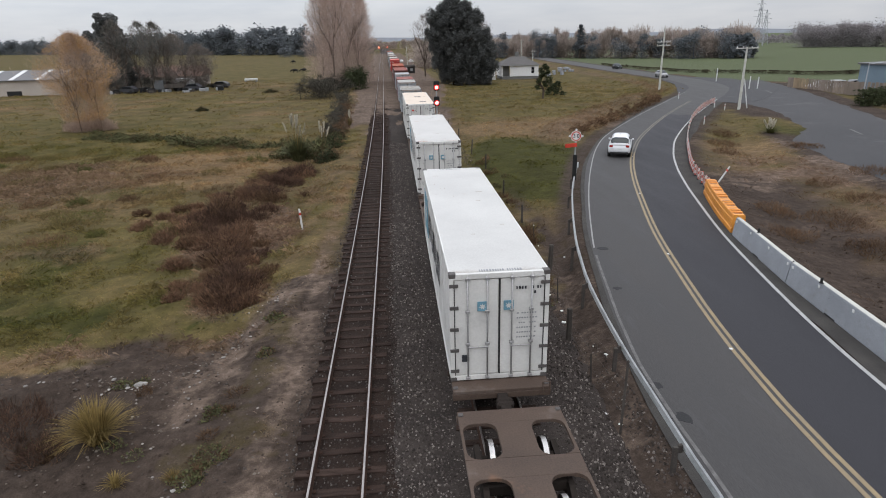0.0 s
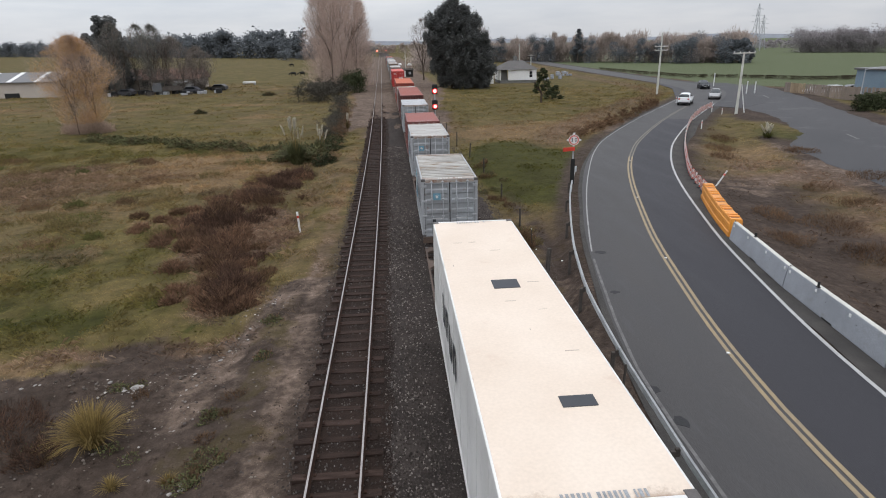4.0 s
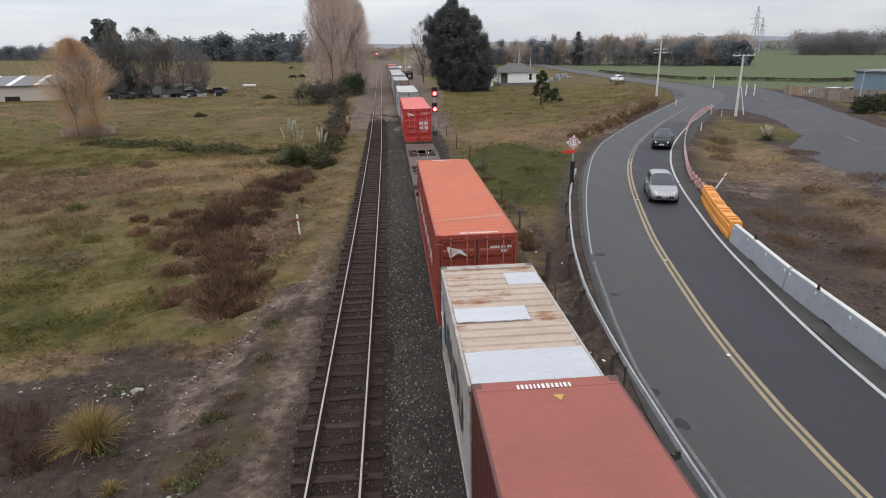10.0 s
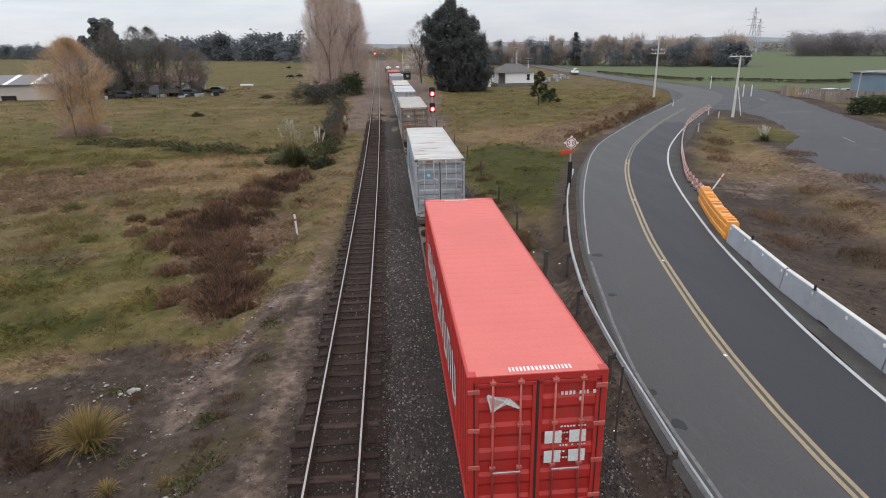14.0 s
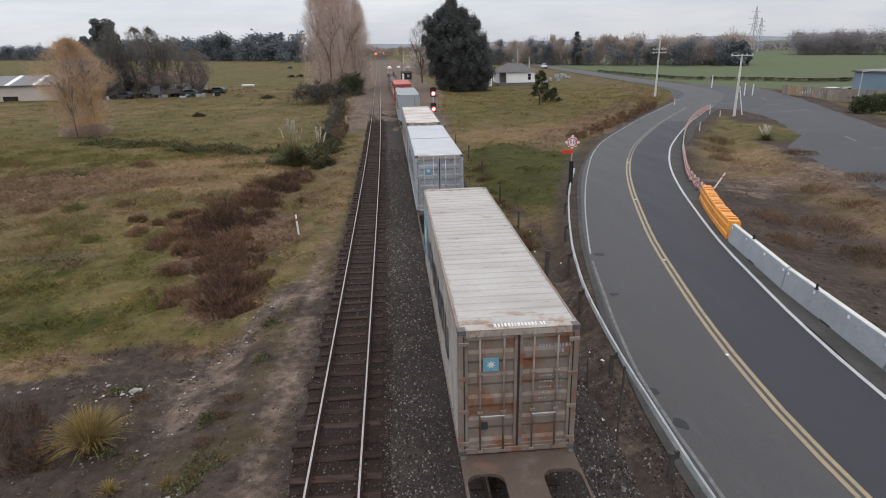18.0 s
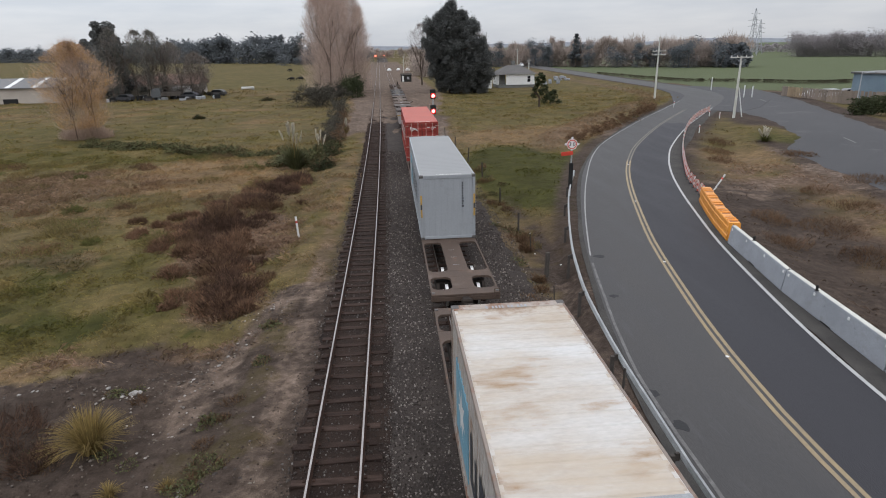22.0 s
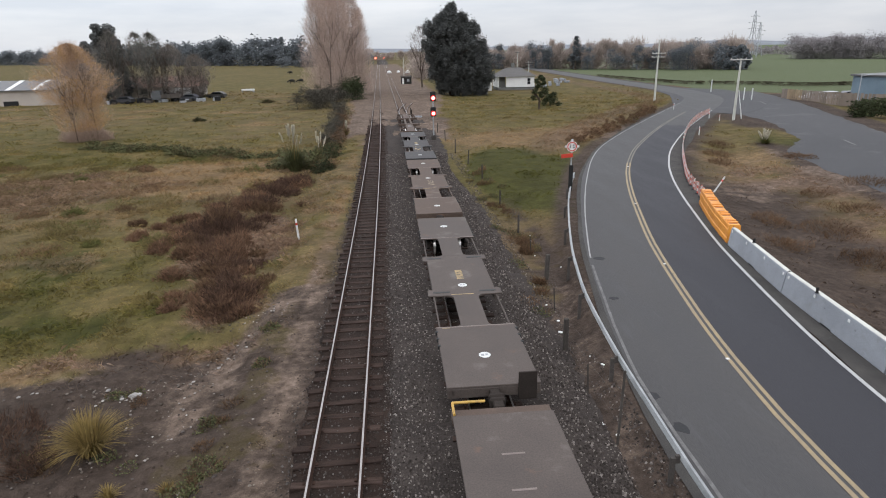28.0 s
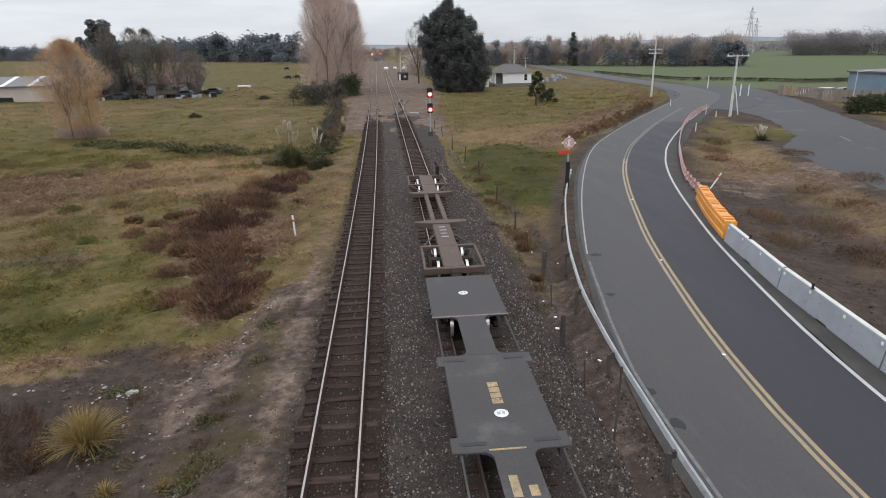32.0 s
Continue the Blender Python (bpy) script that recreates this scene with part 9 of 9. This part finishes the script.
STUD = Mesh().box(-0.05, 0.05, -0.05, 0.05, 0, 0.02, 0.012).data("road_stud", WHITE)
for x, y in ((9.72, 15.35), (11.45, 23.6), (14.3, 34.0), (18.2, 45.3), (9.28, 8.6)):
    tagged(new("road_stud", STUD), "small white reflective stud on the centre line", "road stud", "road studs").matrix_basis = pose(x, y, 0.0135)
PATCH = stuffy("damp_tar_patch", (0.030, 0.030, 0.031), None, 2, 20, 0.8, bump=0.4)
for x, y, r in ((6.72, 13.7, 0.26), (6.78, 12.2, 0.30), (8.95, 24.7, 0.30), (8.0, 20.3, 0.22)):
    rr = random.Random(int(x * 100))
    solid("road_patch", Mesh().prism([(x + r * rr.uniform(0.5, 1.1) * math.cos(k * 0.628), y + 0.9 * r * rr.uniform(0.5, 1.1) * math.sin(k * 0.628)) for k in range(10)], 0.0045, 0.0085), PATCH, "dark patch on the road's edge", "road patch", kind="structure")
clods = Mesh()
for _ in range(5200):
    x, y = rnd.uniform(-12.5, -2.7), 8.5 + 15 * rnd.random() ** 1.3
    if fbm(x * 2 + 5, y, 2.0) > -0.08 and (y < 17.6 or x > -6.4):
        q, a, z = rnd.uniform(0.012, 0.05), rnd.uniform(0, 6.28), ground_z(x, y)
        pts = [(x + q * rnd.uniform(0.6, 1.3) * math.cos(a + k * 1.2566), y + q * rnd.uniform(0.6, 1.3) * math.sin(a + k * 1.2566), z - 0.01) for k in range(5)] + [(x, y, z + q * rnd.uniform(0.4, 0.8))]
        clods.add(pts, [(k, (k + 1) % 5, 5) for k in range(5)])
solid("earth_clods", clods, speckled("earth_clods", (0.030, 0.021, 0.016), (0.075, 0.056, 0.043), (0.17, 0.145, 0.12)), "crumbled clods on bare earth", "earth", kind="stuff")
stones = Mesh()
rnd = random.Random(12)
proto = [lump(1.0, rnd, 0.8) for _ in range(8)]
for p in proto:
    p.v = [(math.cos(k * 1.2566) * rnd.uniform(0.7, 1.2), math.sin(k * 1.2566) * rnd.uniform(0.7, 1.2), -0.3) for k in range(5)] + [(math.cos(k * 2.0944 + 0.4) * 0.45 * rnd.uniform(0.6, 1.3), math.sin(k * 2.0944 + 0.4) * 0.45 * rnd.uniform(0.6, 1.3), rnd.uniform(0.55, 0.95)) for k in range(3)]
    p.f = [(0, 1, 5), (1, 6, 5), (1, 2, 6), (2, 3, 6), (3, 7, 6), (3, 4, 7), (4, 0, 7), (0, 5, 7), (5, 6, 7)]
for _ in range(58000):
    y = 7 + 50 * rnd.random() ** 1.6
    x = rnd.uniform(-0.5, 5.2) if rnd.random() < 0.93 else rnd.uniform(5.0, 6.1)
    p = rnd.choice(proto)
    r = rnd.uniform(0.016, 0.042) * (1 + 0.008 * y)
    a = rnd.uniform(0, 6.28)
    ca, sa = math.cos(a) * r, math.sin(a) * r
    base = -0.215 if x < 4.6 else -0.225 - 0.24 * (x - 4.7) if x < 5.4 else ground_z(x + bend(y), y)
    X = x + bend(y)
    stones.add([(X + vx * ca - vy * sa, y + vx * sa + vy * ca, base + vz * r) for vx, vy, vz in p.v], p.f)
dark_stones = Mesh()
for _ in range(7000):
    y = 7 + 45 * rnd.random() ** 1.7
    x = rnd.uniform(-2.9, -0.2)
    p = rnd.choice(proto)
    r = rnd.uniform(0.012, 0.032) * (1 + 0.008 * y)
    a = rnd.uniform(0, 6.28)
    ca, sa = math.cos(a) * r, math.sin(a) * r
    X = x + bend(y)
    dark_stones.add([(X + vx * ca - vy * sa, y + vx * sa + vy * ca, -0.180 + vz * r) for vx, vy, vz in p.v], p.f)
solid("dirty_ballast_stones", dark_stones, STONE_DARK, "dark oily ballast stones among old sleepers", "ballast", kind="stuff")
solid("ballast_stones", stones, STONE, "loose grey ballast stones between the tracks", "ballast", kind="stuff")


# ---- road vehicles ----
def gloss(name, col, rough=0.28, metal=0.0, coat=0.6):
    m, n, l, p = nodes_of(name)
    tc = n.new("ShaderNodeTexCoord")
    f = noise_node(n, l, tc.outputs["Object"], 3.0, 4)
    c = mix(n, l, ramp(n, l, f, 0.3, 0.7), tuple(v * 0.93 for v in col), col)
    l.new(c, p.inputs["Base Color"])
    p.inputs["Roughness"].default_value, p.inputs["Metallic"].default_value = rough, metal
    p.inputs["Coat Weight"].default_value, p.inputs["Coat Roughness"].default_value = coat, 0.08
    return m


LAMP_OFF = gloss("unlit_headlamp", (0.46, 0.47, 0.48), 0.12)
TAILLAMP = gloss("tail_lamp_lens", (0.32, 0.015, 0.012), 0.2)
RIM = gloss("alloy_rim", (0.42, 0.43, 0.44), 0.35, 0.6)
TRIM = stuffy("black_plastic_trim", (0.02, 0.02, 0.021), None, 3, 30, 0.6, bump=0.1)


def loft(stations, n_across=6):
    """Body shell from stations (y, half width, sill z, waist z, top z)."""
    me = Mesh()
    rings = []
    for y, w, z0, zw, zt in stations:
        ring = [(-w * 0.90, y, z0), (-w * 0.985, y, z0 + 0.10), (-w, y, (z0 + zw) / 2 + 0.05), (-w * 0.97, y, zw), (-w * 0.86, y, zw + (zt - zw) * 0.75), (-w * 0.55, y, zt - 0.005), (0, y, zt)]
        ring += [(-a, b, c) for a, b, c in ring[-2::-1]]
        rings.append(ring)
    k = len(rings[0])
    vs = [p for r in rings for p in r]
    fs = []
    for j in range(len(rings) - 1):
        fs += [(j * k + i, (j + 1) * k + i, (j + 1) * k + i + 1, j * k + i + 1) for i in range(k - 1)]
        fs.append((j * k + k - 1, (j + 1) * k + k - 1, (j + 1) * k, j * k))
    fs += [tuple(range(k)), tuple(range((len(rings) - 1) * k + k - 1, (len(rings) - 1) * k - 1, -1))]
    me.add(vs, fs)
    return me


CAR_GLASS = gloss("car_window_glass", (0.024, 0.031, 0.032), 0.06, 0.0, 0.0)
CAR_GLASS.node_tree.nodes["Principled BSDF"].inputs["Specular IOR Level"].default_value = 0.45


def car(name, label, col, suv=False):
    c = thing(name, pose(0, 0, 0), label, "car", "cars on the road")
    m = gloss(name + "_paint", col, 0.34 if max(col) < 0.5 else 0.28, 0.6 if 0.05 < max(col) < 0.5 else 0.0, 0.05 if max(col) < 0.05 else 0.5)
    m.node_tree.nodes["Principled BSDF"].inputs["Specular IOR Level"].default_value = 0.13 if max(col) < 0.05 else 0.5
    W = 0.86 if suv else 0.82
    zs = 0.28 if suv else 0.20
    F, R = (2.2, -2.2) if suv else (2.05, -2.0)
    wz = 0.94 if suv else 0.83
    st = [(R, W * 0.80, zs + 0.22, wz - 0.22, wz - 0.12), (R + 0.06, W * 0.90, zs + 0.10, wz - 0.08, wz + 0.02), (R + 0.35, W * 0.97, zs + 0.03, wz, wz + 0.05), (-1.2, W, zs, wz + 0.02, wz + 0.08), (0, W, zs, wz, wz + 0.08), (0.8, W, zs, wz - 0.01, wz + 0.08), (1.15, W * 0.99, zs, wz - 0.05, wz + 0.05), (F - 0.50, W * 0.965, zs + 0.02, wz - 0.11, wz - 0.01), (F - 0.22, W * 0.90, zs + 0.03, wz - 0.19, wz - 0.09), (F - 0.07, W * 0.80, zs + 0.04, wz - 0.28, wz - 0.20), (F, W * 0.68, zs + 0.06, wz - 0.38, wz - 0.32)]
    body = part("body", loft(st), m, c, "glossy painted body shell", True)
    # cabin: a rounded shell over stops (y, top, half width)
    roof = 1.66 if suv else 1.47
    b0 = wz + 0.02
    stops = [(R + 0.02, b0 + 0.05, 0.80), (R + 0.09, b0 + 0.22, 0.86), (R + 0.24, roof - 0.20, 0.90), (R + 0.50, roof - 0.07, 0.93), (-0.9, roof - 0.012, 0.945), (-0.45, roof, 0.95), (-0.16, roof - 0.018, 0.95), (0.02, roof - 0.07, 0.95), (0.50, roof - 0.31, 0.92), (0.95, b0 + 0.02, 0.88)]

    def shell(y, deg, push=0.0):
        i = max(k for k in range(len(stops) - 1) if stops[k][0] <= y or k == 0)
        (ya, za, wa), (yb, zb, wb) = stops[i], stops[i + 1]
        f = min(1.0, max(0.0, (y - ya) / (yb - ya)))
        zt, w = za + (zb - za) * f, W * (wa + (wb - wa) * f)
        c, q = math.cos(math.radians(deg)), math.sin(math.radians(deg))
        up = (zt - b0) * q ** 0.62
        x = math.copysign(abs(c) ** 0.36, c) * w * (1 - 0.22 * up / (roof - b0))
        nx, nz = c, max(0.25, q)
        return (x + push * nx, y + push * (0.4 if y > 0.3 else -0.4 if y < R + 0.5 else 0.0), b0 + up + push * nz)

    def sheet(y0, y1, d0, d1, ny, nd, push=0.0):
        vs = [shell(y0 + (y1 - y0) * i / ny, d0 + (d1 - d0) * j / nd, push) for i in range(ny + 1) for j in range(nd + 1)]
        return Mesh().add(vs, [(i * (nd + 1) + j, (i + 1) * (nd + 1) + j, (i + 1) * (nd + 1) + j + 1, i * (nd + 1) + j + 1) for i in range(ny) for j in range(nd)])

    part("cabin", sheet(R + 0.02, 0.95, 0, 180, 34, 24), m, c, "painted roof and pillars", True)
    part("windscreen", sheet(-0.02, 0.89, 28, 152, 10, 14, 0.012), CAR_GLASS, c, "dark sloping windscreen", True)
    part("rear_window", sheet(R + 0.07, R + 0.36, 34, 146, 5, 12, 0.012), CAR_GLASS, c, "", True)
    for d0, d1 in ((7, 36), (173, 144)):
        for y0, y1 in ((-0.46, 0.36), (-1.12, -0.54), (-1.48, -1.20)):
            part("side_window", sheet(y0, y1, d0, d1, 8, 6, 0.010), CAR_GLASS, c, "", True)
    part("wiper", Mesh().tube((-0.5, 0.91, b0 + 0.04), (0.1, 0.85, b0 + 0.085), 0.012, n=4).tube((0.05, 0.91, b0 + 0.04), (0.6, 0.84, b0 + 0.085), 0.012, n=4), TRIM, c)
    part("aerial", Mesh().tube((0.0, -1.2, roof - 0.02), (0.0, -1.38, roof + 0.14), 0.008, n=4), TRIM, c)
    for s in (-1, 1):
        part("mirror", Mesh().box(*sorted((s * W * 0.98, s * (W + 0.13))), 0.46, 0.58, b0 + 0.02, b0 + 0.15, 0.04), m, c, "door mirror")
        part("sill_trim", Mesh().box(*sorted((s * (W - 0.06), s * (W - 0.005))), -1.1, 1.0, zs - 0.02, zs + 0.10, 0.02), TRIM, c)
        part("door_handle", Mesh().box(*sorted((s * (W - 0.02), s * (W + 0.012))), -0.25, -0.05, wz - 0.10, wz - 0.06, 0.01), RIM if not suv else m, c)
        if max(col) < 0.05:
            part("window_trim", Mesh().tube((s * W * 0.965, -1.45, b0 + 0.035), (s * W * 0.955, 0.42, b0 + 0.02), 0.014, n=5), RIM, c, "bright strip under the side windows")
        hx = s * W * 0.67
        lamp = Mesh().ball((0, 0, 0), 1.0, 12, 8)
        lamp.v = [(hx + a * 0.13, F - 0.20 - a * s * 0.13 + b * 0.11, wz - 0.165 + c2 * 0.045 - b * 0.065 + a * s * 0.03) for a, b, c2 in lamp.v]
        part("headlight", lamp, LAMP_OFF, c, "clear headlight", True)
        part("tail_light", Mesh().box(*sorted((s * W * 0.55, s * W * 0.86)), R - 0.015, R + 0.16, wz - 0.14, wz + 0.03, 0.03), TAILLAMP, c, "red tail light")
        for y in (F - 0.85, R + 0.82):
            part("arch", Mesh().tube((s * (W - 0.10), y, 0.33), (s * (W + 0.004), y, 0.33), 0.385, n=24), TRIM, c, "dark wheel arch")
            wh = part("wheel", Mesh().tube((s * (W - 0.21), y, 0.325), (s * (W + 0.008), y, 0.325), 0.325, n=24), BLACK, c, "black tyre")
            rim = Mesh().tube((s * (W - 0.02), y, 0.325), (s * (W + 0.012), y, 0.325), 0.21, n=20)
            part("rim", rim, RIM, wh, "silver alloy rim")
            sp = Mesh()
            for i in range(5):
                a = 6.2832 * i / 5
                sp.tube((s * (W + 0.014), y + 0.05 * math.cos(a + 0.63), 0.325 + 0.05 * math.sin(a + 0.63)), (s * (W + 0.014), y + 0.17 * math.cos(a + 0.63), 0.325 + 0.17 * math.sin(a + 0.63)), 0.035, n=4)
            part("rim_gap", sp, BLACK, wh, "dark gaps between the spokes")
    part("upper_grille", Mesh().box(-0.34, 0.34, F - 0.10, F + 0.010, wz - 0.37, wz - 0.32, 0.02), TRIM, c, "dark narrow grille between headlights")
    part("grille", Mesh().box(-0.54, 0.54, F - 0.16, F + 0.020, zs + 0.10, zs + 0.34, 0.07), TRIM, c, "black lower grille")
    part("front_plate", Mesh().box(-0.18, 0.18, F + 0.015, F + 0.028, zs + 0.20, zs + 0.31), WHITE, c, "white number plate with plain bars")
    part("front_badge", Mesh().tube((0, F - 0.07, wz - 0.30), (0, F - 0.02, wz - 0.33), 0.05, n=10), RIM, c)
    part("rear_plate", Mesh().box(-0.18, 0.18, R - 0.012, R + 0.06, wz - 0.30, wz - 0.20), WHITE, c, "white number plate with plain bars")
    part("rear_bumper", Mesh().box(-W * 0.8, W * 0.8, R - 0.03, R + 0.10, zs + 0.02, zs + 0.18, 0.04), TRIM if suv else m, c)
    part("plate_bars", Mesh().box(-0.14, -0.02, F + 0.028, F + 0.030, zs + 0.22, zs + 0.29).box(0.02, 0.14, F + 0.028, F + 0.030, zs + 0.22, zs + 0.29), TRIM, c)
    return c


silver_car = car("silver_hatchback", "silver-grey hatchback driving along the road", (0.25, 0.25, 0.248))
dark_car = car("dark_hatchback", "very dark green-black car on the road", (0.006, 0.008, 0.010))
white_suv = car("white_suv", "white sport utility car driving away", (0.70, 0.71, 0.72), True)


# ---- what moves ----
def on_rails(place, z, t):
    y = place - travelled(t)
    a = math.degrees(math.atan((bend(y + 3) - bend(y - 3)) / 6))
    return pose(RIGHT + bend(y), y, z, 0, 0, -a)


def motions():
    for ob, place, z in TRAIN:
        walk(ob, [(float(t), on_rails(place, z, t)) for t in range(0, 33)])
    for ob, rows in ((silver_car, SILVER_ROWS), (dark_car, DARK_ROWS), (white_suv, SUV_ROWS)):
        walk(ob, [(t, pose(x, y, 0.012, 0, 0, a)) for t, x, y, a in rows])


# seconds, place, heading
SILVER_ROWS = [(0.0, 57.76, 131.23, -183.1), (0.5, 57.31, 123.44, -183.0), (1.0, 57.13, 117.45, -183.0), (1.5, 57.26, 113.23, -185.0), (2.0, 57.35, 109.94, -191.4), (2.5, 56.60, 106.16, -198.4), (3.0, 54.94, 101.53, -203.3), (3.5, 52.62, 96.58, -207.6), (4.0, 49.37, 91.44, -211.3), (4.5, 45.35, 86.38, -213.1), (5.0, 41.88, 81.53, -213.4), (5.5, 39.04, 77.17, -214.2), (6.0, 35.50, 71.93, -213.7), (6.5, 32.70, 67.72, -213.4), (7.0, 30.34, 64.24, -212.3), (7.5, 27.60, 59.88, -210.5), (8.0, 24.93, 55.37, -208.1), (8.5, 22.35, 50.49, -205.5), (9.0, 19.90, 45.31, -202.5), (9.5, 17.73, 39.91, -199.2), (10.0, 15.99, 34.61, -196.7), (10.5, 14.34, 28.91, -194.7), (11.0, 12.86, 22.92, -190.8), (11.5, 11.93, 16.65, -187.5), (12.0, 11.35, 9.90, -183.8), (12.5, 11.05, 3.10, -180.6), (13.0, 10.90, -3.30, -180.0), (13.5, 10.80, -8.35, -179.6), (14.0, 10.73, -14.83, -179.9), (14.5, 10.79, -21.37, -179.9), (16.0, 10.80, -40.90, -180.0), (18.0, 10.80, -66.90, -180.0), (20.0, 10.80, -92.90, -180.0), (22.0, 10.80, -118.90, -180.0), (24.0, 10.80, -144.90, -180.0), (26.0, 10.80, -170.90, -180.0), (28.0, 10.80, -196.90, -180.0), (30.0, 10.80, -222.90, -180.0), (32.0, 10.80, -248.90, -180.0)]
DARK_ROWS = [(0.0, 61.15, 168.02, -178.8), (0.5, 61.33, 158.86, -180.1), (1.0, 61.22, 150.03, -181.7), (1.5, 60.81, 141.69, -183.2), (2.0, 60.26, 134.18, -184.2), (2.5, 59.83, 127.75, -186.0), (3.0, 59.27, 121.76, -189.1), (3.5, 58.42, 116.04, -192.5), (4.0, 57.24, 110.53, -196.3), (4.5, 55.50, 105.02, -200.4), (5.0, 53.26, 99.54, -204.2), (5.5, 51.06, 93.97, -211.8), (6.0, 48.07, 89.27, -213.7), (6.5, 44.24, 83.60, -213.6), (7.0, 40.99, 78.57, -214.0), (7.5, 38.23, 74.53, -215.8), (8.0, 35.49, 70.93, -215.3), (8.5, 32.62, 66.88, -212.9), (9.0, 29.51, 62.00, -211.0), (9.5, 26.57, 57.08, -209.1), (10.0, 23.89, 52.25, -206.8), (10.5, 21.41, 47.33, -203.9), (11.0, 19.12, 42.08, -201.0), (11.5, 17.12, 36.87, -197.6), (12.0, 15.36, 31.05, -194.3), (12.5, 13.80, 24.67, -191.9), (13.0, 12.60, 18.25, -188.9), (13.5, 11.77, 11.50, -185.6), (14.0, 11.15, 5.00, -183.8), (14.5, 10.82, -0.56, -182.1), (16.0, 10.77, -20.09, -180.2), (18.0, 10.80, -46.10, -180.0), (20.0, 10.80, -72.10, -180.0), (22.0, 10.80, -98.10, -180.0), (24.0, 10.80, -124.10, -180.0), (26.0, 10.80, -150.10, -180.0), (28.0, 10.80, -176.10, -180.0), (30.0, 10.80, -202.10, -180.0), (32.0, 10.80, -228.10, -180.0)]
SUV_ROWS = [(0.0, 17.81, 46.94, -22.8), (0.5, 20.56, 52.75, -25.8), (1.0, 23.24, 57.66, -28.6), (1.5, 26.44, 63.07, -31.5), (2.0, 29.65, 67.61, -34.8), (2.5, 32.39, 71.32, -35.3), (3.0, 35.32, 75.51, -35.6), (3.5, 38.47, 79.68, -37.5), (4.0, 41.39, 84.58, -32.5), (4.5, 44.79, 89.49, -30.5), (5.0, 48.00, 94.67, -26.5), (5.5, 50.40, 99.92, -22.1), (6.0, 51.53, 104.55, -15.3), (6.5, 52.70, 109.73, -12.6), (7.0, 53.77, 115.51, -10.3), (7.5, 55.09, 122.99, -8.4), (8.0, 55.43, 128.89, -2.0), (8.5, 54.53, 132.75, 10.4), (9.0, 53.55, 135.69, 13.4), (9.5, 52.43, 138.44, 16.5), (10.0, 52.20, 141.58, 3.4), (10.5, 52.77, 145.69, -5.5), (11.0, 53.46, 150.47, -6.8), (11.5, 54.32, 155.97, -7.9), (12.0, 54.93, 161.74, -4.6), (12.5, 55.01, 167.27, -1.3), (13.0, 55.05, 172.75, -1.3), (13.5, 55.18, 178.25, -1.3), (14.0, 55.32, 183.75, -1.4), (14.5, 55.43, 189.25, -1.3), (16.0, 55.80, 205.75, -1.3), (18.0, 56.30, 227.75, -1.3), (20.0, 56.80, 249.75, -1.3), (22.0, 57.30, 271.75, -1.3), (24.0, 57.80, 293.75, -1.3), (26.0, 58.30, 315.75, -1.3), (28.0, 58.80, 337.75, -1.3), (30.0, 59.30, 359.75, -1.3), (32.0, 59.80, 381.75, -1.3)]

motions()
